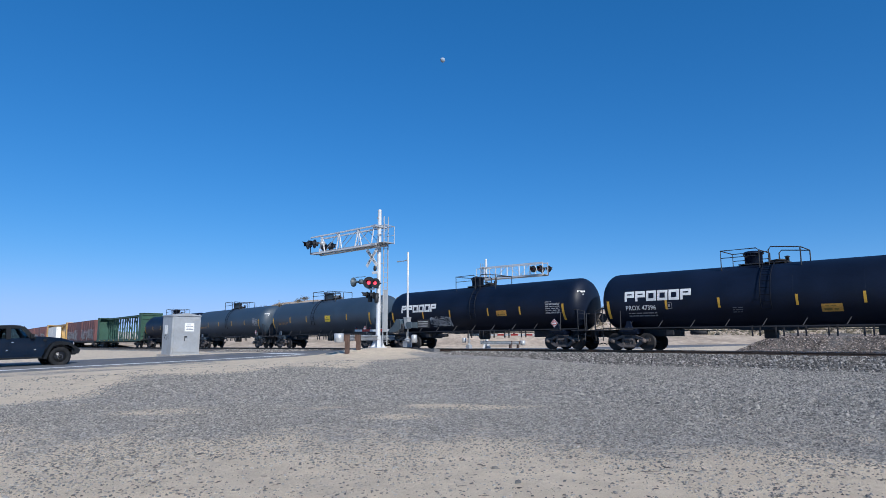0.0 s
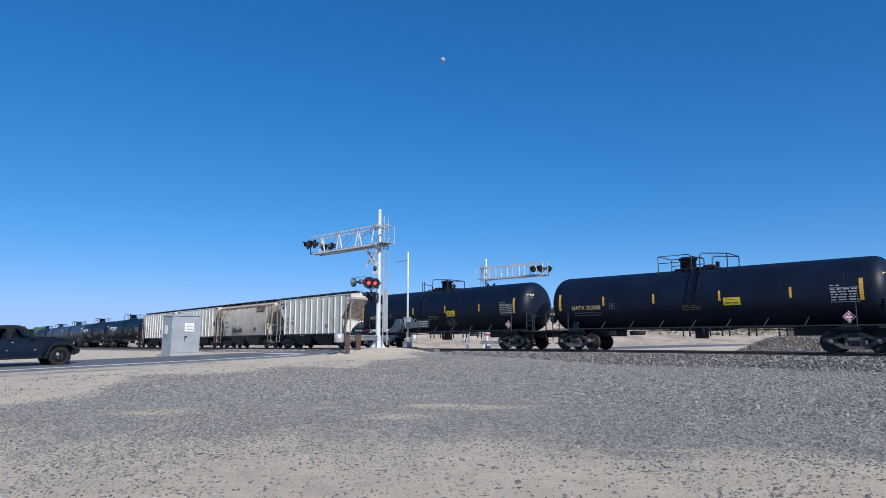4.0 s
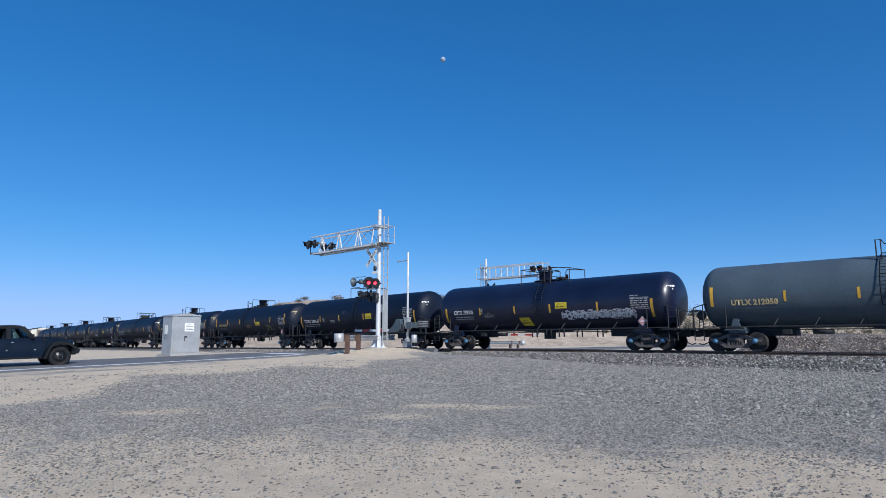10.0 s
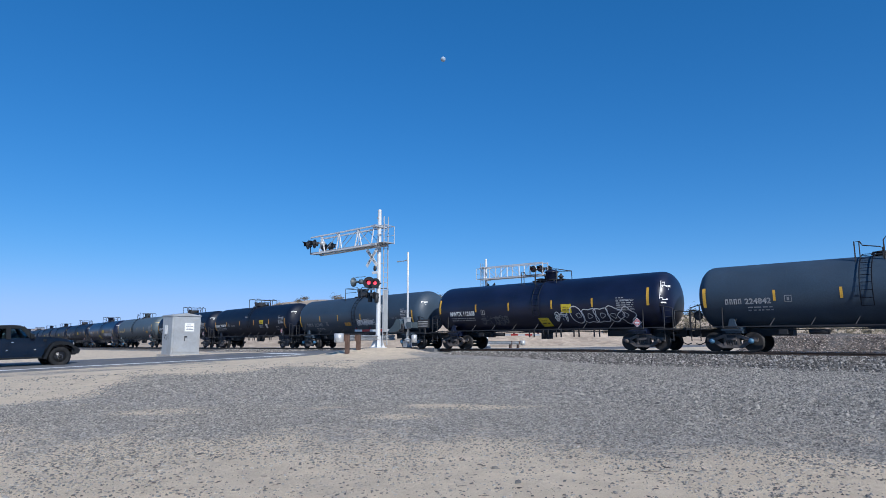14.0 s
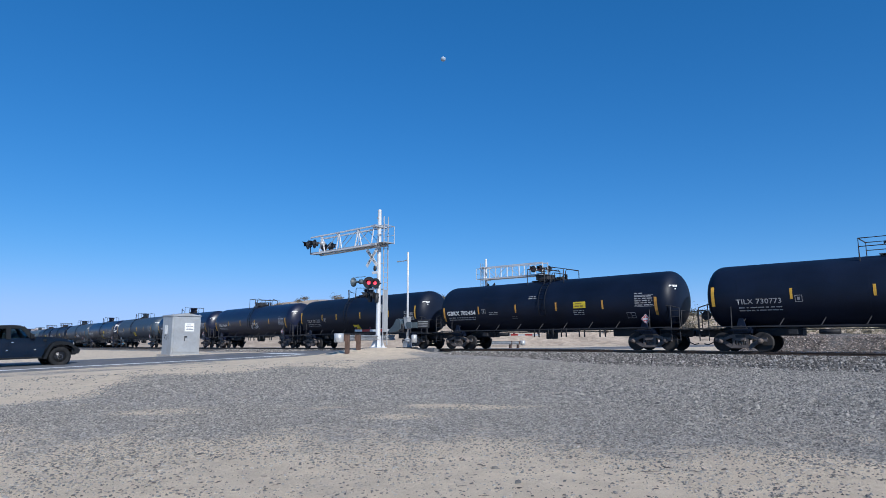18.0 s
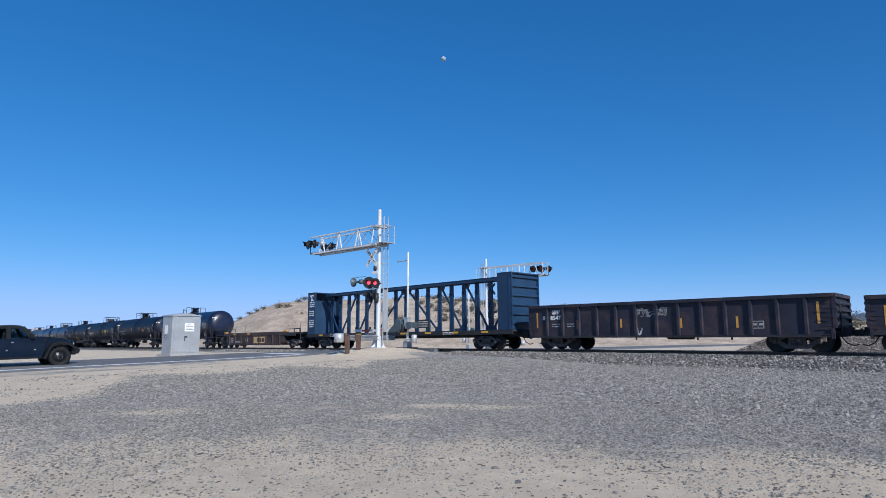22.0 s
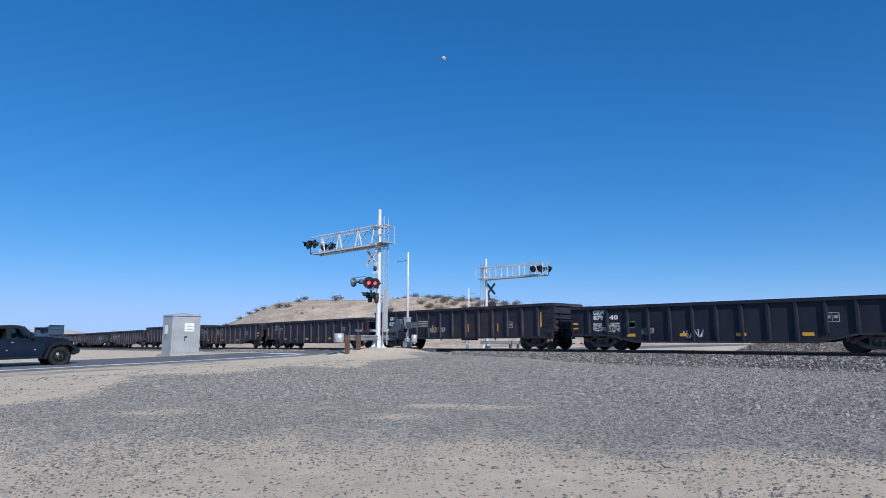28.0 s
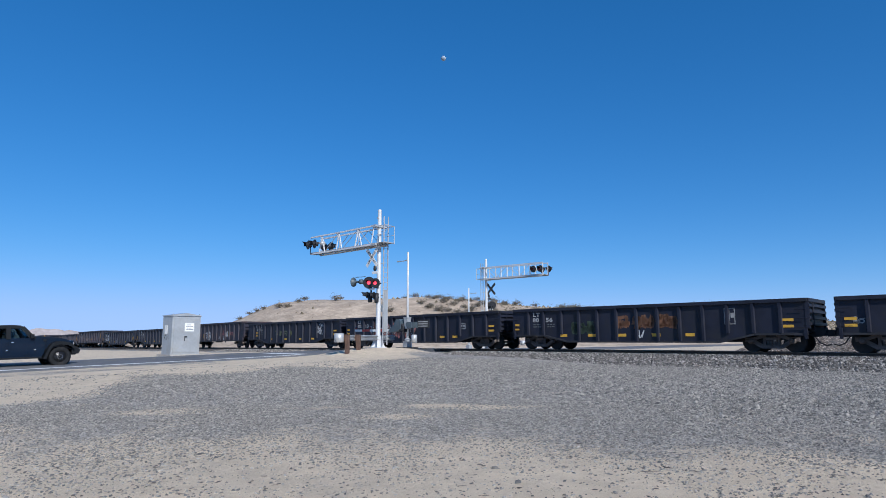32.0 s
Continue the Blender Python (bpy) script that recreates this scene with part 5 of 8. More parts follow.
    # lettering on the rear head
    def on_head(name, pieces, m, label):
        vs, fs = [], []
        for (q0, q1, z0, z1) in pieces:
            i = len(vs)
            for q, zz in ((q0, z0), (q1, z0), (q1, z1), (q0, z1)):
                vs.append((half - 0.34 + 0.5 * q + 0.035, -1.27 + 0.87 * q - 0.03 + 0.3 * (zz - TZ - 0.3), zz))
            fs.append((i, i + 1, i + 2, i + 3))
        me = bpy.data.meshes.new(name)
        me.from_pydata(vs, [], fs)
        me.materials.append(m)
        part(name, me, m, car, label)
    top_z = TZ + 0.62
    pieces = [(0.02 + k * 0.085, 0.085 + k * 0.085, top_z, top_z + 0.1) for k in range(6)]
    for row in range(1, 4):
        pieces += [(a, b, top_z - row * 0.13, top_z - row * 0.13 + 0.05) for a, b in ((0.0, 0.2), (0.24, 0.5 - 0.05 * row))]
    on_head("end_lettering", pieces, M_GOLD if tm is M_GOLD else M_WHITE, "small lettering on the tank's end")
    if end_tag:
        on_head("graffiti", [(-0.08 + 0.03 * (k % 3), 0.12 + 0.02 * (k % 2), TZ + 0.05 + k * 0.16, TZ + 0.09 + k * 0.16) for k in range(6)]
                + [(-0.1, -0.06, TZ + 0.0, TZ + 0.95), (0.12, 0.16, TZ + 0.1, TZ + 0.9), (0.1, 0.42, TZ - 0.05, TZ + 0.02), (0.02, 0.34, TZ - 0.22, TZ - 0.15)], M_SPRAY_W, "white spray-painted figure on the tank's end")
    for k, (u0, u1, z0, z1, m) in enumerate(tags):
        paint("graffiti", scrawl(u0, u1, z0, z1, seed * 13 + k, 0.045), "tank", m, car, "spray-painted scrawl", 0.014)
    return car


# covered hoppers ----------------------------------------------------
def hopper_car(text, material, L=12.75, curved=False, tags=(), seed=0, label=""):
    rng = random.Random(seed + 5)
    car = thing("covered_hopper_car", label, "hopper car", group="hopper cars of the train")
    h, W = (L - 0.9) / 2, 1.52
    key = "/" + material.name

    def body(bm):
        out = [(-h, 4.32), (-h, 3.98), (-h + 1.45, 2.35), (-h + 1.45, 1.2), (h - 1.45, 1.2), (h - 1.45, 2.35), (h, 3.98), (h, 4.32)]
        if not curved:
            prism(bm, out, -W, W)
        else:
            ys = [(-W + 0.3 * max(0, (z - 2.7) / 1.62) ** 3 + 0.14 * max(0, (2.7 - z) / 1.5) ** 2, z) for z in (1.2, 1.5, 1.8, 2.35, 2.9, 3.2, 3.45, 3.65, 3.82, 3.98, 4.1, 4.21, 4.32)]
            rows = []
            for y, z in ys:
                e = np.interp(z, [1.2, 2.35, 3.98, 4.32], [h - 1.45, h - 1.45, h, h])
                rows.append([bm.verts.new((-e, y, z)), bm.verts.new((e, y, z)), bm.verts.new((e, -y, z)), bm.verts.new((-e, -y, z))])
            for a, b in zip(rows, rows[1:]):
                for i in range(4):
                    bm.faces.new((a[i], a[(i + 1) % 4], b[(i + 1) % 4], b[i]))
            bm.faces.new(rows[-1])
            bm.faces.new(rows[0][::-1])
    part("body", shared(f"body{key}{curved}", body, material), material, car)

    def roof(bm):
        rows = []
        for y, z in ((-W + (0.28 if curved else -0.03), 4.3), (-0.9, 4.48), (0, 4.55), (0.9, 4.48), (W - (0.28 if curved else -0.03), 4.3)):
            rows.append([bm.verts.new((-h - 0.02, y, z)), bm.verts.new((h + 0.02, y, z))])
        for a, b in zip(rows, rows[1:]):
            bm.faces.new((a[0], a[1], b[1], b[0]))
        bm.faces.new([r[0] for r in rows])
        bm.faces.new([r[1] for r in rows][::-1])
    rm = M_HOPRUST if curved else material
    part("roof", shared(f"roof/{rm.name}{curved}", roof, rm), rm, car)
    part("roof_walkway", shared("roof_walkway", lambda bm: ([box(bm, -h - 0.2, h + 0.25, y - 0.3, y + 0.3, 4.55, 4.6) for y in (-0.95, 0.95)],
                                                            [box(bm, x - 0.03, x + 0.03, -1.2, 1.2, 4.4, 4.55) for x in np.linspace(-h + 0.3, h - 0.3, 8)]), M_WALKWAY), M_WALKWAY, car)
    for k in range(4):
        part("roof_hatch", shared("roof_hatch", lambda bm: lathe(bm, [(4.45, 0.36), (4.58, 0.36), (4.6, 0.3)], 14, "z"), M_WALKWAY), M_WALKWAY, car).matrix_basis = pose(-h * 0.66 + k * h * 0.44, 0, 0)
    if not curved:
        rib = shared("side_rib" + key, lambda bm: box(bm, -0.045, 0.045, -W - 0.075, -W + 0.01, 1.22, 4.24), material, 0.012)
        for k in range(11):
            part("side_rib", rib, material, car).matrix_basis = pose(-4.4 + k * 0.9, 0, 0)
    else:
        part("eave_rail", shared("eave_rail", lambda bm: box(bm, -h, h, -W + 0.13, -W + 0.24, 4.06, 4.16), M_HOPRUST), M_HOPRUST, car)
    part("side_sill", shared("side_sill/hopper", lambda bm: (box(bm, -h, h, -W - 0.02, -W + 0.14, 1.1, 1.24), box(bm, -h, h, W - 0.14, W, 1.02, 1.24),
                                                           box(bm, -h - 0.3, h + 0.3, -0.3, 0.3, 0.75, 1.1)), M_DARKSTEEL, 0.015), M_DARKSTEEL, car)

    def bay(bm):
        a = [(-1.62, -1.4, 1.05), (1.62, -1.4, 1.05), (1.62, 1.4, 1.05), (-1.62, 1.4, 1.05)]
        b = [(-0.95, -1.1, 0.36), (0.95, -1.1, 0.36), (0.95, 1.1, 0.36), (-0.95, 1.1, 0.36)]
        va, vb = [bm.verts.new(c) for c in a], [bm.verts.new(c) for c in b]
        for i in range(4):
            bm.faces.new((va[i], va[(i + 1) % 4], vb[(i + 1) % 4], vb[i]))
        bm.faces.new(vb)
        box(bm, -0.7, 0.7, -0.9, 0.9, 0.24, 0.37)
        box(bm, -0.1, 0.1, -1.3, -0.8, 0.28, 0.38)
    # dark bay colours stand for the shade beneath the body
    gate = M_BAY if curved else M_DARKSTEEL
    for x in (-1.65, 1.65):
        part("discharge_bay", shared("discharge_bay/" + gate.name, bay, gate), gate, car).matrix_basis = pose(x, 0, 0)

    def cage(bm):
        """Open end frame; x grows outward from the end of the side sheet."""
        y = -W + 0.02
        for x in (0.1, 0.75, 1.38):
            beam(bm, (x, y, 1.2), (x, y, 4.05), 0.07)
        beam(bm, (0.15, y + 0.2, 1.2), (1.38, y + 0.2, 3.95), 0.09)
        for k in range(8):
            beam(bm, (0.78, y - 0.04, 1.35 + k * 0.36), (1.36, y - 0.04, 1.35 + k * 0.36), 0.026)
        beam(bm, (0.78, y - 0.04, 0.55), (0.78, y - 0.04, 1.3), 0.04)
        beam(bm, (1.36, y - 0.04, 0.55), (1.36, y - 0.04, 1.3), 0.04)
        beam(bm, (0.78, y - 0.04, 0.6), (1.36, y - 0.04, 0.6), 0.03)
        beam(bm, (1.4, y, 4.05), (1.4, -y, 4.05), 0.07)
        beam(bm, (1.4, -y, 1.2), (1.4, -y, 4.05), 0.07)
        for z in (1.6, 2.2):
            beam(bm, (1.42, y, z), (1.42, -y, z), 0.04)
    cg = shared("end_cage", cage, M_HOPCAGE)
    part("end_cage", cg, M_HOPCAGE, car).matrix_basis = pose(h - 1.42, 0, 0)
    part("end_cage", cg, M_HOPCAGE, car).matrix_basis = pose(-h + 1.42, 0, 0) @ Matrix.Diagonal((-1, 1, 1, 1))
    part("brake_box", shared("brake_box", lambda bm: (lathe(bm, [(-0.02, 0.2), (0, 0.28), (0.02, 0.2)], 12, "x", (0, 0.1, 2.3)), box(bm, 0.05, 0.3, -0.2, 0.4, 2.0, 2.6),
                                                      rod(bm, (0.2, 0.0, 1.1), (0.2, 0, 2.0), 0.03)), M_DARKSTEEL), M_DARKSTEEL, car).matrix_basis = pose(-h + 0.25, -0.6, 0)
    part("air_tank", shared("air_tank", lambda bm: rod(bm, (0, -0.7, 0), (0, 0.7, 0), 0.22, 12), M_DARKSTEEL), M_DARKSTEEL, car).matrix_basis = pose(h - 0.7, 0, 1.45)
    tx = L / 2 - 1.9
    add_truck(car, -tx)
    add_truck(car, tx)
    add_couplers(car, L)
    k = W + 0.0
    a, b = text
    if curved:
        for i, w in enumerate((0.46, 0.46, 0.42, 0.46)):
            u = 2.62 + i * 0.42
            paint("mark", [[(u, 3.45), (u + 0.17, 3.45), (u + 0.3, 3.98), (u + 0.12, 3.98)], [(u + 0.12, 3.8), (u + 0.46, 3.8), (u + 0.5, 3.98), (u + 0.17, 3.98)], [(u + 0.24, 3.45), (u + 0.4, 3.45), (u + w, 3.7), (u + w - 0.16, 3.7)]], "hopper", M_DARKTEXT, car, "dark slanted company mark", 0.02)
        letters(b, 0.24, -4.27, 2.05, k, M_DARKGREY, car, to=-3.35)
        letters("GACX", 0.24, -4.26, 2.5, k, M_DARKGREY, car, to=-3.42)
        drips = []
        for i in range(46):
            u = -h + 0.15 + (2 * h - 0.5) * rng.random() ** (2.2 if i < 34 else 1.0)
            w, n = rng.uniform(0.12, 0.6), rng.uniform(0.08, 0.26) + (0.75 * rng.random() if u < -2.6 else 0)
            drips.append([(u, 4.1 - n), (u + w * 0.25, 4.1 - n * 1.25), (u + w * 0.6, 4.1 - n * 0.7), (u + w, 4.12), (u, 4.12)])
        paint("rust_band", rect(-h + 0.1, h - 1.2, 3.98, 4.16, 2), "hopper", M_RUSTSTAIN, car, "brown rust along the eaves", 0.006)
        paint("rust_stain", drips, "hopper", M_RUSTSTAIN, car, "brown rust stains running from the eaves")
    else:
        letters(a[:2], 0.25, -4.04, 2.55, k, M_DARKGREY, car, to=-3.6)
        letters(a[2:], 0.25, -3.27, 2.55, k, M_DARKGREY, car, to=-2.76)
        letters(b[:2], 0.25, -4.04, 2.1, k, M_DARKGREY, car, to=-3.6)
        letters(b[2:], 0.25, -3.34, 2.1, k, M_DARKGREY, car, to=-2.71)
        stain = []
        for i in range(26):
            end = -1 if i % 3 == 0 else 1
            u = end * (h - 0.05 - 1.5 * rng.random() ** 1.6)
            w, n = rng.uniform(0.05, 0.3), rng.uniform(0.1, 0.5)
            z = 4.24 - (0.9 * rng.random() if abs(u) < h - 0.9 else 0.0)
            n = min(n, max(0.06, z - 3.98 - 1.13 * max(0.0, (abs(u) + w - h))))
            stain.append([(u - w * 0.5, z), (u - w * 0.3, z - n * 0.6), (u, z - n), (u + w * 0.25, z - n * 0.5), (u + w * 0.4, z)])
        stain = [[(min(max(a2, -h + 0.02), h - 0.02), b2) for a2, b2 in q] for q in stain]
        # rust and the shade under the overhang put into one brown sheet
        for end in (-1, 1):
            part("slope_sheet", shared(f"slope_sheet{end}", lambda bm: prism(bm, [(end * (h - 1.47), 2.35), (end * (h - 0.06), 3.93), (end * (h - 0.02), 3.93), (end * (h - 1.43), 2.35)], -W + 0.04, W - 0.04), M_HOPCAGE), M_HOPCAGE, car, "rusty sloping end sheet, darkened for shade")
        paint("rust_stain", stain, k, M_RUSTSTAIN, car, "brown rust stains at the roof corners", 0.004)
    paint("small_lettering", bars(-h + 1.75, 1.8, 3, 0.6, rng, 0.04, 0.1), k, M_GREYTEXT, car, "small grey lettering")
    for u, n in ((-4.42, 1.7), (-2.63, 0.9), (-0.82, 0.9), (1.03, 0.9), (3.73, 1.6)) if not curved else ((-4.36, 1.8), (-0.02, 0.8), (1.83, 0.95), (4.3, 1.7)):
        paint("reflective_strip", rect(u - 0.055, u + 0.055, 1.52, 1.52 + n * 0.55), k, M_ORANGE, car, "dull orange reflective strip", 0.085)
    paint("black_label", rect(2.27, 2.5, 1.72, 2.0) + rect(2.53, 2.76, 1.72, 2.0), k, M_DARKTEXT, car, "black data label")
    paint("small_lettering", bars(2.3, 1.95, 2, 0.42, rng, 0.03, 0.11), k, M_WHITE, car, "", 0.02)
    for i, (u0, u1, z0, z1, m) in enumerate(tags):
        paint("graffiti", scrawl(u0, u1, z0, z1, seed * 7 + i, 0.022 if m is GW else 0.035), k, m, car, "dark spray-painted scrawl", 0.014)
    return car


# gondolas -----------------------------------------------------------
def gondola_car(material, label, L=17.05, belly=True, posts=13, top=2.28, tags=(), yellow_end=False, chord=None, seed=0, text_mat=None, pinks=None, patches=(),
                low_strips=(), up_strips=(), double=(), words=(), frame_mark=(4.55, 1.3, 0.52, 0.38), spots=()):
    """words: text, start, end, foot. low_strips: level tape; up_strips: upright tape (u, foot, head); double: two level tapes."""
    rng = random.Random(seed + 31)
    car = thing("gondola_car", label, "gondola car", group="gondola cars of the train")
    h, W = (L - 1.2) / 2, 1.5
    top = top if belly else top + 0.17
    low = 0.44 if belly else 0.7
    key = f"/{material.name}{belly}{top}{L}"

    def side(bm):
        if belly:
            out = [(-h, 0.82), (-h + 2.2, 0.78), (-h + 3.7, low), (h - 3.7, low), (h - 2.2, 0.78), (h, 0.82), (h, top), (-h, top)]
        else:
            out = [(-h, low), (h, low), (h, top), (-h, top)]
        prism(bm, out, -W, -W + 0.06)
    wall = shared("side_wall" + key, side, material)
    part("side_wall", wall, material, car)
    part("side_wall", wall, material, car).matrix_basis = pose(0, 0, 0, 0, 0, 180)
    part("floor_plate", shared("floor_plate" + key, lambda bm: box(bm, -h, h, -W + 0.06, W - 0.06, 1.08, 1.18), M_RUST), M_RUST, car)
    for k in range(posts):
        u = -h + 1.05 + k * (2 * h - 2.1) / (posts - 1)
        for _, w0, w1, _ in words:
            if w0 - 0.12 < u < w1 + 0.12:
                u = w0 - 0.14 if u < (w0 + w1) / 2 else w1 + 0.14
        foot = low + 0.06 if not belly or abs(u) < h - 3.7 else 0.86
        pw = shared(f"side_post{key}{foot}", lambda bm: prism(bm, [(-0.09, -W + 0.01), (0.09, -W + 0.01), (0.055, -W - 0.11), (-0.055, -W - 0.11)], foot, top - 0.05, "xy"), material)
        part("side_post", pw, material, car).matrix_basis = pose(u, 0, 0)
    cm = chord or material
    part("top_chord", shared("top_chord/" + cm.name + key, lambda bm: ([box(bm, -h - 0.05, h + 0.05, *sorted((s * (W - 0.08), s * (W + 0.13))), top - 0.06, top + 0.1) for s in (-1, 1)],
                                                      [box(bm, *sorted((s * (h - 0.12), s * (h + 0.12))), -W, W, top - 0.06, top + 0.1) for s in (-1, 1)]), cm, 0.02), cm, car)

    def sill(bm):
        if belly:
            prism(bm, [(-h + 2.2, 0.75), (-h + 3.72, low - 0.03), (h - 3.72, low - 0.03), (h - 2.2, 0.75), (h - 2.2, 0.84), (h - 3.66, low + 0.07), (-h + 3.66, low + 0.07), (-h + 2.2, 0.84)], -W - 0.09, -W + 0.05)
            for s in (-1, 1):
                box(bm, *sorted((s * h, s * (h - 2.2))), -W - 0.09, -W + 0.05, 0.76, 0.85)
        else:
            box(bm, -h, h, -W - 0.1, -W + 0.05, 0.67, 0.79)
            for x in (-3.9, -1.2, 2.0, 3.6):
                beam(bm, (x, -W + 0.1, 0.55), (x, -W + 0.1, 0.95), 0.06)
        box(bm, -h - 0.4, h + 0.4, -0.3, 0.3, 0.72, 1.1)
        box(bm, -1.8, 1.0, -0.9, 0.9, 0.7, 1.1)
        rod(bm, (0.3, -0.9, 0.75), (1.6, -0.9, 0.75), 0.18, 10)
    part("side_sill", shared("side_sill" + key, sill, M_DARKSTEEL), M_DARKSTEEL, car)

    def end(bm):
        box(bm, -0.06, 0.0, -W + 0.06, W - 0.06, 1.05, top - 0.06)
        for z in (1.25, 1.52, 1.79, 2.06) if belly else (1.25, 1.55, 1.85, 2.15):
            box(bm, 0.0, 0.13, -W, W, z - 0.06, z + 0.06)
        box(bm, -0.05, 0.1, -W - 0.02, -W + 0.1, 1.05, top)
        box(bm, -0.05, 0.1, W - 0.1, W, 1.05, top)
        box(bm, -0.12, 0.0, -W - 0.12, -W, 0.6, 1.05)
    em = shared("end_wall" + key, end, material)
    part("end_wall", em, material, car).matrix_basis = pose(h, 0, 0)
    part("end_wall", em, material, car).matrix_basis = pose(-h, 0, 0) @ Matrix.Diagonal((-1, 1, 1, 1))
    rung = shared("ladder_rung/" + material.name, lambda bm: rod(bm, (-0.5, -W - 0.1, 0), (0.02, -W - 0.1, 0), 0.016, 5), material)
    brake = shared("brake_staff/" + material.name, lambda bm: pipe(bm, [(0.14, -0.9, 0.95), (0.14, -0.9, 2.2)], 0.03, 5), material)
    for m in (pose(h, 0, 0), pose(-h, 0, 0) @ Matrix.Diagonal((-1, 1, 1, 1))):
        part("brake_staff", brake, material, car).matrix_basis = m
        for k in range(5):
            part("ladder_rung", rung, material, car).matrix_basis = m @ pose(0, 0, 0.75 + k * 0.38)
    if yellow_end:
        part("end_ladder", shared("end_ladder/y", lambda bm: (box(bm, -0.55, 0.06, -W - 0.13, -W - 0.1, 0.9, top + 0.05), [box(bm, x - 0.03, x + 0.03, -W - 0.16, -W - 0.13, 0.9, top + 0.05) for x in (-0.5, -0.3, 0.02)],
                                                                               [box(bm, 0.1, 0.19, -W, W, z - 0.07, z + 0.07) for z in (1.2, 1.55, 1.9, 2.25)]),
                                  M_YELLOWBEAM), M_YELLOWBEAM, car, "pale yellow end ladder panel").matrix_basis = pose(h - 0.02, 0, 0)
    tx = L / 2 - 2.2
    add_truck(car, -tx)
    add_truck(car, tx)
    add_couplers(car, L)
    tm = text_mat or M_WHITE
    for word, u0, u1, z0 in words:
        letters(word, 0.235, u0, z0, W, tm, car, to=u1, bold=0.055)
    if words:
        u = words[0][1]
        paint("small_lettering", bars(u, 1.47, 2, 0.55, rng, 0.055, 0.13) + bars(u + 1.0, 1.47, 2, 0.5, rng, 0.055, 0.13), W, M_GREYTEXT if tm is not M_WHITE else M_DIMWHITE, car, "small worn lettering")
    for u in low_strips:
        paint("reflective_strip", rect(u - 0.23, u + 0.23, 0.73, 0.88), W, M_YELLOW, car, "yellow reflective strip", 0.015)
    for u in double:
        for z0 in (0.98, 1.26):
            paint("reflective_strip", rect(u - 0.23, u + 0.23, z0 + 0.12, z0 + 0.24), W, M_YELLOW, car, "yellow reflective strip", 0.015)
    for u, z0, z1 in up_strips:
        paint("reflective_strip", rect(u - 0.055, u + 0.055, z0, z1), W, M_ORANGE, car, "dull orange reflective strip", 0.015)
    u, z, w, hh = frame_mark
    paint("data_table", rect(u, u + w, z, z + 0.035) + rect(u, u + w, z + hh - 0.035, z + hh) + rect(u, u + 0.035, z, z + hh) + rect(u + w - 0.035, u + w, z, z + hh)
          + rect(u + w * 0.48, u + w * 0.52, z, z + hh) + rect(u + w * 0.1, u + w * 0.4, z + hh * 0.4, z + hh * 0.7) + rect(u + w * 0.6, u + w * 0.9, z + hh * 0.4, z + hh * 0.7), W, M_DIMWHITE, car, "white stencilled data frame")
    for u, z in spots:
        paint("graffiti", ribbon([(u - 0.22, z + 0.35), (u - 0.02, z), (u - 0.05, z + 0.4)], 0.05) + ribbon([(u + 0.02, z), (u + 0.22, z + 0.38), (u + 0.1, z + 0.02)], 0.05), W, M_SPRAY_W, car, "small white arrow-like spray mark", 0.014)
    for i, (u0, u1, z0, z1, m) in enumerate(patches):
        paint("paint_patch", scrawl(u0, u1, z0, z1, seed * 3 + i, 0.2), W, m, car, "worn patch of old paint", 0.01)
    for i, (u0, u1, z0, z1, m) in enumerate(tags):
        paint("graffiti", scrawl(u0, u1, z0, z1, seed * 11 + i, 0.06 if z1 - z0 > 1.0 else 0.05), W, m, car, "spray-painted scrawl", 0.014)
    if pinks:
        u0, u1 = pinks
        for k, (m, nm) in enumerate(((M_SPRAY_P, "large red and pink spray-painted piece"), (M_BOXRED, ""), (M_HOPRUST, ""))):
            sh = bubbles(u0, u1, 0.78, 2.0, 8, 901 + k, 1.0 - 0.27 * k)
            fan = [[p[i], p[i + 1], c] for p in sh for c in [(sum(q[0] for q in p) / 20, sum(q[1] for q in p) / 20)] for i in range(-1, 19)]
            paint("graffiti", fan, W, m, car, nm, 0.012 + 0.004 * k)
        paint("graffiti", outline(bubbles(u0, u1, 0.78, 2.0, 8, 901), 0.05), W, M_SPRAY_K, car, "", 0.03)
        paint("graffiti", outline(bubbles(u0, u1, 0.78, 2.0, 8, 903, 0.5), 0.03), W, M_SPRAY_W, car, "", 0.034)
        paint("graffiti", scrawl(u0 + 0.2, u1 - 0.2, 1.0, 1.9, 904, 0.03), W, M_SPRAY_K, car, "", 0.038)
    return car


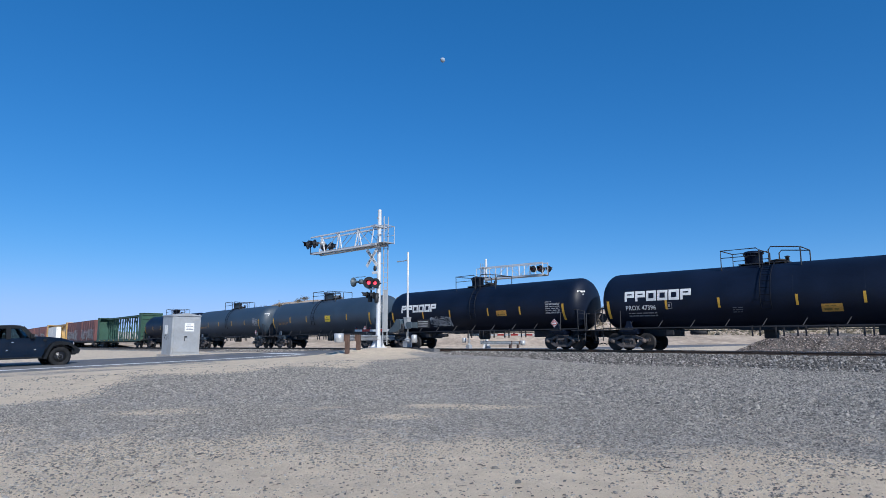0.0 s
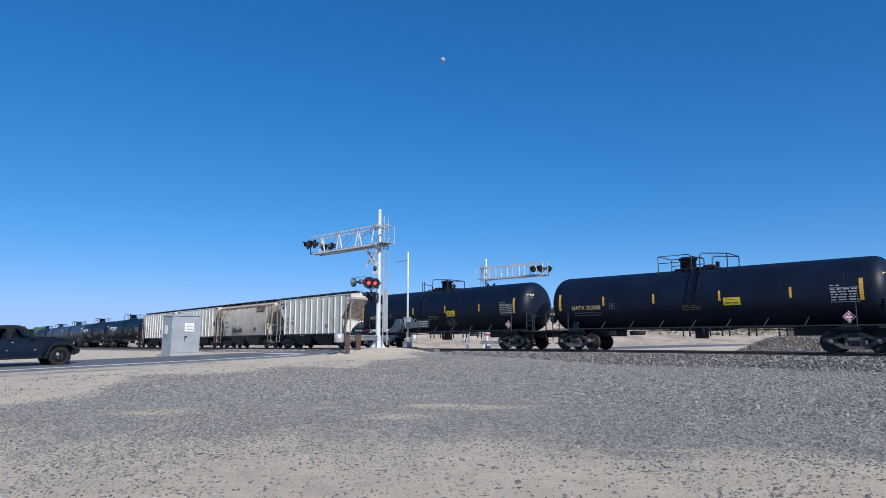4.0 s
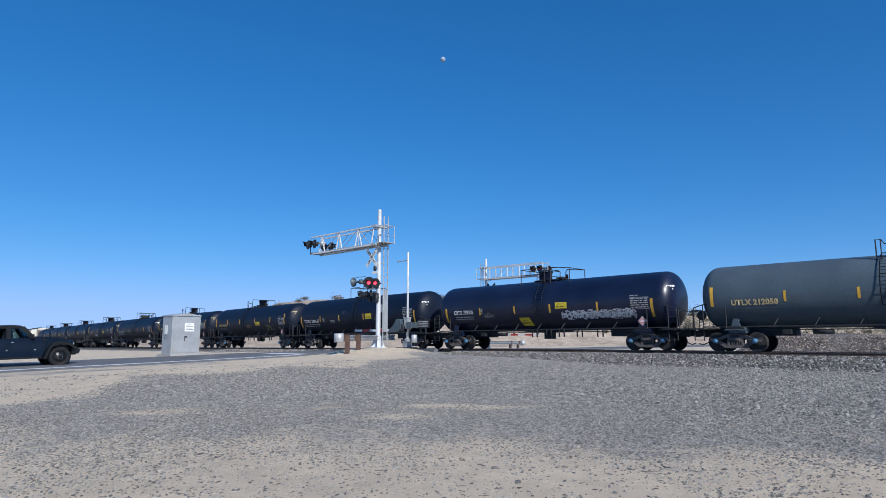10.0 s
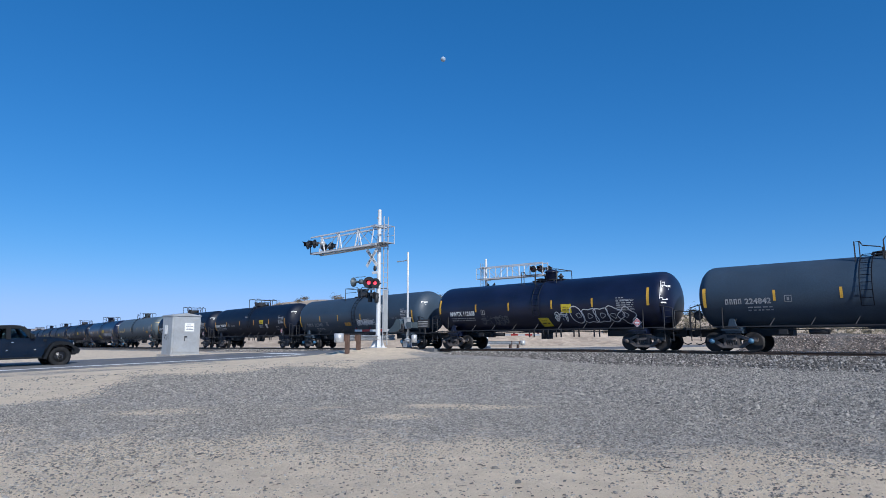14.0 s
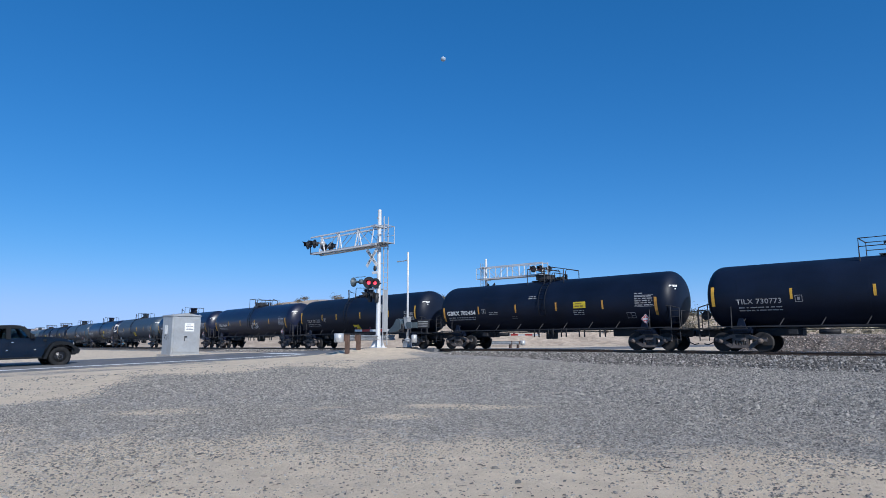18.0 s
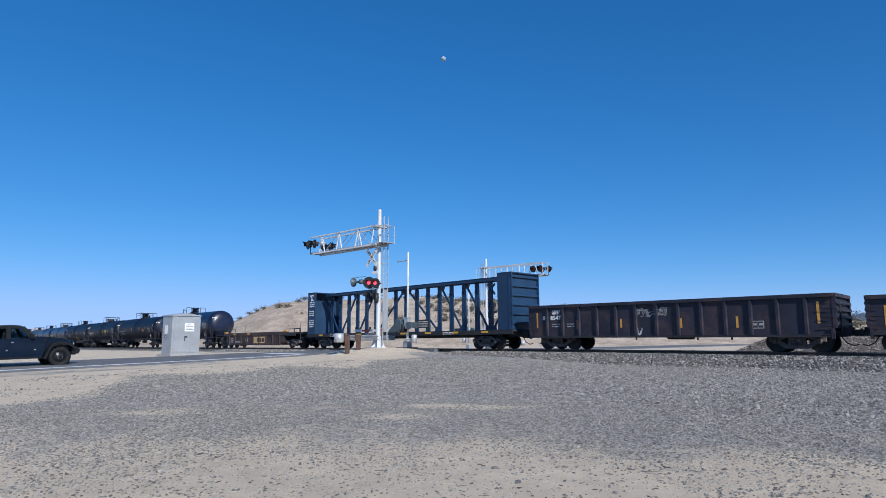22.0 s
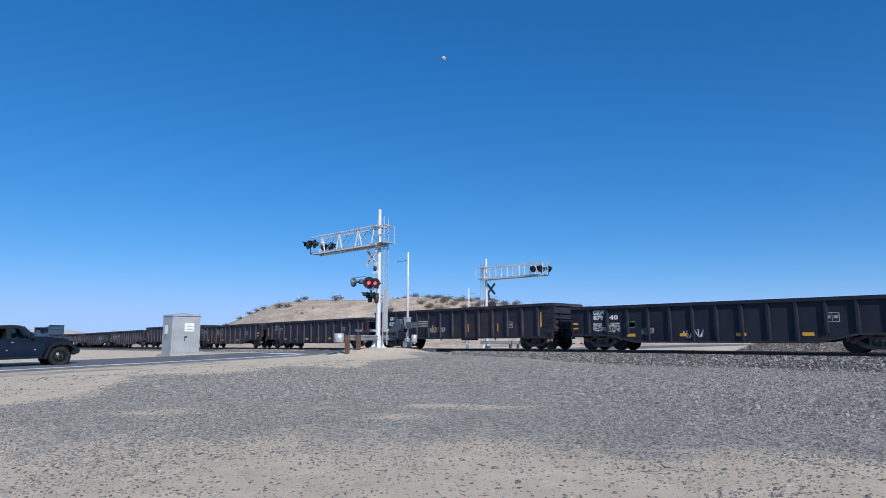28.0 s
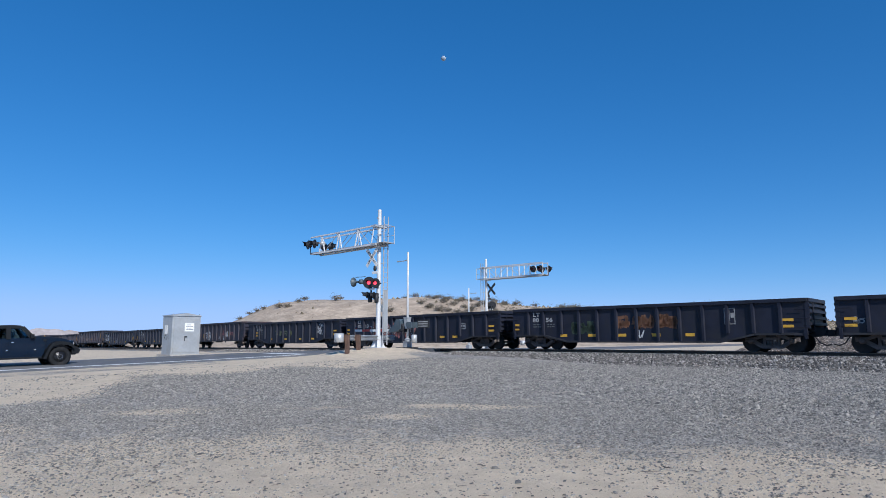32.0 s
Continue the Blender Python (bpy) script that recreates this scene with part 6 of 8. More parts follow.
# long flat cars with a centre beam ------------------------------------
def centre_beam_car(material, label, L=24.2, text="", load=None):
    car = thing("centre_beam_flat_car", label, "flat car", group="flat cars of the train")
    h = (L - 1.3) / 2
    key = "/" + material.name
    dm = M_DARKSTEEL if text else material
    part("deck", shared("deck" + key, lambda bm: (box(bm, -h, h, -1.42, 1.42, 1.08, 1.2), box(bm, -h, h, -1.46, -1.36, 0.92, 1.2),
                                                 box(bm, -h - 0.35, h + 0.35, -0.35, 0.35, 0.74, 1.1)), dm, 0.015), dm, car)

    for s in (1, -1):
        m = pose(s * (h - 0.2), 0, 0, 0, 0, 0 if s > 0 else 180)
        bk = part("bulkhead", shared("bulkhead" + key, lambda bm: box(bm, -0.07, 0.07, -1.42, 1.42, 1.2, 4.72), material, 0.015), material, car)
        bk.matrix_basis = m
        for y in (-1.40, 1.32):
            part("bulkhead_side", shared(f"bulkhead_side{key}{y}", lambda bm: box(bm, -0.95, -0.05, y, y + 0.08, 1.2, 4.72), material, 0.015), material, bk)
            part("corner_post", shared(f"corner_post{key}{y}", lambda bm: box(bm, 0.05, 0.22, y, y + 0.08, 1.2, 4.7), material, 0.01), material, bk)
        for k in range(6):
            part("bulkhead_rib", shared(f"bulkhead_rib{key}", lambda bm: box(bm, 0.05, 0.2, -1.4, 1.4, -0.06, 0.06), material, 0.01), material, bk).matrix_basis = pose(0, 0, 1.6 + k * 0.58)
        part("bulkhead_cap", shared(f"bulkhead_cap{key}", lambda bm: box(bm, -0.95, 0.2, -1.42, 1.42, 4.70, 4.77), material, 0.01), material, bk)
    e = h - 1.2
    part("top_chord", shared("top_chord" + key, lambda bm: (box(bm, -e, e, -0.42, 0.42, 4.58, 4.66), box(bm, -e, e, -0.42, -0.36, 4.42, 4.66), box(bm, -e, e, 0.36, 0.42, 4.42, 4.66)), material), material, car)

    def post(bm):
        # two flanges with a slit between them, bridged by short plates
        for s in (-1, 1):
            prism(bm, [(s * 0.025, 1.2), (s * 0.20, 1.2), (s * 0.165, 4.45), (s * 0.025, 4.45)], -0.05, 0.05)
        for z in np.arange(1.25, 4.4, 0.52):
            box(bm, -0.03, 0.03, -0.045, 0.045, z, z + 0.26)
        for z in (2.1, 2.75, 3.6):
            box(bm, -0.16, -0.06, -0.09, -0.05, z, z + 0.3)
    pm = shared("beam_post" + key, post, material)
    n = 17
    for k in range(n):
        part("beam_post", pm, material, car).matrix_basis = pose(-e + 0.5 + k * (2 * e - 1.0) / (n - 1), 0, 0)
    q = (2 * e - 1.0) / (n - 1)
    at = lambda i: -e + 0.5 + i * q
    for i, j, up in ((-0.9, 0.85, False), (1.15, 2.85, True), (3.15, 4.85, True), (5.15, 7.8, True), (8.2, 10.85, False), (11.15, 12.85, False), (13.15, 14.85, False), (15.15, 16.9, True)):
        za, zb = (1.25, 4.35) if up else (4.35, 1.25)
        part("brace", shared(f"brace{key}{i}", lambda bm: beam(bm, (at(i), 0, za), (at(j), 0, zb), 0.08, 0.13), material), material, car)
        lo, hi = (at(i), at(j)) if up else (at(j), at(i))
        s = 1 if up else -1
        part("gusset", shared(f"gusset{key}{i}a", lambda bm: prism(bm, [(lo - s * 0.1, 1.2), (lo + s * 0.28, 1.2), (lo + s * 0.2, 1.55), (lo - s * 0.1, 1.5)], -0.06, 0.06), material), material, car)
        part("gusset", shared(f"gusset{key}{i}b", lambda bm: prism(bm, [(hi + s * 0.1, 4.45), (hi - s * 0.35, 4.45), (hi - s * 0.2, 4.05), (hi + s * 0.1, 4.1)], -0.06, 0.06), material), material, car)
    for k in range(8):
        u = -h + 2.2 + k * (2 * h - 4.4) / 7
        paint("reflective_strip", rect(u - 0.3, u + 0.3, 1.02, 1.14), 1.46, M_YELLOW, car, "yellow reflective strip", 0.012)
    if text:
        letters(text.split()[0], 0.24, -h + 3.5, 0.95, 1.46, M_WHITE, car, space=1.15)
        letters(text.split()[1], 0.24, -h + 5.0, 0.95, 1.46, M_WHITE, car, space=1.15)
        rng = random.Random(4)
        paint("small_lettering", bars(-h + 8.3, 1.12, 2, 1.2, rng, 0.05, 0.1) + bars(h - 6, 1.12, 2, 1.0, rng, 0.05, 0.1), 1.46, M_WHITE, car, "small white lettering")
        paint("small_lettering", bars(-h + 0.25, 4.55, 1, 0.7, rng, 0.1) + bars(-h + 0.22, 3.95, 3, 0.8, rng, 0.1, 0.17) + bars(-h + 0.22, 3.2, 3, 0.75, rng, 0.1, 0.17)
              + bars(-h + 0.22, 2.4, 4, 0.75, rng, 0.1, 0.17), 1.40, M_WHITE, car, "white lettering on the bulkhead", 0.015)
        paint("mark", [[(-h + 0.45, 4.02), (-h + 0.62, 4.02), (-h + 0.7, 4.2), (-h + 0.6, 4.45), (-h + 0.42, 4.45), (-h + 0.52, 4.25)], [(-h + 0.55, 4.1), (-h + 0.85, 4.02), (-h + 0.9, 4.1), (-h + 0.65, 4.22)]], 1.40, M_WHITE, car, "white mark", 0.015)
    if load:
        part("lumber_load", shared("lumber_load" + key, lambda bm: [box(bm, -e + 0.4 + k * 5.0, -e + 5.2 + k * 5.0, -1.35, -0.5, 1.25, z) for k, z in ((0, 4.2), (1, 4.2))], load, 0.05), load, car,
             "white-wrapped lumber packs")
    tx = L / 2 - 3.1
    add_truck(car, -tx)
    add_truck(car, tx)
    add_couplers(car, L)
    return car


def well_car(L=18.9):
    car = thing("well_car", "empty rust-brown container well car with ribbed sides", "flat car")
    h = (L - 1.3) / 2
    for s in (-1, 1):
        part("side_wall", shared(f"side_wall/well{s}", lambda bm: prism(bm, [(-5.4, 0.3), (5.4, 0.3), (5.9, 0.6), (5.9, 1.25), (-5.9, 1.25), (-5.9, 0.6)], *sorted((s * 1.36, s * 1.44))), M_RUSTPAINT, 0.015), M_RUSTPAINT, car)
        part("top_rail", shared(f"top_rail/well{s}", lambda bm: box(bm, -6.6, 6.6, *sorted((s * 1.3, s * 1.5)), 1.2, 1.5), M_RUSTPAINT, 0.015), M_RUSTPAINT, car)
        part("bottom_rail", shared(f"bottom_rail/well{s}", lambda bm: box(bm, -5.5, 5.5, *sorted((s * 1.32, s * 1.5)), 0.26, 0.38), M_RUSTPAINT, 0.015), M_RUSTPAINT, car)
    rb = shared("side_rib/well", lambda bm: box(bm, -0.07, 0.07, -1.52, -1.42, 0.36, 1.22), M_RUSTPAINT, 0.01)
    for k in range(9):
        part("side_rib", rb, M_RUSTPAINT, car).matrix_basis = pose(-5.3 + k * 10.6 / 8, 0, 0)
    part("well_floor", shared("well_floor", lambda bm: [box(bm, -5.4 + k * 2.1, -5.1 + k * 2.1, -1.36, 1.36, 0.36, 0.44) for k in range(6)], M_RUST), M_RUST, car)
    for s in (-1, 1):
        d = part("end_platform", shared("end_platform", lambda bm: (box(bm, 5.9, h, -1.4, 1.4, 1.28, 1.38), box(bm, 5.9, h + 0.3, -0.4, 0.4, 0.75, 1.28), box(bm, 5.7, 6.1, -1.4, 1.4, 0.7, 1.4),
                                                                  box(bm, 5.9, 8.0, -1.45, -1.38, 1.1, 1.4)), M_DARKSTEEL, 0.015), M_DARKSTEEL, car)
        d.matrix_basis = pose(0, 0, 0, 0, 0, 0 if s > 0 else 180)
        for k, (pts, rad) in enumerate((([(6.2, -1.35, 1.38), (6.2, -1.35, 1.72), (h, -1.35, 1.72), (h, -1.35, 0.6)], 0.025), ([(h, -1.35, 1.38), (h, -1.35, 2.3)], 0.025),
                                        ([(h - 1.3, 1.3, 1.38), (h - 1.3, 1.3, 2.3)], 0.025), ([(6.9, -0.9, 1.38), (6.9, -0.9, 1.75), (7.9, -0.9, 1.75), (7.9, -0.9, 1.38)], 0.05))):
            rl = part("handrail", shared(f"handrail/well{k}", lambda bm: pipe(bm, pts, rad), M_DARKSTEEL), M_DARKSTEEL, car)
            rl.matrix_basis = pose(0, 0, 0) if s > 0 else Matrix.Diagonal((-1, 1, 1, 1))
    part("brake_wheel", shared("brake_wheel/well", lambda bm: (lathe(bm, [(-0.03, 0.26), (0, 0.32), (0.03, 0.26), (0.0, 0.2), (0.0, 0.05)], 16, "y"), rod(bm, (0, 0, -0.55), (0, 0, 0), 0.04)), M_DARKSTEEL),
         M_DARKSTEEL, car).matrix_basis = pose(-7.4, -0.8, 1.95)
    for x in (-6.3, 6.3):
        part("corner_bracket", shared("corner_bracket", lambda bm: box(bm, -0.25, 0.25, -1.5, -1.3, 1.5, 1.6), M_ORANGE), M_ORANGE, car, "yellow painted corner bracket").matrix_basis = pose(x, 0, 0)
    paint("logo_panel", rect(0.1, 2.5, 0.45, 1.08), 1.44, M_LOGOYEL, car, "pale yellow panel with a dark company mark", 0.012)
    paint("mark", rect(0.85, 1.2, 0.58, 0.95) + rect(1.3, 1.65, 0.58, 0.95) + rect(1.75, 2.25, 0.58, 0.95), 1.44, M_RUSTPAINT, car, "", 0.018)
    rng = random.Random(9)
    letters("DTTX", 0.2, -5.1, 0.5, 1.44, M_DIMWHITE, car, to=-4.45)
    paint("small_lettering", bars(-3.95, 0.7, 1, 1.5, rng, 0.18) + bars(-5.0, 0.98, 2, 0.7, rng, 0.1, 0.15), 1.44, M_DIMWHITE, car, "worn white lettering", 0.016)
    paint("stencil", ribbon([(-1.4 + 0.22 * math.cos(a), 0.76 + 0.2 * math.sin(a)) for a in np.linspace(0, 6.3, 14)], 0.09), 1.44, M_DIMWHITE, car, "white ring mark", 0.016)
    paint("reflective_strip", rect(-4.3, -3.8, 1.3, 1.44) + rect(-1.2, -0.7, 1.3, 1.44), 1.5, M_YELLOW, car, "yellow reflective strip", 0.012)
    add_truck(car, -(L / 2 - 2.2))
    add_truck(car, L / 2 - 2.2)
    add_couplers(car, L)
    return car


def box_car(material, label, L=17.5, seed=0, pale_end=False):
    car = thing("boxcar", label, "boxcar", group="boxcars of the train")
    h = (L - 1.0) / 2
    part("body", shared(f"body/box{material.name}{L}", lambda bm: box(bm, -h, h, -1.48, 1.48, 1.1, 4.55), material, 0.03), material, car)
    part("roof", shared(f"roof/box{L}", lambda bm: prism(bm, [(-1.5, 4.55), (1.5, 4.55), (0, 4.75)], -h, h, "yz"), M_GALV if pale_end else material), material, car)
    rb = shared("side_post/box" + material.name, lambda bm: box(bm, -0.06, 0.06, -1.54, -1.47, 1.15, 4.45), material)
    for k in range(13):
        u = -h + 0.5 + k * (2 * h - 1.0) / 12
        if abs(u) > 1.6:
            part("side_post", rb, material, car).matrix_basis = pose(u, 0, 0)
    part("door", shared("door/box" + material.name, lambda bm: (box(bm, -1.5, 1.5, -1.58, -1.5, 1.2, 4.3), [box(bm, -1.45, 1.45, -1.6, -1.58, z, z + 0.06) for z in (1.6, 2.4, 3.2, 4.0)]), material), material, car, "sliding side door")
    part("side_sill", shared(f"side_sill/box{L}", lambda bm: (box(bm, -h, h, -1.5, -1.4, 0.9, 1.15), box(bm, -h - 0.3, h + 0.3, -0.3, 0.3, 0.75, 1.1)), M_DARKSTEEL), M_DARKSTEEL, car)
    paint("graffiti", scrawl(-h + 0.6, h - 0.6, 1.25, 3.1, seed, 0.24, 3), 1.5, M_DIMWHITE, car, "pale spray-painted scrawl", 0.05)
    add_truck(car, -(L / 2 - 2.2))
    add_truck(car, L / 2 - 2.2)
    add_couplers(car, L)
    return car


TRAIN = []


def hang(car, front, rear):
    """front, rear: the couplers' places along the track at the clip's start."""
    TRAIN.append((car, (front + rear) / 2 * SCALE))


W_, K_, P_, Y_ = M_SPRAY_W, M_SPRAY_K, M_SPRAY_P, M_SPRAY_Y
BLK = "black tank car with yellow strips and top platform"


def yel(u, z=2.36, w=0.78, h=0.36, m=None, tilt=0.0):
    return (u, z, w, h, m or M_PANEL, tilt)


GW, DW = M_GREYTEXT, M_DIMWHITE


def natx(number, seed, **k):
    """The look shared by the cars of one fleet: gold name, yellow panel right of the middle."""
    base = dict(text=(-6.66, -4.86, 2.21, 0.235), text_mat=M_GOLD, strips=(-4.65, -1.8, 1.5, 4.58), strip_z=2.65, ends=(-7.42, 7.25, 2.66), panels=[yel(2.05)],
                stencils=[(-0.35, 2.25, 3, 0.95, M_DULLGOLD)])
    base.update(k)
    return tank_car("NATX " + number, M_BLACK, "black tank car with gold lettering and yellow strips", seed=seed, **base)


def gbrx(number, seed, **k):
    base = dict(text=(-7.4, -4.93, 2.19, 0.255), strips=(-4.6, -1.57, 1.5, 4.35), strip_z=2.46, ends=(-7.6, 7.38, 2.27), panels=[yel(2.9, 2.48, 0.75, 0.38)], top="box", ladder=0.3, stripe_mat=M_ORANGE,
                stencils=[(2.45, 2.2, 3, 0.7, DW), (-3.7, 2.3, 2, 0.7, DW), (-1.95, 2.0, 2, 0.4, GW), (-0.6, 3.15, 2, 0.6, DW)], frame_mark=(5.68, 1.69), bold=0.05, under=(2, 0.06))
    base.update(k)
    return tank_car("GBRX " + number, M_BLACK, "clean black tank car with bold white lettering", seed=seed, **base)


def build_train():
    hang(box_car(M_BOXRED, "red-brown boxcar with pale graffiti", 17.6, 1), 191.5, 174.2)
    hang(box_car(M_BOXRED, "red-brown boxcar with pale graffiti", 17.6, 2), 174.0, 156.6)
    hang(centre_beam_car(M_YELLOWBEAM, "yellow centre-beam flat car part loaded with lumber", 24.0, "", M_BUILD), 156.5, 133.0)
    hang(box_car(M_BOXRED, "red-brown boxcar with pale graffiti along its foot", 22.8, 3, True), 133.0, 110.6)
    hang(centre_beam_car(M_GREENBEAM, "empty green centre-beam flat car with bulkheads", 24.2), 110.5, 86.9)
    hang(tank_car("", M_BLACK, BLK, seed=1), 86.9, 69.5)
    hang(tank_car("", M_FADED, "faded dark grey tank car with yellow strips", seed=2, stencils=[(-6.6, 2.3, 2, 1.7, M_ORANGE)]), 69.5, 52.0)
    hang(tank_car("", M_FADED, "faded grey tank car with a yellow label panel", seed=3, stencils=[(-6.6, 2.3, 2, 1.7, M_ORANGE)], panels=[yel(1.6, 2.45, 0.8, 0.5)], table=None, ladder=-0.6), 52.0, 34.6)
    pc = "black tank car with a wide white company mark"
    procor = dict(mark=(-6.64, -3.04, 2.55, 3.08), strips=(-4.4, -1.8, 1.56, 4.1), strip_z=2.33, ends=(-7.62, 7.2, 2.15), top_x=-0.05)
    hang(tank_car("", M_BLACK, pc, seed=4, panels=[yel(2.64, 2.22, 0.8, 0.34, M_ORANGE)], tags=[(-3.8, -1.8, 1.48, 2.2, W_), (-3.7, -1.9, 1.55, 2.1, DW)], table=(5.97, 2.08, 0.58), placard=(6.5, 1.52), **procor), 34.6, 17.35)
    hang(tank_car("PROX 47396", M_BLACK, pc, seed=5, text=(-6.62, -4.96, 2.1, 0.24), panels=[yel(2.86, 1.93, 0.8, 0.34, M_ORANGE)], stencils=[(-1.2, 2.08, 3, 0.45, GW), (-6.5, 1.8, 1, 1.5, GW)], **procor), 17.35, 0.35)
    hp = "pale grey ribbed covered hopper car with graffiti along its foot"
    hang(hopper_car(("GCCX", "55006"), M_HOPGREY, tags=[(-2.42, -1.77, 1.65, 2.24, GW), (-1.55, -0.85, 1.55, 2.13, GW), (-0.5, -0.1, 1.6, 2.0, GW), (0.25, 0.85, 1.6, 2.1, GW), (1.17, 1.89, 1.68, 2.23, K_)], seed=1, label=hp), 0.35, -12.2)
    hang(hopper_car(("GCCX", "55017"), M_HOPGREY, tags=[(-1.4, -0.3, 1.5, 2.2, GW), (0.5, 1.4, 1.5, 2.2, GW)], seed=2, label=hp), -12.55, -24.15)
    hang(hopper_car(("", "11568"), M_HOPCREAM, curved=True, tags=[(-2.56, -0.28, 1.42, 2.2, K_), (-2.4, -0.5, 1.5, 2.0, K_)], seed=3, label="cream covered hopper car streaked with rust"), -23.8, -36.4)
    hang(hopper_car(("GCCX", "55008"), M_HOPGREY, tags=[(-5.25, -4.2, 3.85, 4.15, K_), (-5.0, -4.3, 3.55, 3.8, K_)], seed=4, label=hp), -36.4, -48.7)
    hang(natx("302924", 10, text=(-6.84, -5.06, 2.2, 0.235), strips=(-4.79, -1.89, 1.31, 4.4), ends=(-7.67, 7.25, 2.66), panels=[yel(1.83, 2.35, 0.78, 0.38)], top="hoop", ladder=-1.05,
              tags=[(-2.8, -1.56, 1.6, 2.15, W_), (1.28, 2.15, 1.45, 2.1, GW), (-6.51, -5.95, 1.5, 1.73, DW), (-4.1, -3.7, 1.7, 2.2, GW)]), -48.7, -66.1)
    hang(natx("302888", 11), -66.1, -83.5)
    hang(natx("302808", 12, top_x=0.4), -83.5, -100.5)
    hang(natx("302777", 13, text=(-6.56, -4.77, 2.23, 0.25), panels=[yel(2.04, 2.39)], tags=[(-3.31, -1.92, 1.7, 2.25, W_), (-4.2, -3.8, 2.0, 2.4, GW)], top_x=0.4), -100.5, -117.8)
    hang(tank_car("ARX 700194", M_BLACK, BLK, seed=14, text=(-7.12, -4.78, 2.17, 0.25), text_mat=DW, strips=(-4.5, -1.7, 1.57, 4.36), strip_z=2.47, ends=(-7.66, 7.47, 2.27), top="box",
                  stencils=[(-2.9, 2.45, 3, 0.75, DW), (-0.8, 3.1, 2, 0.55, DW), (2.9, 2.5, 3, 0.6, GW)], bold=0.06, under=(2, 0.065)), -117.8, -135.3)
    hang(natx("303359", 15, panels=[yel(2.17, 2.41, 0.8, 0.36)], tags=[(-0.65, 0.35, 1.58, 1.97, W_), (-3.2, -1.2, 1.7, 2.1, GW), (3.3, 4.9, 1.6, 2.2, Y_), (2.4, 3.2, 1.5, 2.0, GW)], top="hoop", top_x=0.1, ladder=-1.0), -135.3, -152.6)
    hang(natx("303433", 16, panels=[yel(2.04, 2.35, 0.83, 0.34)], tags=[(3.72, 5.16, 1.62, 2.2, Y_), (-4.7, -4.3, 1.5, 1.8, GW), (6.0, 6.4, 1.7, 2.0, GW)], blue_caps=True, top="hoop", top_x=0.1, ladder=-1.0), -152.6, -169.9)
    hang(tank_car("TCBX 306635", M_BLACK, BLK, seed=17, text=(-7.1, -4.77, 2.17, 0.25), strips=(-4.58, -1.81, 1.5, 4.33), strip_z=2.44, ends=(-7.58, 7.5, 2.25), panels=[yel(2.14, 2.47, 0.77, 0.4)],
                  table=(6.25, 2.23, 0.62), placard=(6.88, 1.5), stencils=[(-3.1, 2.3, 3, 0.7, DW), (2.85, 2.4, 3, 0.7, GW), (-1.4, 2.95, 2, 0.4, GW)], top="box", under=(2, 0.06)), -169.9, -187.4)
    hang(tank_car("CBTX 738306", M_BLUEBLACK, "glossy blue-black tank car covered in white graffiti", seed=18, text=(-6.57, -4.89, 2.23, 0.26), strips=(-4.32, -1.55, 1.04, 4.15), strip_z=2.38, ends=(-7.26, 7.3, 2.2),
                  panels=[yel(1.82, 2.53, 0.78, 0.36), yel(-0.86, 1.66, 0.78, 0.5, None, -0.25)], tags=[(1.78, 6.38, 1.67, 2.25, W_), (1.9, 6.2, 1.75, 2.2, W_), (-4.0, -3.2, 1.9, 2.3, GW)], blue_caps=True, top_x=0.3, under=(2, 0.06)), -187.4, -204.8)
    hang(tank_car("UTLX 212050", M_GREYTANK, "weathered grey tank car with orange lettering", seed=19, text_mat=M_GOLD, text=(-6.68, -4.64, 2.17, 0.25), bold=0.06, strips=(-4.35, -1.54, 1.43, 4.2), strip_z=2.51, ends=(-7.56, 7.38, 2.6),
                  panels=[yel(5.45, 2.08, 0.78, 0.33, M_ORANGE)], top="hoop", top_x=0.7, ladder=-0.55, blue_caps=True, placard=(6.66, 1.53)), -204.8, -222.1)
    hang(gbrx("707141", 20, text=(-7.42, -4.93, 2.19, 0.255), panels=[yel(3.48, 2.43, 0.8, 0.38)], strips=(-4.49, -1.39, 1.86, 4.7), stencils=[(1.6, 2.2, 4, 0.75, DW), (3.1, 2.15, 4, 0.8, GW), (-2.9, 2.65, 2, 0.5, DW), (-2.9, 2.45, 5, 0.9, DW), (-4.0, 2.2, 2, 0.7, DW)]), -222.1, -239.3)
    hang(gbrx("703818", 21, text=(-7.56, -5.0, 2.18, 0.26), strips=(-4.77, -1.74, 1.31, 4.36), tags=[(3.72, 4.06, 1.83, 2.32, W_), (3.72, 4.06, 1.9, 2.3, W_)], table=(6.18, 2.25, 0.6), placard=(6.72, 1.57)), -239.3, -256.7)
    hang(tank_car("227045", M_FADED, blocks=(-6.62, -5.65), text=(-5.5, -4.25, 1.84, 0.255), look_word="faded dark grey tank car with white graffiti", seed=22, text_mat=DW, strips=(-4.51, -1.89, 1.21, 4.27), strip_z=2.45, ends=(-7.62, 7.38, 2.3),
                  panels=[yel(-0.62, 1.92, 0.82, 0.27, M_ORANGE)], tags=[(0.66, 2.96, 1.74, 2.28, W_), (0.8, 2.7, 1.8, 2.2, W_)], blue_caps=True, ladder=0.4, table=(6.1, 2.15, 0.6), placard=(5.89, 1.62), stencils=[(5.1, 2.25, 1, 0.6, DW), (3.0, 1.95, 1, 1.3, GW), (-2.1, 1.9, 2, 0.4, GW)]), -256.7, -274.0)
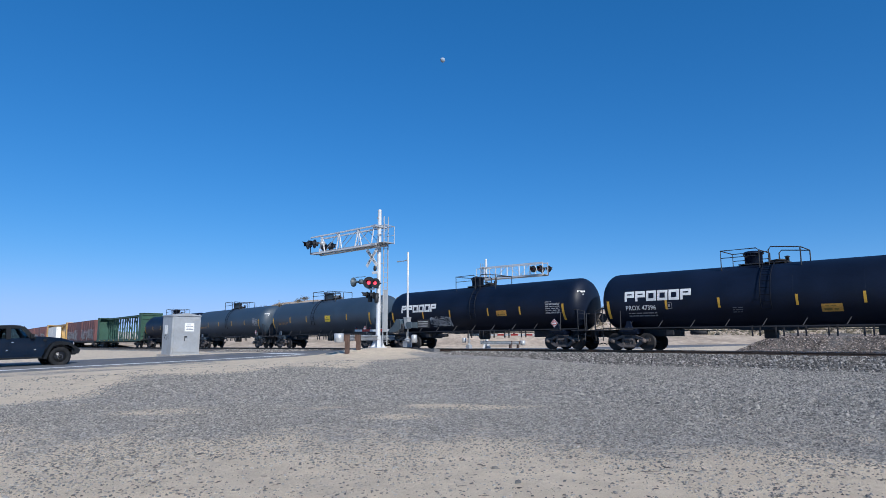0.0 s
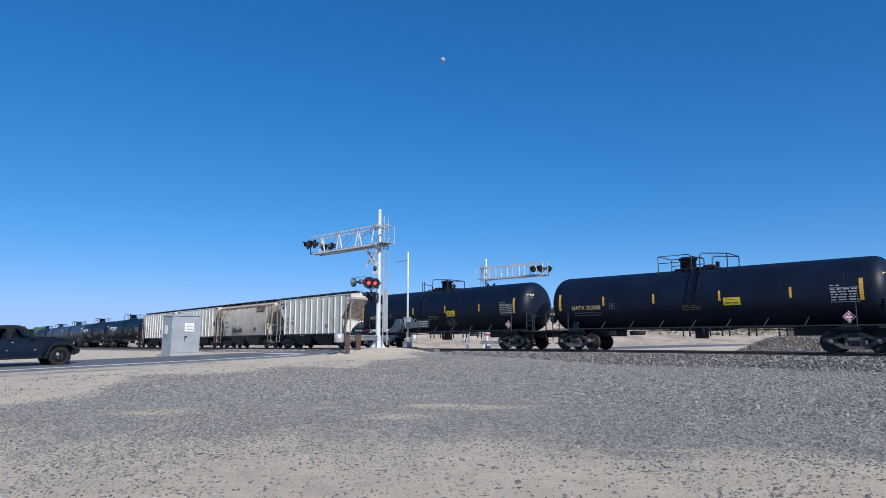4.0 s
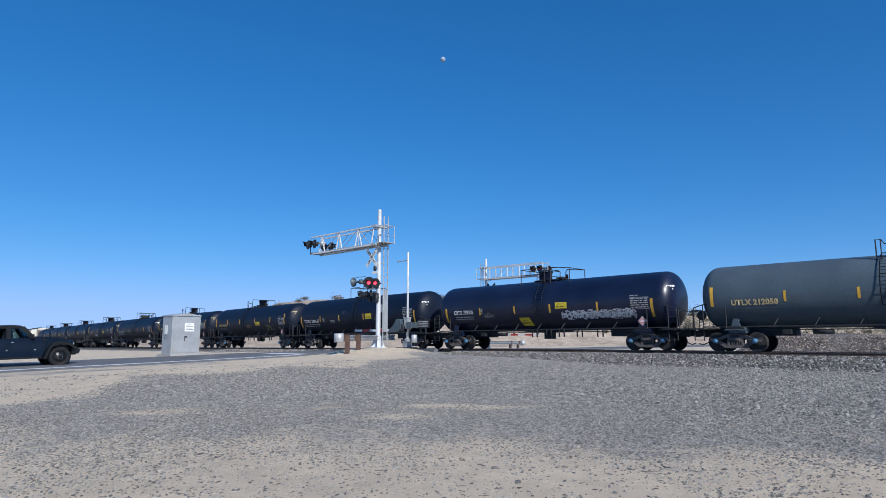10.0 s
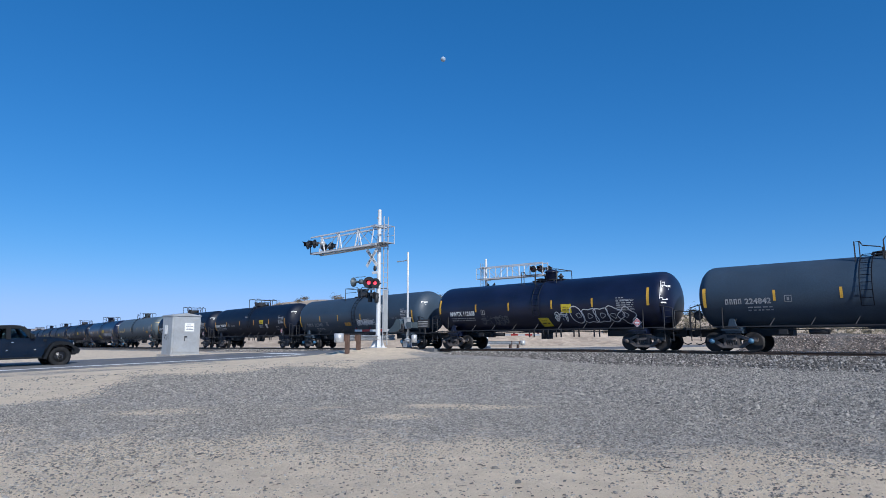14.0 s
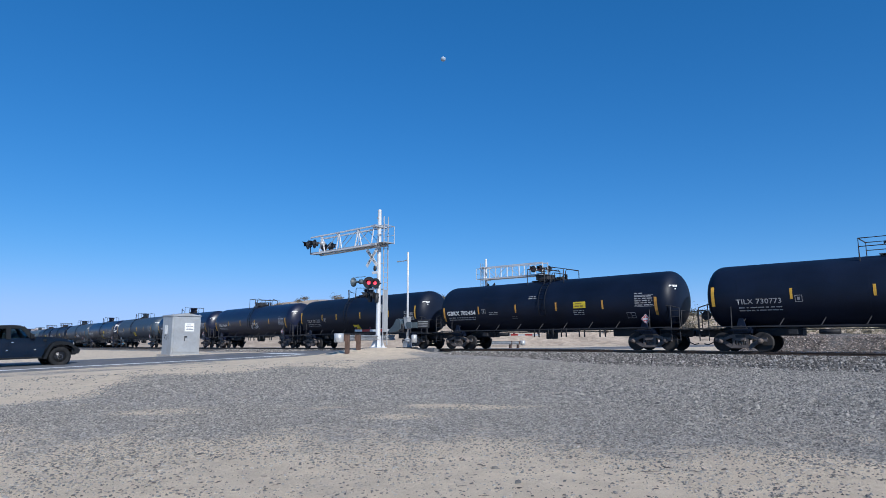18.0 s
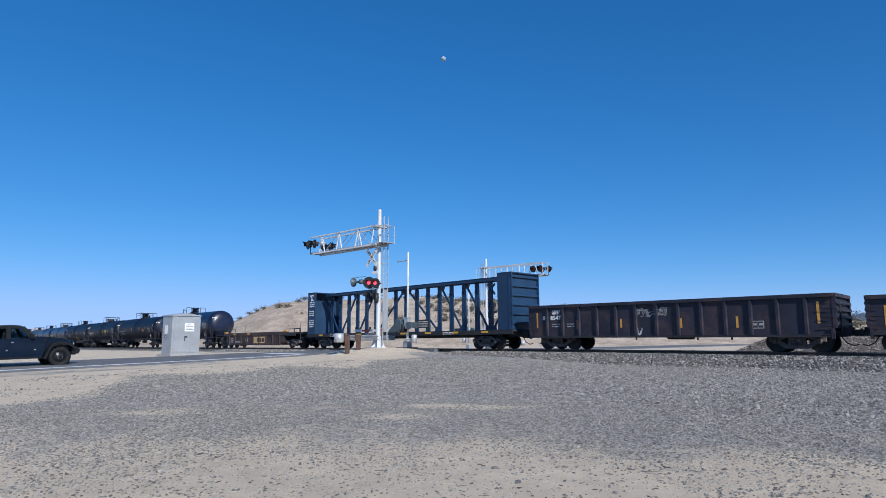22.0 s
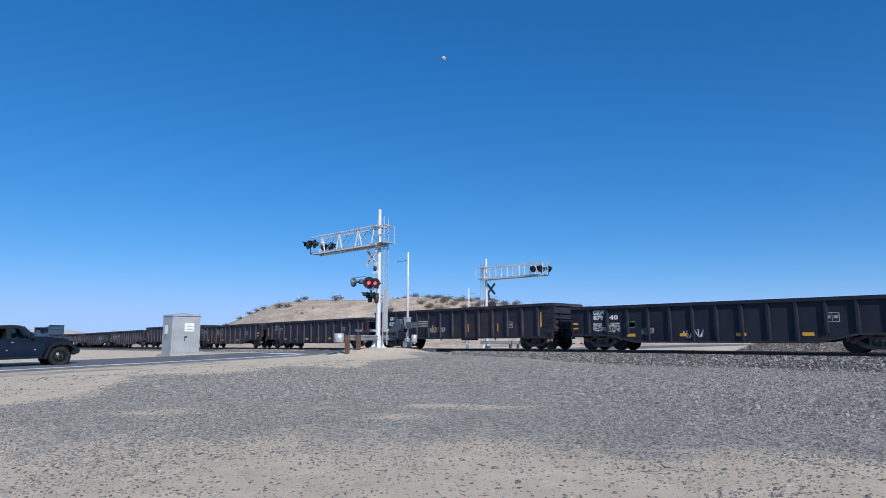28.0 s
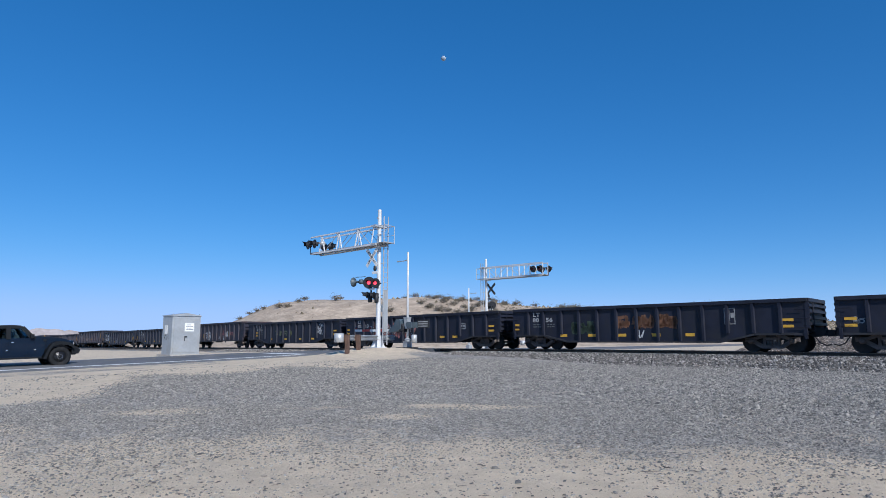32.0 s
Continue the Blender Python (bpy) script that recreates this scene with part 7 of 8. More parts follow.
    hang(tank_car("MWTX 112603", M_BLUEBLACK, "glossy blue-black tank car with bubble graffiti", seed=23, text=(-6.73, -4.57, 2.15, 0.28), bold=0.06, strips=(-4.43, -1.77, 1.39, 4.06), strip_z=2.6, ends=(-7.62, 7.32, 2.78),
                  panels=[yel(2.37, 2.33, 0.68, 0.5), yel(0.72, 1.6, 0.72, 0.5, None, -0.25)], bubble=(2.66, 6.4, 1.48, 2.34), tags=[(1.5, 2.37, 1.59, 2.17, W_), (-4.1, -1.9, 1.5, 2.1, GW)], table=(5.5, 2.1, 0.58), placard=(6.61, 1.44), end_tag=True, top="hoop", top_x=0.4), -274.0, -291.4)
    hang(tank_car("224842", M_FADED, blocks=(-6.78, -6.0), text=(-5.9, -4.77, 2.21, 0.25), look_word="faded grey tank car with white lettering", seed=24, text_mat=DW, bold=0.05, strips=(-4.62, -2.01, 1.4, 4.3), strip_z=2.55, ends=(-7.74, 7.4, 2.56),
                  panels=[yel(0.2, 1.85, 0.8, 0.5)], blue_caps=True, top="hoop", top_x=0.1, ladder=-1.1), -291.4, -308.8)
    hang(tank_car("TILX 304111", M_BLUEBLACK, BLK, seed=25, panels=[yel(1.0, 2.05, 0.8, 0.5)], top="hoop"), -308.8, -326.2)
    hang(tank_car("CBTX 736654", M_BLUEBLACK, "glossy black tank car with a small white scrawl", seed=26, tags=[(0.6, 2.2, 1.8, 2.5, W_)], top="box"), -326.2, -343.6)
    hang(tank_car("TILX 731222", M_BLACK, BLK, seed=27, text=(-6.69, -4.69, 2.17, 0.25), text_mat=DW, strips=(-4.36, -2.27, 1.0, 4.54), strip_z=2.56, ends=(-7.64, 7.52, 2.58), panels=[yel(0.25, 1.6, 0.76, 0.5, None, -0.15)],
                  placard=(6.68, 1.53), table=(6.34, 2.1, 0.48), stencils=[(5.6, 2.2, 1, 0.7, GW)], top="hoop", top_x=0.05, ladder=-0.9), -343.6, -361.1)
    hang(gbrx("702454", 28, text=(-7.34, -4.83, 2.2, 0.26), strips=(-4.56, -1.59, 1.34, 4.34), panels=[yel(2.9, 2.5, 0.78, 0.36)], table=(6.21, 2.26, 0.6), placard=(6.74, 1.63), ladder=0.4), -361.1, -378.6)
    hang(tank_car("TILX 730773", M_BLACK, BLK, seed=29, text=(-6.7, -4.75, 2.2, 0.235), text_mat=DW, strips=(-4.33, -1.22, 2.05, 4.65), strip_z=2.6, ends=(-7.74, 7.49, 2.6), panels=[yel(3.64, 2.32, 0.75, 0.3, M_ORANGE)], placard=(6.63, 1.56), table=(5.6, 2.1, 0.5)), -378.6, -396.0)
    hang(tank_car("JRTX 11197", M_BLUEBLACK, "glossy black tank car with a white and red panel", seed=30, text=(-6.93, -5.15, 2.14, 0.25), bold=0.07, strips=(1.22, 4.2), strip_z=2.6, ends=(-7.28, 7.2, 2.7), stripe_mat=M_BROWNTAPE, logo=(-4.35, -2.43, 2.38, 2.8),
                  tags=[(-4.4, -1.54, 1.5, 1.88, DW)], stencils=[(-0.35, 2.3, 3, 1.0, DW), (-2.4, 2.15, 1, 0.7, DW)], top="hoop", ladder=-1.0, under=(2, 0.06)), -396.0, -413.6)
    hang(well_car(), -413.6, -432.0)
    hang(centre_beam_car(M_BLUEBEAM, "empty dark blue centre-beam flat car with bulkheads", 24.2, "CUEF 81534"), -432.0, -455.6)
    gl, gw = "black ribbed gondola car with worn white lettering", "brown-black gondola car with scrawled graffiti"
    b6 = (-4.4, -2.5, -0.7, 1.08, 2.9)
    hang(gondola_car(M_GONBROWN, gl, 16.9, False, 13, seed=1, words=[("GRW", -6.33, -5.78, 2.02), ("0", -6.96, -6.78, 1.7), ("8547", -6.43, -5.72, 1.7)], tags=[(-1.18, 0.56, 1.74, 2.2, DW)], spots=[(-1.0, 0.8)],
                     up_strips=[(-7.34, 1.24, 2.13), (-4.63, 1.17, 1.64), (-1.97, 1.2, 1.67), (1.26, 1.15, 1.63), (3.92, 1.12, 1.65), (7.28, 1.26, 2.21)], frame_mark=(4.55, 1.07, 0.53, 0.35)), -455.6, -472.0)
    hang(gondola_car(M_GONBROWN, gw, 17.3, True, 14, seed=2, words=[("MKC", -6.12, -5.56, 1.97), ("41", -6.0, -5.64, 1.7), ("21", -5.18, -4.86, 1.7)], text_mat=DW, tags=[(-0.78, 3.4, 0.8, 1.66, GW), (-7.0, -6.2, 0.95, 1.2, M_ORANGE), (5.6, 5.95, 1.13, 1.5, GW)],
                     low_strips=(-4.03, -1.34, 1.34, 4.04), up_strips=[(-7.46, 1.0, 1.94), (7.65, 1.05, 1.97)], frame_mark=(4.76, 1.31, 0.53, 0.76)), -472.0, -488.9)
    hang(gondola_car(M_GONDOLA, "black gondola car with large white graffiti", seed=3, words=[("LT", -6.22, -5.81, 1.92), ("83", -6.28, -5.82, 1.58), ("68", -5.31, -4.88, 1.58)],
                     tags=[(1.69, 2.3, 0.75, 2.0, W_), (2.5, 3.4, 0.65, 2.1, W_), (3.5, 4.2, 0.8, 2.0, W_), (2.4, 3.5, 0.9, 1.8, W_), (1.0, 1.5, 0.65, 1.1, GW)], low_strips=(-4.1, -2.33, 0.3, 2.12, 3.9), double=(-7.6, 7.35), frame_mark=(4.61, 1.26, 0.53, 0.4)), -488.9, -505.4)
    hang(gondola_car(M_GONBROWN, gw, seed=4, posts=14, text_mat=M_WHITE, words=[("MKC", -6.38, -5.72, 1.85), ("40", -6.35, -5.76, 1.53), ("39", -5.36, -4.83, 1.53)], tags=[(-3.62, -2.98, 1.48, 1.79, W_), (-0.67, 0.6, 0.75, 1.6, GW), (1.0, 2.5, 0.75, 1.6, GW), (4.75, 5.15, 0.72, 1.95, DW), (7.29, 7.58, 1.23, 1.41, DW)],
                     up_strips=[(-7.7, 1.0, 1.54), (-4.43, 1.28, 1.9), (-1.68, 1.21, 1.67), (1.04, 1.2, 1.67), (4.0, 1.2, 1.7), (6.99, 1.36, 2.1)], frame_mark=(5.6, 1.2, 0.4, 0.3)), -505.4, -522.0)
    hang(gondola_car(M_GONBROWN, "brown-black gondola car with a yellow end ladder", 17.1, False, 13, 2.38, seed=6, yellow_end=True, words=[("GRW", -6.4, -5.8, 2.08), ("867", -6.49, -5.92, 1.61)], text_mat=DW, spots=[(-1.5, 0.85), (-0.95, 0.95)],
                     tags=[(-5.4, -5.0, 1.55, 1.8, P_)], up_strips=[(-7.5, 1.36, 1.98), (-4.91, 1.2, 1.7), (-1.83, 1.18, 1.66), (1.42, 1.15, 1.68), (3.59, 1.13, 1.65), (7.1, 1.26, 2.15)], frame_mark=(5.65, 1.22, 0.52, 0.32)), -522.0, -538.8)
    hang(gondola_car(M_GONBROWN, "brown-black gondola car with rust patches", seed=7, words=[("MKC", -6.4, -5.7, 1.9), ("41", -6.35, -5.8, 1.58), ("09", -5.4, -4.9, 1.58)], text_mat=DW, patches=[(-4.6, -1.0, 0.95, 1.6, M_RUST)], tags=[(-2.2, -0.6, 1.2, 2.1, DW)], low_strips=b6, double=(-7.6, 7.3)), -538.8, -555.2)
    hang(gondola_car(M_GONBROWN, gl, seed=8, words=[("MKC", -6.4, -5.7, 1.9), ("40", -6.35, -5.8, 1.58), ("77", -5.4, -4.9, 1.58)], text_mat=DW, low_strips=b6, up_strips=[(-7.6, 1.1, 1.9), (7.4, 1.2, 2.0)]), -555.2, -571.8)
    hang(gondola_car(M_GONBROWN, gl, 17.3, False, 13, 2.42, seed=9, words=[("GRW", -6.4, -5.8, 2.05), ("625", -6.5, -5.9, 1.68), ("16", -5.4, -5.0, 1.68)], tags=[(-2.2, -0.7, 1.1, 1.5, DW)], up_strips=[(-7.5, 1.3, 2.1), (-4.6, 1.1, 1.6), (-1.9, 1.1, 1.6), (1.4, 1.1, 1.6), (3.9, 1.1, 1.6), (7.2, 1.3, 2.2)]), -571.8, -588.6)
    hang(gondola_car(M_GONDOLA, gl, seed=10, words=[("GRW", -6.62, -5.89, 1.92), ("879", -6.6, -5.98, 1.64), ("40", -5.62, -5.12, 1.64)], tags=[(-6.6, -5.0, 0.95, 1.45, W_), (-3.8, -3.15, 0.83, 1.2, DW)], patches=[(-4.7, -4.2, 1.2, 1.45, M_PALEPATCH)], spots=[(-1.4, 0.62), (-0.85, 0.68)],
                     low_strips=(-4.4, -1.59, 1.08, 3.86), double=(-7.8, 7.4), frame_mark=(4.53, 1.3, 0.56, 0.42)), -588.6, -605.2)
    hang(gondola_car(M_GONDOLA, gl, seed=11, words=[("MKC", -6.4, -5.6, 1.93), ("40", -6.35, -5.9, 1.6), ("57", -5.6, -5.15, 1.6)], tags=[(5.0, 5.7, 1.1, 1.3, DW)], low_strips=b6, double=(-7.7, 7.3)), -605.2, -621.7)
    hang(gondola_car(M_GONBROWN, gw, 17.2, False, 14, 2.38, seed=13, words=[("GRW", -6.35, -5.6, 1.98), ("891", -6.35, -5.6, 1.68)], text_mat=M_ORANGE, tags=[(-7.9, -6.8, 0.85, 1.2, P_), (-4.29, -3.81, 0.92, 2.0, DW), (-1.27, 0.0, 0.8, 1.85, W_), (3.03, 3.56, 1.2, 1.9, P_), (3.83, 4.4, 1.1, 1.82, W_), (4.99, 5.66, 1.26, 1.7, P_), (2.2, 2.73, 0.88, 1.2, W_), (-6.3, -5.4, 1.0, 1.6, P_)], spots=[(3.4, 0.82)],
                     up_strips=[(-7.52, 1.33, 2.2), (-4.47, 1.06, 1.53), (-2.0, 1.05, 1.5), (0.42, 1.15, 1.65), (2.54, 1.3, 1.83), (4.53, 1.1, 1.61)]), -621.7, -638.5)
    hang(gondola_car(M_GONDOLA, gl, seed=14, words=[("M", -6.46, -6.25, 1.95), ("K", -5.98, -5.8, 1.95), ("C", -5.5, -5.29, 1.95), ("40", -6.3, -5.94, 1.61), ("23", -5.59, -5.17, 1.61)], text_mat=DW, tags=[(-2.68, -2.18, 1.06, 1.66, M_SPRAY_GREEN), (-1.88, -1.45, 1.05, 1.64, M_SPRAY_GREEN), (-0.9, -0.45, 1.06, 1.6, M_SPRAY_GREEN), (-0.06, 0.4, 1.05, 1.6, M_SPRAY_GREEN), (4.4, 5.6, 1.1, 2.1, W_)],
                     low_strips=(-3.4, -0.69, 1.9, 3.9), double=(-6.2, 7.3)), -638.5, -655.0)
    hang(gondola_car(M_GONDOLA, "black gondola car with a large red graffiti piece", seed=16, text_mat=DW, words=[("LT", -6.5, -6.05, 1.92), ("82", -6.5, -6.05, 1.6), ("13", -5.6, -5.15, 1.6)], pinks=(-4.9, 0.2), low_strips=(2.9, 4.1), double=(-7.8, 7.3)), -655.0, -671.5)
    hang(gondola_car(M_GONDOLA, "black gondola car with rusty worn patches", seed=17, text_mat=DW, words=[("LT", -6.55, -6.06, 1.91), ("80", -6.58, -6.13, 1.6), ("56", -5.66, -5.18, 1.6)],
                     patches=[(-1.1, -0.4, 1.1, 1.8, M_RUST), (-0.2, 0.9, 1.15, 1.8, M_RUST), (1.1, 2.1, 1.1, 1.85, M_RUST), (-3.9, -2.5, 0.9, 1.6, M_OLDGREEN)], spots=[(0.17, 0.66)],
                     low_strips=(-4.46, -2.65, -0.84, 1.04, 2.78), double=(-7.8, 7.17), frame_mark=(4.44, 1.28, 0.5, 0.77)), -671.5, -688.0)
    hang(gondola_car(M_GONDOLA, gl, seed=19, words=[("03", -5.6, -5.1, 1.92), ("83", -5.65, -5.15, 1.6), ("07", -4.7, -4.2, 1.6)], tags=[(-7.4, -7.0, 1.2, 1.55, DW)], low_strips=b6, double=(-7.5, 7.3)), -688.0, -704.6)


build_train()


def sky_point(px, py, dist):
    """A far point seen at that place of the picture."""
    half = math.tan(radians(70.95) / 2)
    v = Vector(((2 * px / 1568 - 1) * half, (882 - 2 * py) / 1568 * half, -1)).normalized()
    return EYE + (pose(0, 0, 0, 90 + UP, 0, YAW).to_3x3() @ v) * dist


def moon_pose(px, py):
    return Matrix.Translation(sky_point(px, py, 3000))


bm = B()
bmesh.ops.create_uvsphere(bm, u_segments=32, v_segments=16, radius=11.5)
for f in bm.faces:
    f.smooth = True
MOON = tagged(new("moon", finish(bm, "moon", M_MOON)), "pale gibbous moon in the blue daytime sky", "moon")
MOON.matrix_basis = moon_pose(784, 105)


def gz(x, y):
    return float(ground_z(x, y))


# ---------------------------------------------------------------- crossing signals
def lamp_unit(parent, m, lit, name="signal_lamp", lens=0.148, board=0.30, hood=0.42):
    """A round black backboard with a hooded red lens; faces local -y."""
    bm = B()
    lathe(bm, [(-0.03, board), (0.0, board + 0.01), (0.02, board)], 24, "y")
    u = part(name, bm, M_SIGBLACK, parent, "round black signal target")
    u.matrix_basis = m
    bm = B()
    lathe(bm, [(0.02, 0.1), (0.03, 0.15), (0.22, 0.15), (0.24, 0.08)], 14, "y")
    part("lamp_housing", bm, M_SIGBLACK, u)
    bm = B()
    lathe(bm, [(-0.06, 0.02), (-0.055, lens * 0.7), (-0.035, lens)], 18, "y")
    part("lens", bm, M_LAMP if lit else M_LENS, u, "glowing red lens" if lit else "unlit red lens")
    bm = B()
    n = 14
    rows = []
    for k, (y, r) in enumerate(((-0.03, lens + 0.02), (-hood, lens + 0.05))):
        rows.append([[bm.verts.new((q * math.cos(radians(a)), y * (1 if k == 0 else 1 - 0.55 * abs(math.cos(radians(a)))), q * math.sin(radians(a)))) for a in np.linspace(-25, 205, n)] for q in (r, r + 0.012)])
    for i in range(n - 1):
        for w in (0, 1):
            bm.faces.new((rows[0][w][i], rows[0][w][i + 1], rows[1][w][i + 1], rows[1][w][i]))
        bm.faces.new((rows[1][0][i], rows[1][0][i + 1], rows[1][1][i + 1], rows[1][1][i]))
    part("hood", bm, M_SIGBLACK, u)
    return u


def cantilever(x, y, turn, arm, label, lit, zb, lift=0.0):
    """Mast with a truss arm towards local -x; traffic comes from local -y."""
    z = gz(x, y) - lift
    t = thing("signal_cantilever", label, "railway signal", pose(x, y, z, 0, 0, turn))
    bm = B()
    lathe(bm, [(0.1, 0.155), (0.5, 0.15), (8.75, 0.115), (8.8, 0.12), (8.86, 0.06)], 16, "z")
    part("mast", bm, M_MASTWHITE, t)
    bm = B()
    for a in range(4):
        r = pose(0, 0, 0, 0, 0, a * 90 + 45)
        vs = [r @ Vector(c) for c in ((0.12, -0.02, lift + 0.1), (0.42, -0.02, lift + 0.1), (0.14, -0.02, lift + 0.8), (0.12, 0.02, lift + 0.1), (0.42, 0.02, lift + 0.1), (0.14, 0.02, lift + 0.8))]
        v = [bm.verts.new(c) for c in vs]
        for q in ((0, 1, 2), (5, 4, 3), (0, 3, 4, 1), (1, 4, 5, 2), (2, 5, 3, 0)):
            bm.faces.new([v[i] for i in q])
    box(bm, -0.38, 0.38, -0.38, 0.38, lift + 0.04, lift + 0.1)
    part("base_flange", bm, M_MASTWHITE, t, "white cast base flange")
    bm = B()
    box(bm, -0.55, 0.55, -0.55, 0.55, lift - 0.4, lift + 0.05)
    part("foundation", bm, M_CONCRETE, t, "", 0.02)
    zt, w = zb + 1.15, 0.42
    for yy in (-w, w):
        for zz in (zb, zt):
            bm = B()
            beam(bm, (0.15, yy, zz), (-arm, yy, zz - 0.02), 0.09)
            part("arm_chord", bm, M_ARM, t)
        if lit:
            # stout lattice pairs coloured as if sunlit, thin duller ties between as if shaded
            for top, legs in ((-3.56, (-3.83, -3.23)), (-1.58, (-1.89, -1.21)), (-0.03, (-0.28,)), (-5.4, (-5.7, -5.1))) if yy < 0 else ():
                for foot in legs:
                    bm = B()
                    beam(bm, (foot, yy, zb), (top, yy, zt), 0.06)
                    part("arm_brace", bm, M_ARM, t)
            for xa, xb in ((-1.58, -3.2), (-1.58, -0.3), (-3.56, -5.1)):
                bm = B()
                beam(bm, (xa, yy, zt), (xb, yy, zb), 0.03)
                part("arm_tie", bm, M_GALV, t, "thin lattice tie")
            for xa in (-2.6, -4.6, -6.6) if yy > 0 else ():
                bm = B()
                beam(bm, (xa, yy, zb), (xa, yy, zt), 0.035)
                part("arm_upright", bm, M_GALV, t)
        else:
            for xa in (-0.1, -1.55, -2.95, -4.35, -5.6, -arm):
                bm = B()
                beam(bm, (xa, yy, zb), (xa, yy, zt), 0.075)
                part("arm_upright", bm, M_ARM, t)
            for xa, xb in ((-0.1, -1.55), (-2.95, -1.55), (-2.95, -4.35), (-5.6, -4.35)):
                bm = B()
                beam(bm, (xa, yy, zt), (xb, yy, zb), 0.03)
                part("arm_tie", bm, M_GALV, t, "thin lattice tie")
    bm = B()
    box(bm, -arm, 0.9, -w, w, zb + 0.05, zb + 0.09)
    part("walkway", bm, M_GALV, t, "steel grating walkway")
    bm = B()
    pipe(bm, [(0.9, -w, zb), (0.9, -w, zb + 1.1), (0.9, w, zb + 1.1), (0.9, w, zb)], 0.025)
    for yy in (-w, w):
        pipe(bm, [(0.9, yy, zb + 1.1), (0.1, yy, zb + 1.1)], 0.022)
        pipe(bm, [(0.9, yy, zb + 0.55), (0.1, yy, zb + 0.55)], 0.018)
    part("walkway_rail", bm, M_GALV, t)
    for zz in (zb, zt):
        bm = B()
        box(bm, -0.2, 0.2, -0.5, 0.5, zz - 0.07, zz + 0.06)
        part("arm_clamp", bm, M_GALV, t)
    bm = B()
    for yy in (0.08, 0.42):
        beam(bm, (0.33, yy, 0.5), (0.33, yy, 8.4), 0.05)
    for k in range(25):
        rod(bm, (0.33, 0.08, 0.7 + k * 0.3), (0.33, 0.42, 0.7 + k * 0.3), 0.014, 5)
    for zz in (1.5, 3.5, 5.5, 7.5):
        beam(bm, (0, 0.2, zz), (0.33, 0.25, zz), 0.04)
    part("ladder", bm, M_GALV, t, "tall galvanised access ladder")
    bm = B()
    box(bm, 0.36, 0.39, 0.1, 0.36, 1.3, 3.85)
    part("ladder_guard", bm, M_CABINET, t, "flat ladder guard plate")
    # lamps out on the arm
    bm = B()
    rod(bm, (-arm + 0.05, -w, zb + 0.7), (-arm + 0.95, -w, zb + 0.7), 0.05, 8)
    part("lamp_bar", bm, M_SIGBLACK, t)
    for u in (-arm + 0.05, -arm + 0.8):
        lamp_unit(t, pose(u, -w - 0.25, zb + 0.6, 0, 0, -12), False, hood=0.5)
        lamp_unit(t, pose(u + 0.1, w + 0.2, zb + 0.55, 0, 0, 180), False, hood=0.5)
    bm = B()
    lathe(bm, [(-0.1, 0.06), (0.0, 0.16), (0.2, 0.16), (0.28, 0.1)], 12, "y", (-arm + 1.35, -w - 0.1, zb + 0.62))
    rod(bm, (-arm + 0.8, -w - 0.05, zb + 0.66), (-arm + 1.35, -w - 0.05, zb + 0.66), 0.05, 8)
    part("lamp_back", bm, M_GALV, t, "grey lamp back housing")
    bm = B()
    rod(bm, (-arm - 0.05, -w, zb), (-arm - 0.05, -w, zb + 0.8), 0.03)
    rod(bm, (-arm - 0.05, -w, zb - 0.02), (-arm + 0.4, w, zb - 0.02), 0.03)
    part("lamp_bracket", bm, M_SIGBLACK, t)
    # lamps on the mast
    bm = B()
    rod(bm, (-0.62, -0.22, 4.2), (0.45, -0.22, 4.2), 0.05, 8)
    rod(bm, (0, 0.0, 4.2), (0, -0.25, 4.2), 0.07, 8)
    rod(bm, (-0.48, -0.2, 3.35), (-0.48, -0.2, 4.2), 0.045, 8)
    rod(bm, (-0.62, -0.2, 3.4), (0.2, -0.2, 3.4), 0.05, 8)
    part("lamp_bar", bm, M_SIGBLACK, t)
    lamp_unit(t, pose(-0.40, -0.45, 4.28, 0, 0, 36), lit, lens=0.125, board=0.36, hood=0.3)
    lamp_unit(t, pose(0.16, -0.42, 4.22, 0, 0, 30), lit, lens=0.115, board=0.3, hood=0.26)
    lamp_unit(t, pose(-0.72, -0.3, 3.55, 0, 0, -62), False, lens=0.13, board=0.2, hood=0.5)
    lamp_unit(t, pose(-0.08, -0.3, 3.5, 0, 0, -62), False, lens=0.13, board=0.22, hood=0.4)
    bm = B()
    lathe(bm, [(3.1, 0.1), (3.14, 0.14), (3.5, 0.14), (3.52, 0.08)], 12, "z", (-0.5, -0.25, 0))
    lathe(bm, [(3.05, 0.1), (3.1, 0.13), (3.6, 0.13), (3.62, 0.08)], 12, "z", (0.1, -0.25, 0))
    part("lamp_bracket", bm, M_SIGBLACK, t)
    bm = B()
    box(bm, -0.52, 0.02, -0.36, -0.33, 3.84, 3.93)
    part("light_strip", bm, M_WHITE, t, "narrow white plate between the lamps")
    for a in (47, -47):
        bm = B()
        box(bm, -0.72, 0.72, -0.012, 0.012, -0.11, 0.11, pose(-0.45, -0.2 - 0.003 * (a > 0), 5.86, 0, a, 0))
        part("crossbuck_blade", bm, M_WHITE if lit else M_BLADEBACK, t, "white crossbuck board with black lettering" if lit else "dull grey back of a crossbuck board")
    for a, txt in ((-47, "RAILROAD"), (47, "CROSSING")) if lit else ():
        cu = bpy.data.curves.new("word", "FONT")
        cu.body, cu.size, cu.align_x, cu.align_y = txt, 0.2, "CENTER", "CENTER"
        o = new("word", cu)
        me = bpy.data.meshes.new_from_object(o.evaluated_get(bpy.context.evaluated_depsgraph_get()))
        bpy.data.objects.remove(o)
        me.materials.clear()
        me.materials.append(M_DARKTEXT)
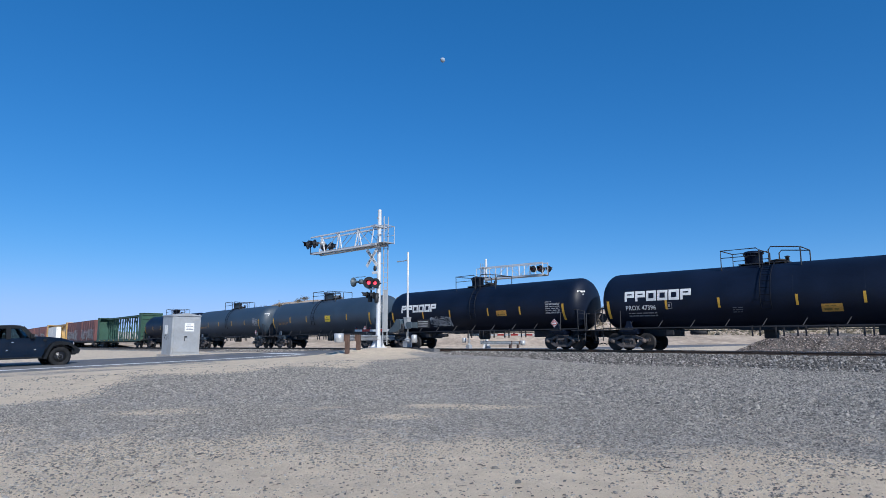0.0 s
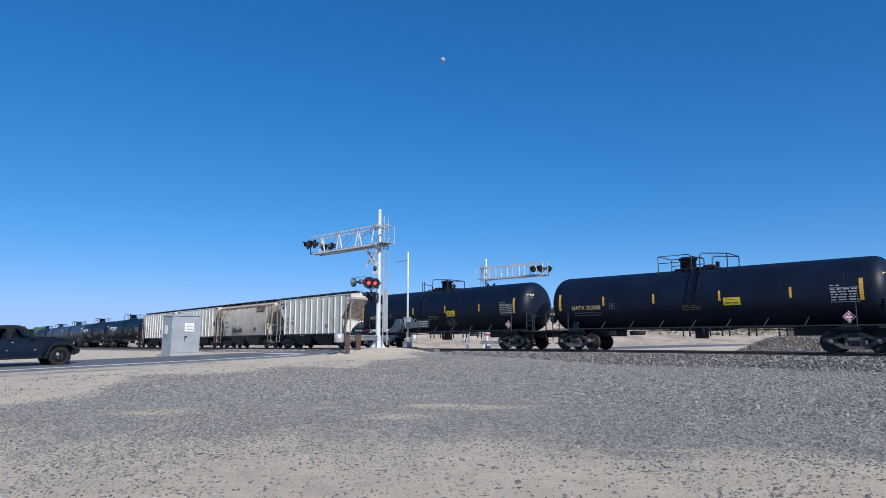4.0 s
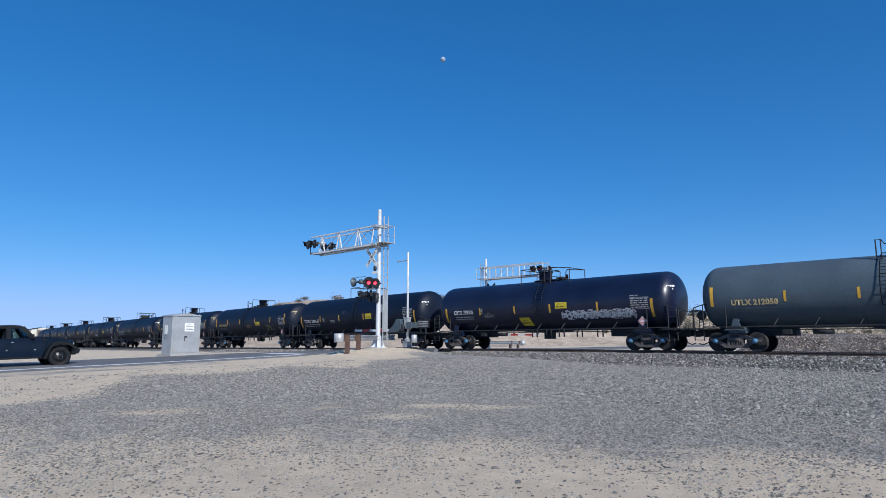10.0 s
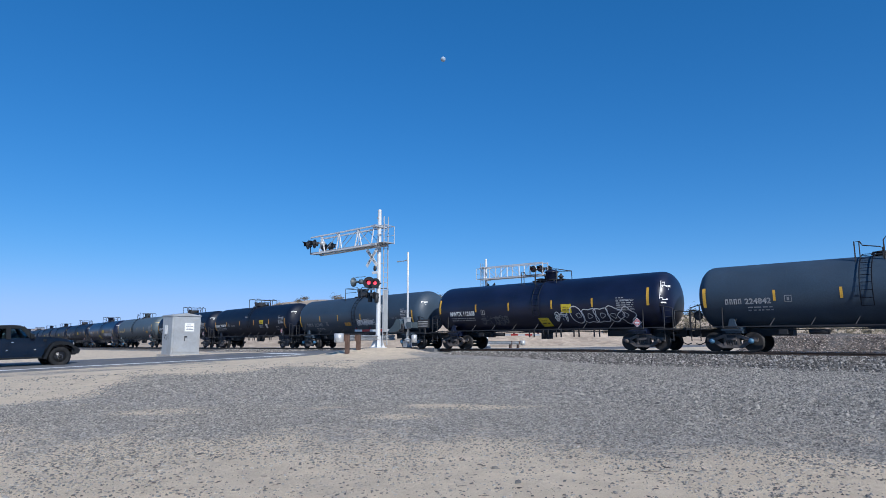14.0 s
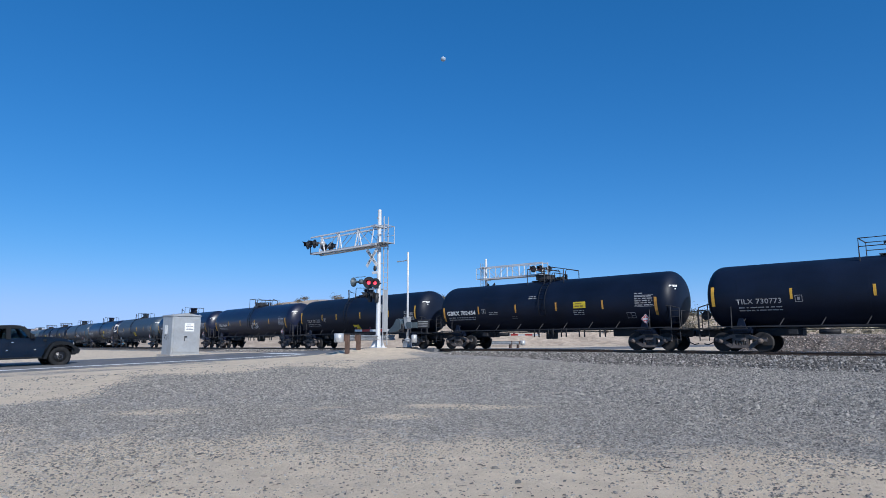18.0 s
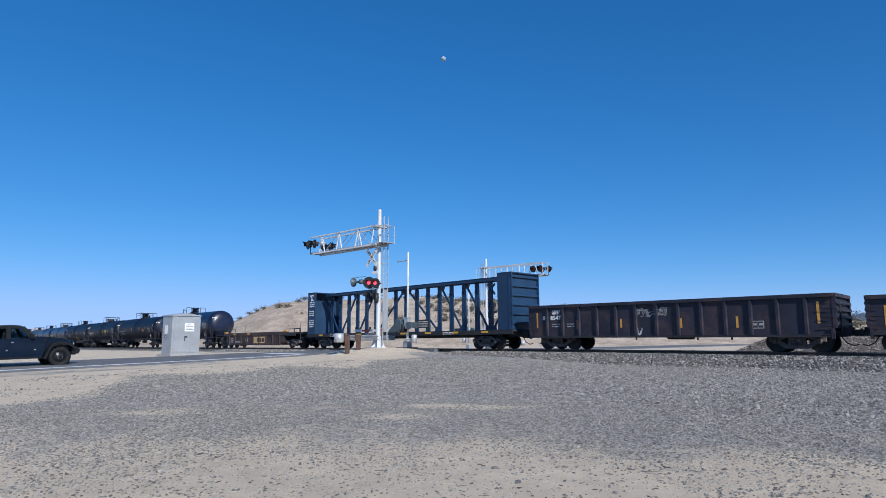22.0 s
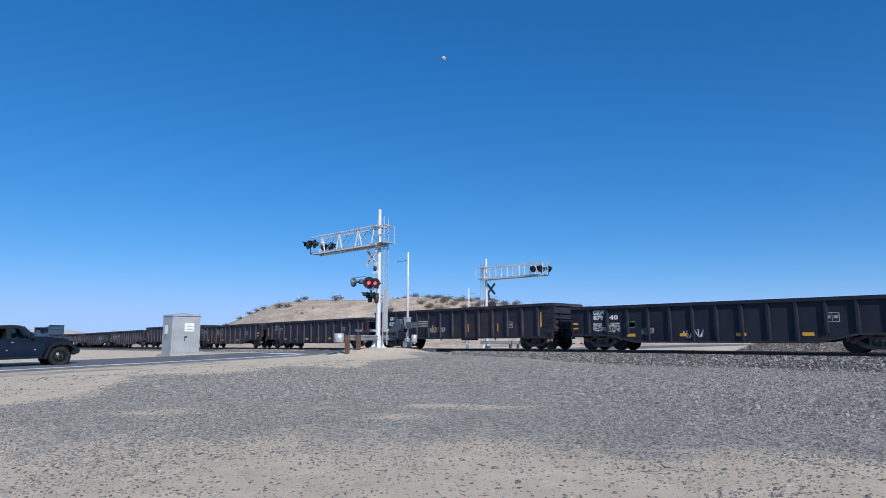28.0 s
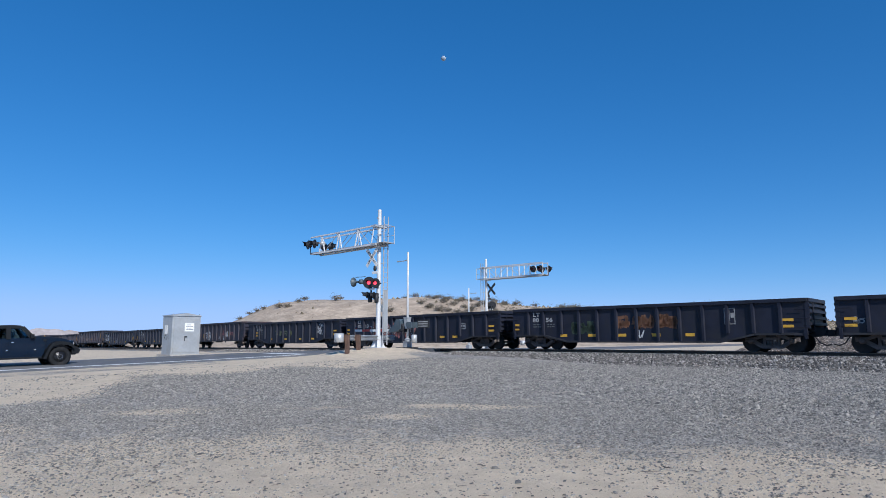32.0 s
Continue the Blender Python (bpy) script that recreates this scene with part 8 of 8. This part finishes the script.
        part("lettering", me, M_DARKTEXT, t).matrix_basis = pose(-0.45, -0.225, 5.86, 0, -a, 0) @ pose(0, 0, 0, 90, 0, 0)
    bm = B()
    box(bm, -0.42, 0.12, -0.21, -0.19, 4.82, 4.98)
    part("track_count_sign", bm, M_WHITE if lit else M_BLADEBACK, t, "small white sign plate" if lit else "back of a small sign plate")
    bm = B()
    lathe(bm, [(5.02, 0.06), (5.06, 0.1), (5.3, 0.1), (5.34, 0.05)], 10, "z", (-0.2, -0.15, 0))
    part("bell", bm, M_SIGBLACK, t, "dark round bell housing")
    bm = B()
    rod(bm, (0, 0, 8.3), (0.0, -0.16, 8.3), 0.07, 8)
    box(bm, -0.16, 0.16, 0.1, 0.3, 2.5, 2.95)
    part("junction_box", bm, M_GALV, t)
    return t


def gate_post(x, y, turn, label, high=5.9, lift=0.0, length=7.2):
    """Gate mechanism on a tall pole; the arm lies level towards local -x."""
    z = gz(x, y) - lift
    t = thing("crossing_gate", label, "crossing gate", pose(x, y, z, 0, 0, turn))
    bm = B()
    lathe(bm, [(0.1, 0.075), (high, 0.062), (high + 0.03, 0.03)], 12, "z")
    part("pole", bm, M_MASTWHITE, t)
    bm = B()
    lathe(bm, [(lift + 0.04, 0.24), (lift + 0.1, 0.24), (lift + 0.12, 0.16), (lift + 0.6, 0.13)], 12, "z")
    box(bm, -0.2, 0.2, -0.2, 0.2, lift + 0.06, lift + 0.42)
    part("pole_base", bm, M_GALV, t)
    bm = B()
    box(bm, -0.55, 0.5, -0.42, 0.42, lift - 0.1, lift + 0.06)
    part("footing", bm, M_DARKSTEEL, t, "dark steel footing frame")
    bm = B()
    box(bm, 0.06, 0.36, -0.36, -0.08, 1.45, 2.12)
    box(bm, 0.03, 0.39, -0.39, -0.05, 2.08, 2.15)
    part("gate_mechanism", bm, M_CABINET, t, "grey gate motor box", 0.03)
    bm = B()
    box(bm, -0.28, 0.04, -0.4, -0.06, 1.25, 1.75)
    lathe(bm, [(-0.46, 0.2), (-0.4, 0.24), (-0.3, 0.22)], 14, "y", (-0.1, 0, 1.5))
    part("gate_crank", bm, M_DARKSTEEL, t, "dark gate crank and hub", 0.02)
    bm = B()
    for yy in (-0.5, -0.02):
        prism(bm, [(0.36, 1.8), (0.36, 1.65), (0.5, 1.5), (0.85, 1.5), (0.85, 1.85), (0.5, 1.85)], yy, yy + 0.05)
    for k in range(5):
        box(bm, 0.5, 0.83, -0.44 + k * 0.085, -0.38 + k * 0.085, 1.52, 1.83)
    part("counterweight", bm, M_GREYTANK, t, "stacked grey counterweights")
    n = max(4, round(length / 0.8))
    bm = B()
    prism(bm, [(-0.1, 1.45), (-0.45, 1.3), (-1.2, 1.24), (-1.2, 1.34), (-0.75, 1.7), (-0.5, 2.05), (-0.25, 2.05), (-0.1, 1.9)], -0.5, -0.02)
    part("arm_bracket", bm, M_GREYTANK, t)
    for k in range(n):
        bm = B()
        a, b = -0.9 - k * length / n, -0.9 - (k + 1) * length / n
        box(bm, b + 0.002, a, -0.3, -0.24, 1.3, 1.44)
        part("arm_stripe", bm, M_RED if k % 2 else M_WHITE, t, "red section of the gate arm" if k % 2 else "white section of the gate arm")
    for k in (0.25, 0.6, 0.97):
        bm = B()
        lathe(bm, [(0, 0.05), (0.02, 0.07), (0.14, 0.07), (0.16, 0.04)], 10, "z", (-0.9 - k * length, -0.27, 1.44))
        part("arm_lamp", bm, M_LENS, t)
    bm = B()
    pipe(bm, [(0, 0, high - 0.45), (-0.35, -0.02, high - 0.52), (-0.75, -0.04, high - 0.5)], 0.03, 6)
    box(bm, -0.95, -0.7, -0.08, 0.0, high - 0.55, high - 0.47)
    part("top_bracket", bm, M_GALV, t)
    bm = B()
    lathe(bm, [(0.62, 0.18), (1.06, 0.18), (1.1, 0.12)], 14, "z", (0.85, -0.25, 0))
    box(bm, 0.05, 0.85, -0.3, -0.2, 0.75, 0.83)
    part("buffer_drum", bm, M_GALV, t, "grey steel drum on a bracket")
    bm = B()
    box(bm, 0.75, 1.75, 0.1, 0.14, 1.5, 2.0)
    part("sign_plate", bm, M_DARKSTEEL, t, "dark information plate")
    bm = B()
    for k in range(3):
        box(bm, 0.85, 1.65, 0.085, 0.1, 1.58 + k * 0.13, 1.64 + k * 0.13)
    part("small_lettering", bm, M_DIMWHITE, t)
    return t


cantilever(-29.0, 24.9, 0, 6.7, "white mast with truss arm, red crossing lamps and crossbuck", True, 6.62, 0.3)
cantilever(-39.1, 47.5, 180, 7.0, "white mast with truss arm beyond the track", False, 6.8)
gate_post(-28.1, 26.5, 0, "tall pole with a lowered red and white gate arm", 6.2, 0.28, 3.9)
gate_post(-40.0, 45.9, 180, "tall pole with a lowered gate arm beyond the track")


def bell_unit():
    t = thing("crossing_bell", "grey crossing bell horn on a bracket of the mast", "bell", pose(-30.15, 24.6, gz(-29, 24.9) + 4.1, 0, 0, 12))
    bm = B()
    lathe(bm, [(-0.42, 0.3), (-0.4, 0.3), (-0.34, 0.16), (-0.2, 0.08), (0.1, 0.07), (0.12, 0.15), (0.3, 0.15), (0.33, 0.05)], 18, "x", (-0.35, 0, 0))
    rod(bm, (-0.6, 0, 0.3), (0.2, 0, 0.3), 0.02, 6)
    rod(bm, (-0.4, 0, 0), (0.0, 0, 0), 0.05, 8)
    part("bell_body", bm, M_GREYTANK, t)
    bm = B()
    beam(bm, (-0.3, 0, 0), (1.1, 0.2, 0), 0.06)
    part("bracket", bm, M_GALV, t)


bell_unit()


def guard_rail(x0, y0, x1, y1, level=None):
    """W-beam barrier on rusted posts, with a rounded end."""
    t = thing("guard_rail", "galvanised W-beam guard rail on rusty posts", "guard rail", kind="")
    d = Vector((x1 - x0, y1 - y0, 0))
    L = d.length
    d.normalize()
    t.matrix_basis = Matrix.LocRotScale((x0, y0, 0), Euler((0, 0, math.atan2(d.y, d.x))), None)
    prof = [(0.0, 0.16), (-0.05, 0.12), (-0.05, 0.07), (0.0, 0.03), (0.0, -0.03), (-0.05, -0.07), (-0.05, -0.12), (0.0, -0.16)]
    bm = B()
    rows = []
    n = 16
    for k in range(n + 1):
        u = L * k / n
        z = level + 0.62 if level else gz(x0 + d.x * u, y0 + d.y * u) + 0.62
        rows.append([bm.verts.new((u, yy + 0.1, z + zz)) for yy, zz in prof])
    for a, b in zip(rows, rows[1:]):
        for i in range(7):
            bm.faces.new((a[i], a[i + 1], b[i + 1], b[i]))
    bmesh.ops.solidify(bm, geom=bm.faces[:], thickness=0.004)
    part("beam_rail", bm, M_GALV, t)
    z0 = (level or gz(x0, y0)) + 0.62
    bm = B()
    lathe(bm, [(z0 - 0.24, 0.2), (z0 - 0.23, 0.26), (z0 + 0.23, 0.26), (z0 + 0.24, 0.2)], 16, "z", (-0.14, 0.12, 0))
    part("rounded_end", bm, M_GALV, t, "rounded galvanised end piece")
    for u in (0.35, 1.6):
        if u > L:
            continue
        z = gz(x0 + d.x * u, y0 + d.y * u)
        bm = B()
        box(bm, u - 0.1, u + 0.1, -0.22, -0.02, z - 0.3, (level or z) + 0.8)
        part("post", bm, M_POSTRUST, t, "", 0.012)
        bm = B()
        box(bm, u - 0.07, u + 0.07, -0.02, 0.1, (level or z) + 0.46, (level or z) + 0.8)
        part("spacer", bm, M_POSTRUST, t)


guard_rail(-27.1, 20.75, -29.72, 27.0, 0.86)
guard_rail(-38.3, 52.0, -38.4, 45.6)


def cabinet():
    x, y = -40.7, 18.05
    z = gz(x, y) + 0.1
    t = thing("signal_cabinet", "grey aluminium signal equipment cabinet beside the road", "cabinet", pose(x, y, z))
    dx, dy, h = 0.7, 0.93, 2.48
    bm = B()
    box(bm, -dx, dx, -dy, dy, 0.02, h)
    part("body", bm, M_CABINET, t, "", 0.02)
    bm = B()
    prism(bm, [(-dy - 0.05, h), (dy + 0.05, h), (dy + 0.05, h + 0.05), (0, h + 0.2), (-dy - 0.05, h + 0.05)], -dx - 0.06, dx + 0.06, "yz")
    part("roof", bm, M_CABINET, t, "low gabled roof")
    bm = B()
    box(bm, dx, dx + 0.03, -dy + 0.12, dy - 0.12, 0.15, h - 0.12)
    door = part("door", bm, M_CABINET, t, "", 0.008)
    bm = B()
    box(bm, dx + 0.03, dx + 0.07, -0.12, 0.06, 1.12, 1.2)
    rod(bm, (dx + 0.06, -0.1, 1.15), (dx + 0.06, -0.1, 0.9), 0.02)
    part("handle", bm, M_DARKSTEEL, door)
    bm = B()
    box(bm, dx + 0.03, dx + 0.036, -0.12, 0.5, 1.5, 2.03)
    part("notice", bm, M_WHITE, door, "white notice with blue print")
    bm = B()
    for k in range(4):
        box(bm, dx + 0.037, dx + 0.039, -0.02, 0.42 - 0.1 * (k % 2), 1.6 + k * 0.1, 1.625 + k * 0.1)
    part("small_lettering", bm, M_BLUEBEAM, door)
    bm = B()
    box(bm, -0.35, 0.05, -dy - 0.012, -dy, 1.35, 1.9)
    part("side_notice", bm, M_WHITE, t, "worn white notice")
    bm = B()
    for q in ribbon([(-0.5 + 0.1 * k + 0.12 * math.sin(k * 2.3), 1.15 + 0.2 * math.cos(k * 1.9)) for k in range(9)], 0.035):
        bm.faces.new([bm.verts.new((a, -dy - 0.006, b)) for a, b in q])
    part("graffiti", bm, M_SPRAY_K, t, "dark scrawl")
    bm = B()
    for s in (-1, 1):
        lathe(bm, [(h + 0.05, 0.04), (h + 0.14, 0.03)], 8, "z", (dx - 0.05, s * (dy - 0.05), 0))
    part("lifting_eye", bm, M_CABINET, t)
    bm = B()
    box(bm, -1.0, 1.05, -1.1, 1.7, -0.25, 0.03)
    part("plinth", bm, M_CONCRETE, t, "", 0.02)


cabinet()


# ---------------------------------------------------------------- the waiting off-roader
def jeep():
    x, y = -34.0, 9.05
    z = gz(-33.5, 8) + 0.06
    slope = math.atan((gz(-33.5, 8.75) - gz(-33.5, 5.75)) / 3.0)
    t = thing("off_road_car", "dark green boxy off-road car waiting on the road", "car", pose(x, y, z, 0, 0, 90) @ pose(0, 0, 0, 0, -math.degrees(slope), 0) @ Matrix.Diagonal((1.04, 1.04, 1.10, 1)))
    W = 0.79

    def slab(name, outline, half, material, parent=t, label="", bevel=0.03):
        bm = B()
        prism(bm, outline, -half, half)
        return part(name, bm, material, parent, label, bevel)
    # lower tub and bonnet
    slab("body", [(-4.1, 0.55), (-3.45, 0.5), (-3.45, 0.62), (-2.55, 0.62), (-2.5, 0.40), (-0.72, 0.38), (-0.6, 0.6), (-0.58, 1.02), (-0.98, 1.2), (-4.1, 1.2)], W, M_JEEP)
    bm = B()
    prism(bm, [(-1.0, 1.27), (-0.55, 1.25), (0.1, 1.17), (0.36, 1.1), (0.5, 0.98), (0.54, 0.72), (-1.0, 0.72)], -0.6, 0.6)
    part("bonnet", bm, M_JEEP, t, "", 0.07)
    for s in (-1, 1):
        bm = B()
        box(bm, -0.62, -0.5, *sorted((s * 0.6, s * 0.64)), 1.06, 1.16)
        part("bonnet_latch", bm, M_JPLASTIC, t)
    bm = B()
    prism(bm, [(-0.64, 1.0), (-0.64, 0.62), (0.45, 0.62), (0.5, 0.95)], -0.5, 0.5)
    part("engine_bay", bm, M_JPLASTIC, t)
    bm = B()
    box(bm, 0.55, 0.6, -0.58, 0.58, 0.68, 1.06)
    for k in range(7):
        box(bm, 0.6, 0.62, -0.33 + k * 0.1, -0.28 + k * 0.1, 0.74, 1.0)
    part("grille", bm, M_JEEP, t, "", 0.01)
    for s in (-1, 1):
        bm = B()
        lathe(bm, [(0.6, 0.1), (0.63, 0.1), (0.64, 0.06)], 14, "x", (0, s * 0.46, 0.9))
        part("headlight", bm, M_HEADLIGHT, t, "round clear headlight")
        bm = B()
        outer = [(-0.66, 0.33), (-0.5, 0.72), (-0.36, 0.95), (-0.2, 1.03), (0.05, 1.05), (0.33, 1.0), (0.5, 0.9), (0.57, 0.76)]
        inner = [(-0.54, 0.33), (-0.42, 0.66), (-0.3, 0.84), (-0.16, 0.9), (0.05, 0.91), (0.28, 0.88), (0.42, 0.81), (0.5, 0.74)]
        prism(bm, outer + inner[::-1], s * 0.6, s * 0.95)
        part("wheel_arch", bm, M_JPLASTIC, t, "black flared wheel arch", 0.015)
        bm = B()
        prism(bm, [(p - 3.0, q) for p, q in outer + inner[::-1]], s * 0.7, s * 0.95)
        part("wheel_arch", bm, M_JPLASTIC, t, "black flared wheel arch", 0.015)
        for wx in (0.0, -3.0):
            wy = s * 0.80
            bm = B()
            lathe(bm, [(-0.004, 0.2), (-0.1, 0.25), (-0.13, 0.28), (-0.14, 0.38), (-0.11, 0.42), (0.11, 0.42), (0.14, 0.38), (0.13, 0.28), (0.1, 0.25), (0.004, 0.2)], 56, "y", (wx, wy, 0.42))
            for i, vert in enumerate(bm.verts):
                out = Vector((vert.co.x - wx, 0, vert.co.z - 0.42))
                if out.length > 0.4 and (i // 2) % 2:
                    vert.co += out.normalized() * 0.018
            wl = part("wheel", bm, M_TYRE, t, "chunky off-road tyre")
            wl.matrix_basis = Matrix.Diagonal((1, 1, 0.945, 1))
            bm = B()
            lathe(bm, [(-0.02, 0.26), (0.06, 0.255), (0.09, 0.22), (0.05, 0.06), (0.1, 0.05), (0.1, 0.02)] if s > 0 else [(0.02, 0.26), (-0.06, 0.255), (-0.09, 0.22), (-0.05, 0.06), (-0.1, 0.05), (-0.1, 0.02)], 20, "y", (wx, wy, 0.42))
            rim = part("rim", bm, M_RIM, wl, "black alloy rim")
            for k in range(7):
                bm = B()
                q = 2 * math.pi * k / 7
                yo = wy + s * 0.1
                beam(bm, (wx + 0.06 * math.cos(q), yo, 0.42 + 0.06 * math.sin(q)), (wx + 0.235 * math.cos(q), yo, 0.42 + 0.235 * math.sin(q)), 0.035)
                part("spoke", bm, M_RIM, wl)
                # small bright stud added to stand for a glint on the rim
                bm = B()
                rod(bm, (wx + 0.1 * math.cos(q + 0.4), yo, 0.42 + 0.1 * math.sin(q + 0.4)), (wx + 0.1 * math.cos(q + 0.4), yo + s * 0.02, 0.42 + 0.1 * math.sin(q + 0.4)), 0.02, 6)
                part("wheel_nut", bm, M_CHROME, wl)
    bm = B()
    prism(bm, [(0.5, 0.5), (0.5, 0.86), (0.62, 0.84), (0.78, 0.74), (0.84, 0.62), (0.78, 0.5)], -0.74, 0.74)
    prism(bm, [(0.5, 0.45), (0.5, 0.55), (0.8, 0.55), (0.72, 0.45)], -0.5, 0.5)
    part("bumper", bm, M_JPLASTIC, t, "", 0.03)
    # cabin
    bm = B()
    prism(bm, [(-4.1, 1.72), (-1.75, 1.745), (-1.52, 1.72), (-1.4, 1.66), (-1.38, 1.59), (-4.1, 1.59)], -0.67, 0.67)
    part("roof", bm, M_JPLASTIC, t, "black hard top", 0.03)
    for s in (-1, 1):
        for (xa, za), (xb, zb), w in (((-0.97, 1.17), (-1.42, 1.67), 0.1), ((-1.12, 1.17), (-1.42, 1.6), 0.07), ((-1.97, 1.17), (-1.98, 1.66), 0.17), ((-2.82, 1.17), (-2.84, 1.66), 0.16), ((-3.82, 1.17), (-3.82, 1.66), 0.14)):
            bm = B()
            beam(bm, (xa, s * 0.76, za), (xb, s * 0.65, zb), w)
            part("pillar", bm, M_JPLASTIC, t)
        for xs in ([(-1.1, 1.19), (-1.93, 1.19), (-1.93, 1.61), (-1.4, 1.61)], [(-2.02, 1.19), (-2.8, 1.19), (-2.8, 1.61), (-2.02, 1.61)], [(-2.9, 1.19), (-3.76, 1.19), (-3.76, 1.61), (-2.9, 1.61)]):
            bm = B()
            f = [bm.verts.new((p, s * np.interp(q, [1.17, 1.72], [0.75, 0.65]), q)) for p, q in xs]
            g = [bm.verts.new((v.co.x, v.co.y - s * 0.006, v.co.z)) for v in f]
            bm.faces.new(f)
            bm.faces.new(g[::-1])
            for i in range(4):
                bm.faces.new((f[i], g[i], g[(i + 1) % 4], f[(i + 1) % 4]))
            o = part("window", bm, M_GLASS, t, "tinted side window")
            o.visible_shadow = False
        for x0, x1 in ((-1.95, -0.98), (-2.82, -2.02)):
            bm = B()
            box(bm, x0, x1, *sorted((s * W, s * (W + 0.022))), 0.5, 1.17)
            d = part("door", bm, M_JEEP, t, "", 0.02)
            bm = B()
            box(bm, x0 + 0.08, x0 + 0.18, *sorted((s * (W + 0.022), s * (W + 0.05))), 1.02, 1.06)
            part("handle", bm, M_CHROME, d)
            for hz in (0.7, 1.0):
                bm = B()
                box(bm, x1 - 0.02, x1 + 0.05, *sorted((s * W, s * (W + 0.045))), hz, hz + 0.05)
                part("hinge", bm, M_CHROME if hz < 0.9 else M_JEEP, d)
        bm = B()
        box(bm, -1.2, -1.06, *sorted((s * 0.84, s * 1.0)), 1.2, 1.36)
        beam(bm, (-1.1, s * 0.76, 1.2), (-1.12, s * 0.9, 1.22), 0.04)
        part("wing_mirror", bm, M_JPLASTIC, t, "", 0.02)
        bm = B()
        box(bm, -2.45, -0.7, *sorted((s * 0.7, s * 0.86)), 0.36, 0.43)
        part("side_step", bm, M_JPLASTIC, t, "", 0.015)
        for sx in (-1.95, -2.9):
            bm = B()
            box(bm, sx - 0.12, sx + 0.1, s * 0.36 - 0.22, s * 0.36 + 0.22, 0.75, 1.34)
            seat = part("seat", bm, M_SEAT, t, "", 0.06)
            bm = B()
            box(bm, sx - 0.1, sx + 0.02, s * 0.36 - 0.13, s * 0.36 + 0.13, 1.40, 1.6)
            part("headrest", bm, M_SEAT, seat, "", 0.05)
    bm = B()
    f = [bm.verts.new(c) for c in ((-0.98, -0.72, 1.2), (-0.98, 0.72, 1.2), (-1.42, 0.62, 1.66), (-1.42, -0.62, 1.66))]
    bm.faces.new(f)
    bmesh.ops.solidify(bm, geom=bm.faces[:], thickness=0.006)
    o = part("windscreen", bm, M_GLASS, t)
    o.visible_shadow = False
    bm = B()
    box(bm, -1.3, -0.98, -0.68, 0.68, 0.9, 1.18)
    part("dashboard", bm, M_JPLASTIC, t, "", 0.03)
    bm = B()
    box(bm, -3.6, 0.5, -0.4, 0.4, 0.38, 0.52)
    rod(bm, (0, -0.7, 0.42), (0, 0.7, 0.42), 0.06, 8)
    rod(bm, (-3.0, -0.7, 0.42), (-3.0, 0.7, 0.42), 0.06, 8)
    part("chassis", bm, M_JPLASTIC, t)
    bm = B()
    lathe(bm, [(-0.12, 0.25), (-0.13, 0.38), (-0.1, 0.41), (0.1, 0.41), (0.13, 0.38), (0.1, 0.2)], 24, "x", (-4.05, 0, 1.0))
    part("spare_wheel", bm, M_TYRE, t)


jeep()


# ---------------------------------------------------------------- what moves
def motions():
    times = [float(i) for i in range(33)]
    for car, s0 in TRAIN:
        walk(car, [(t, track_pose(s0 + SPEED * t)) for t in times])
    walk(MOON, [(0.0, moon_pose(783.5, 106.5)), (32.0, moon_pose(785.0, 103.5))])


motions()
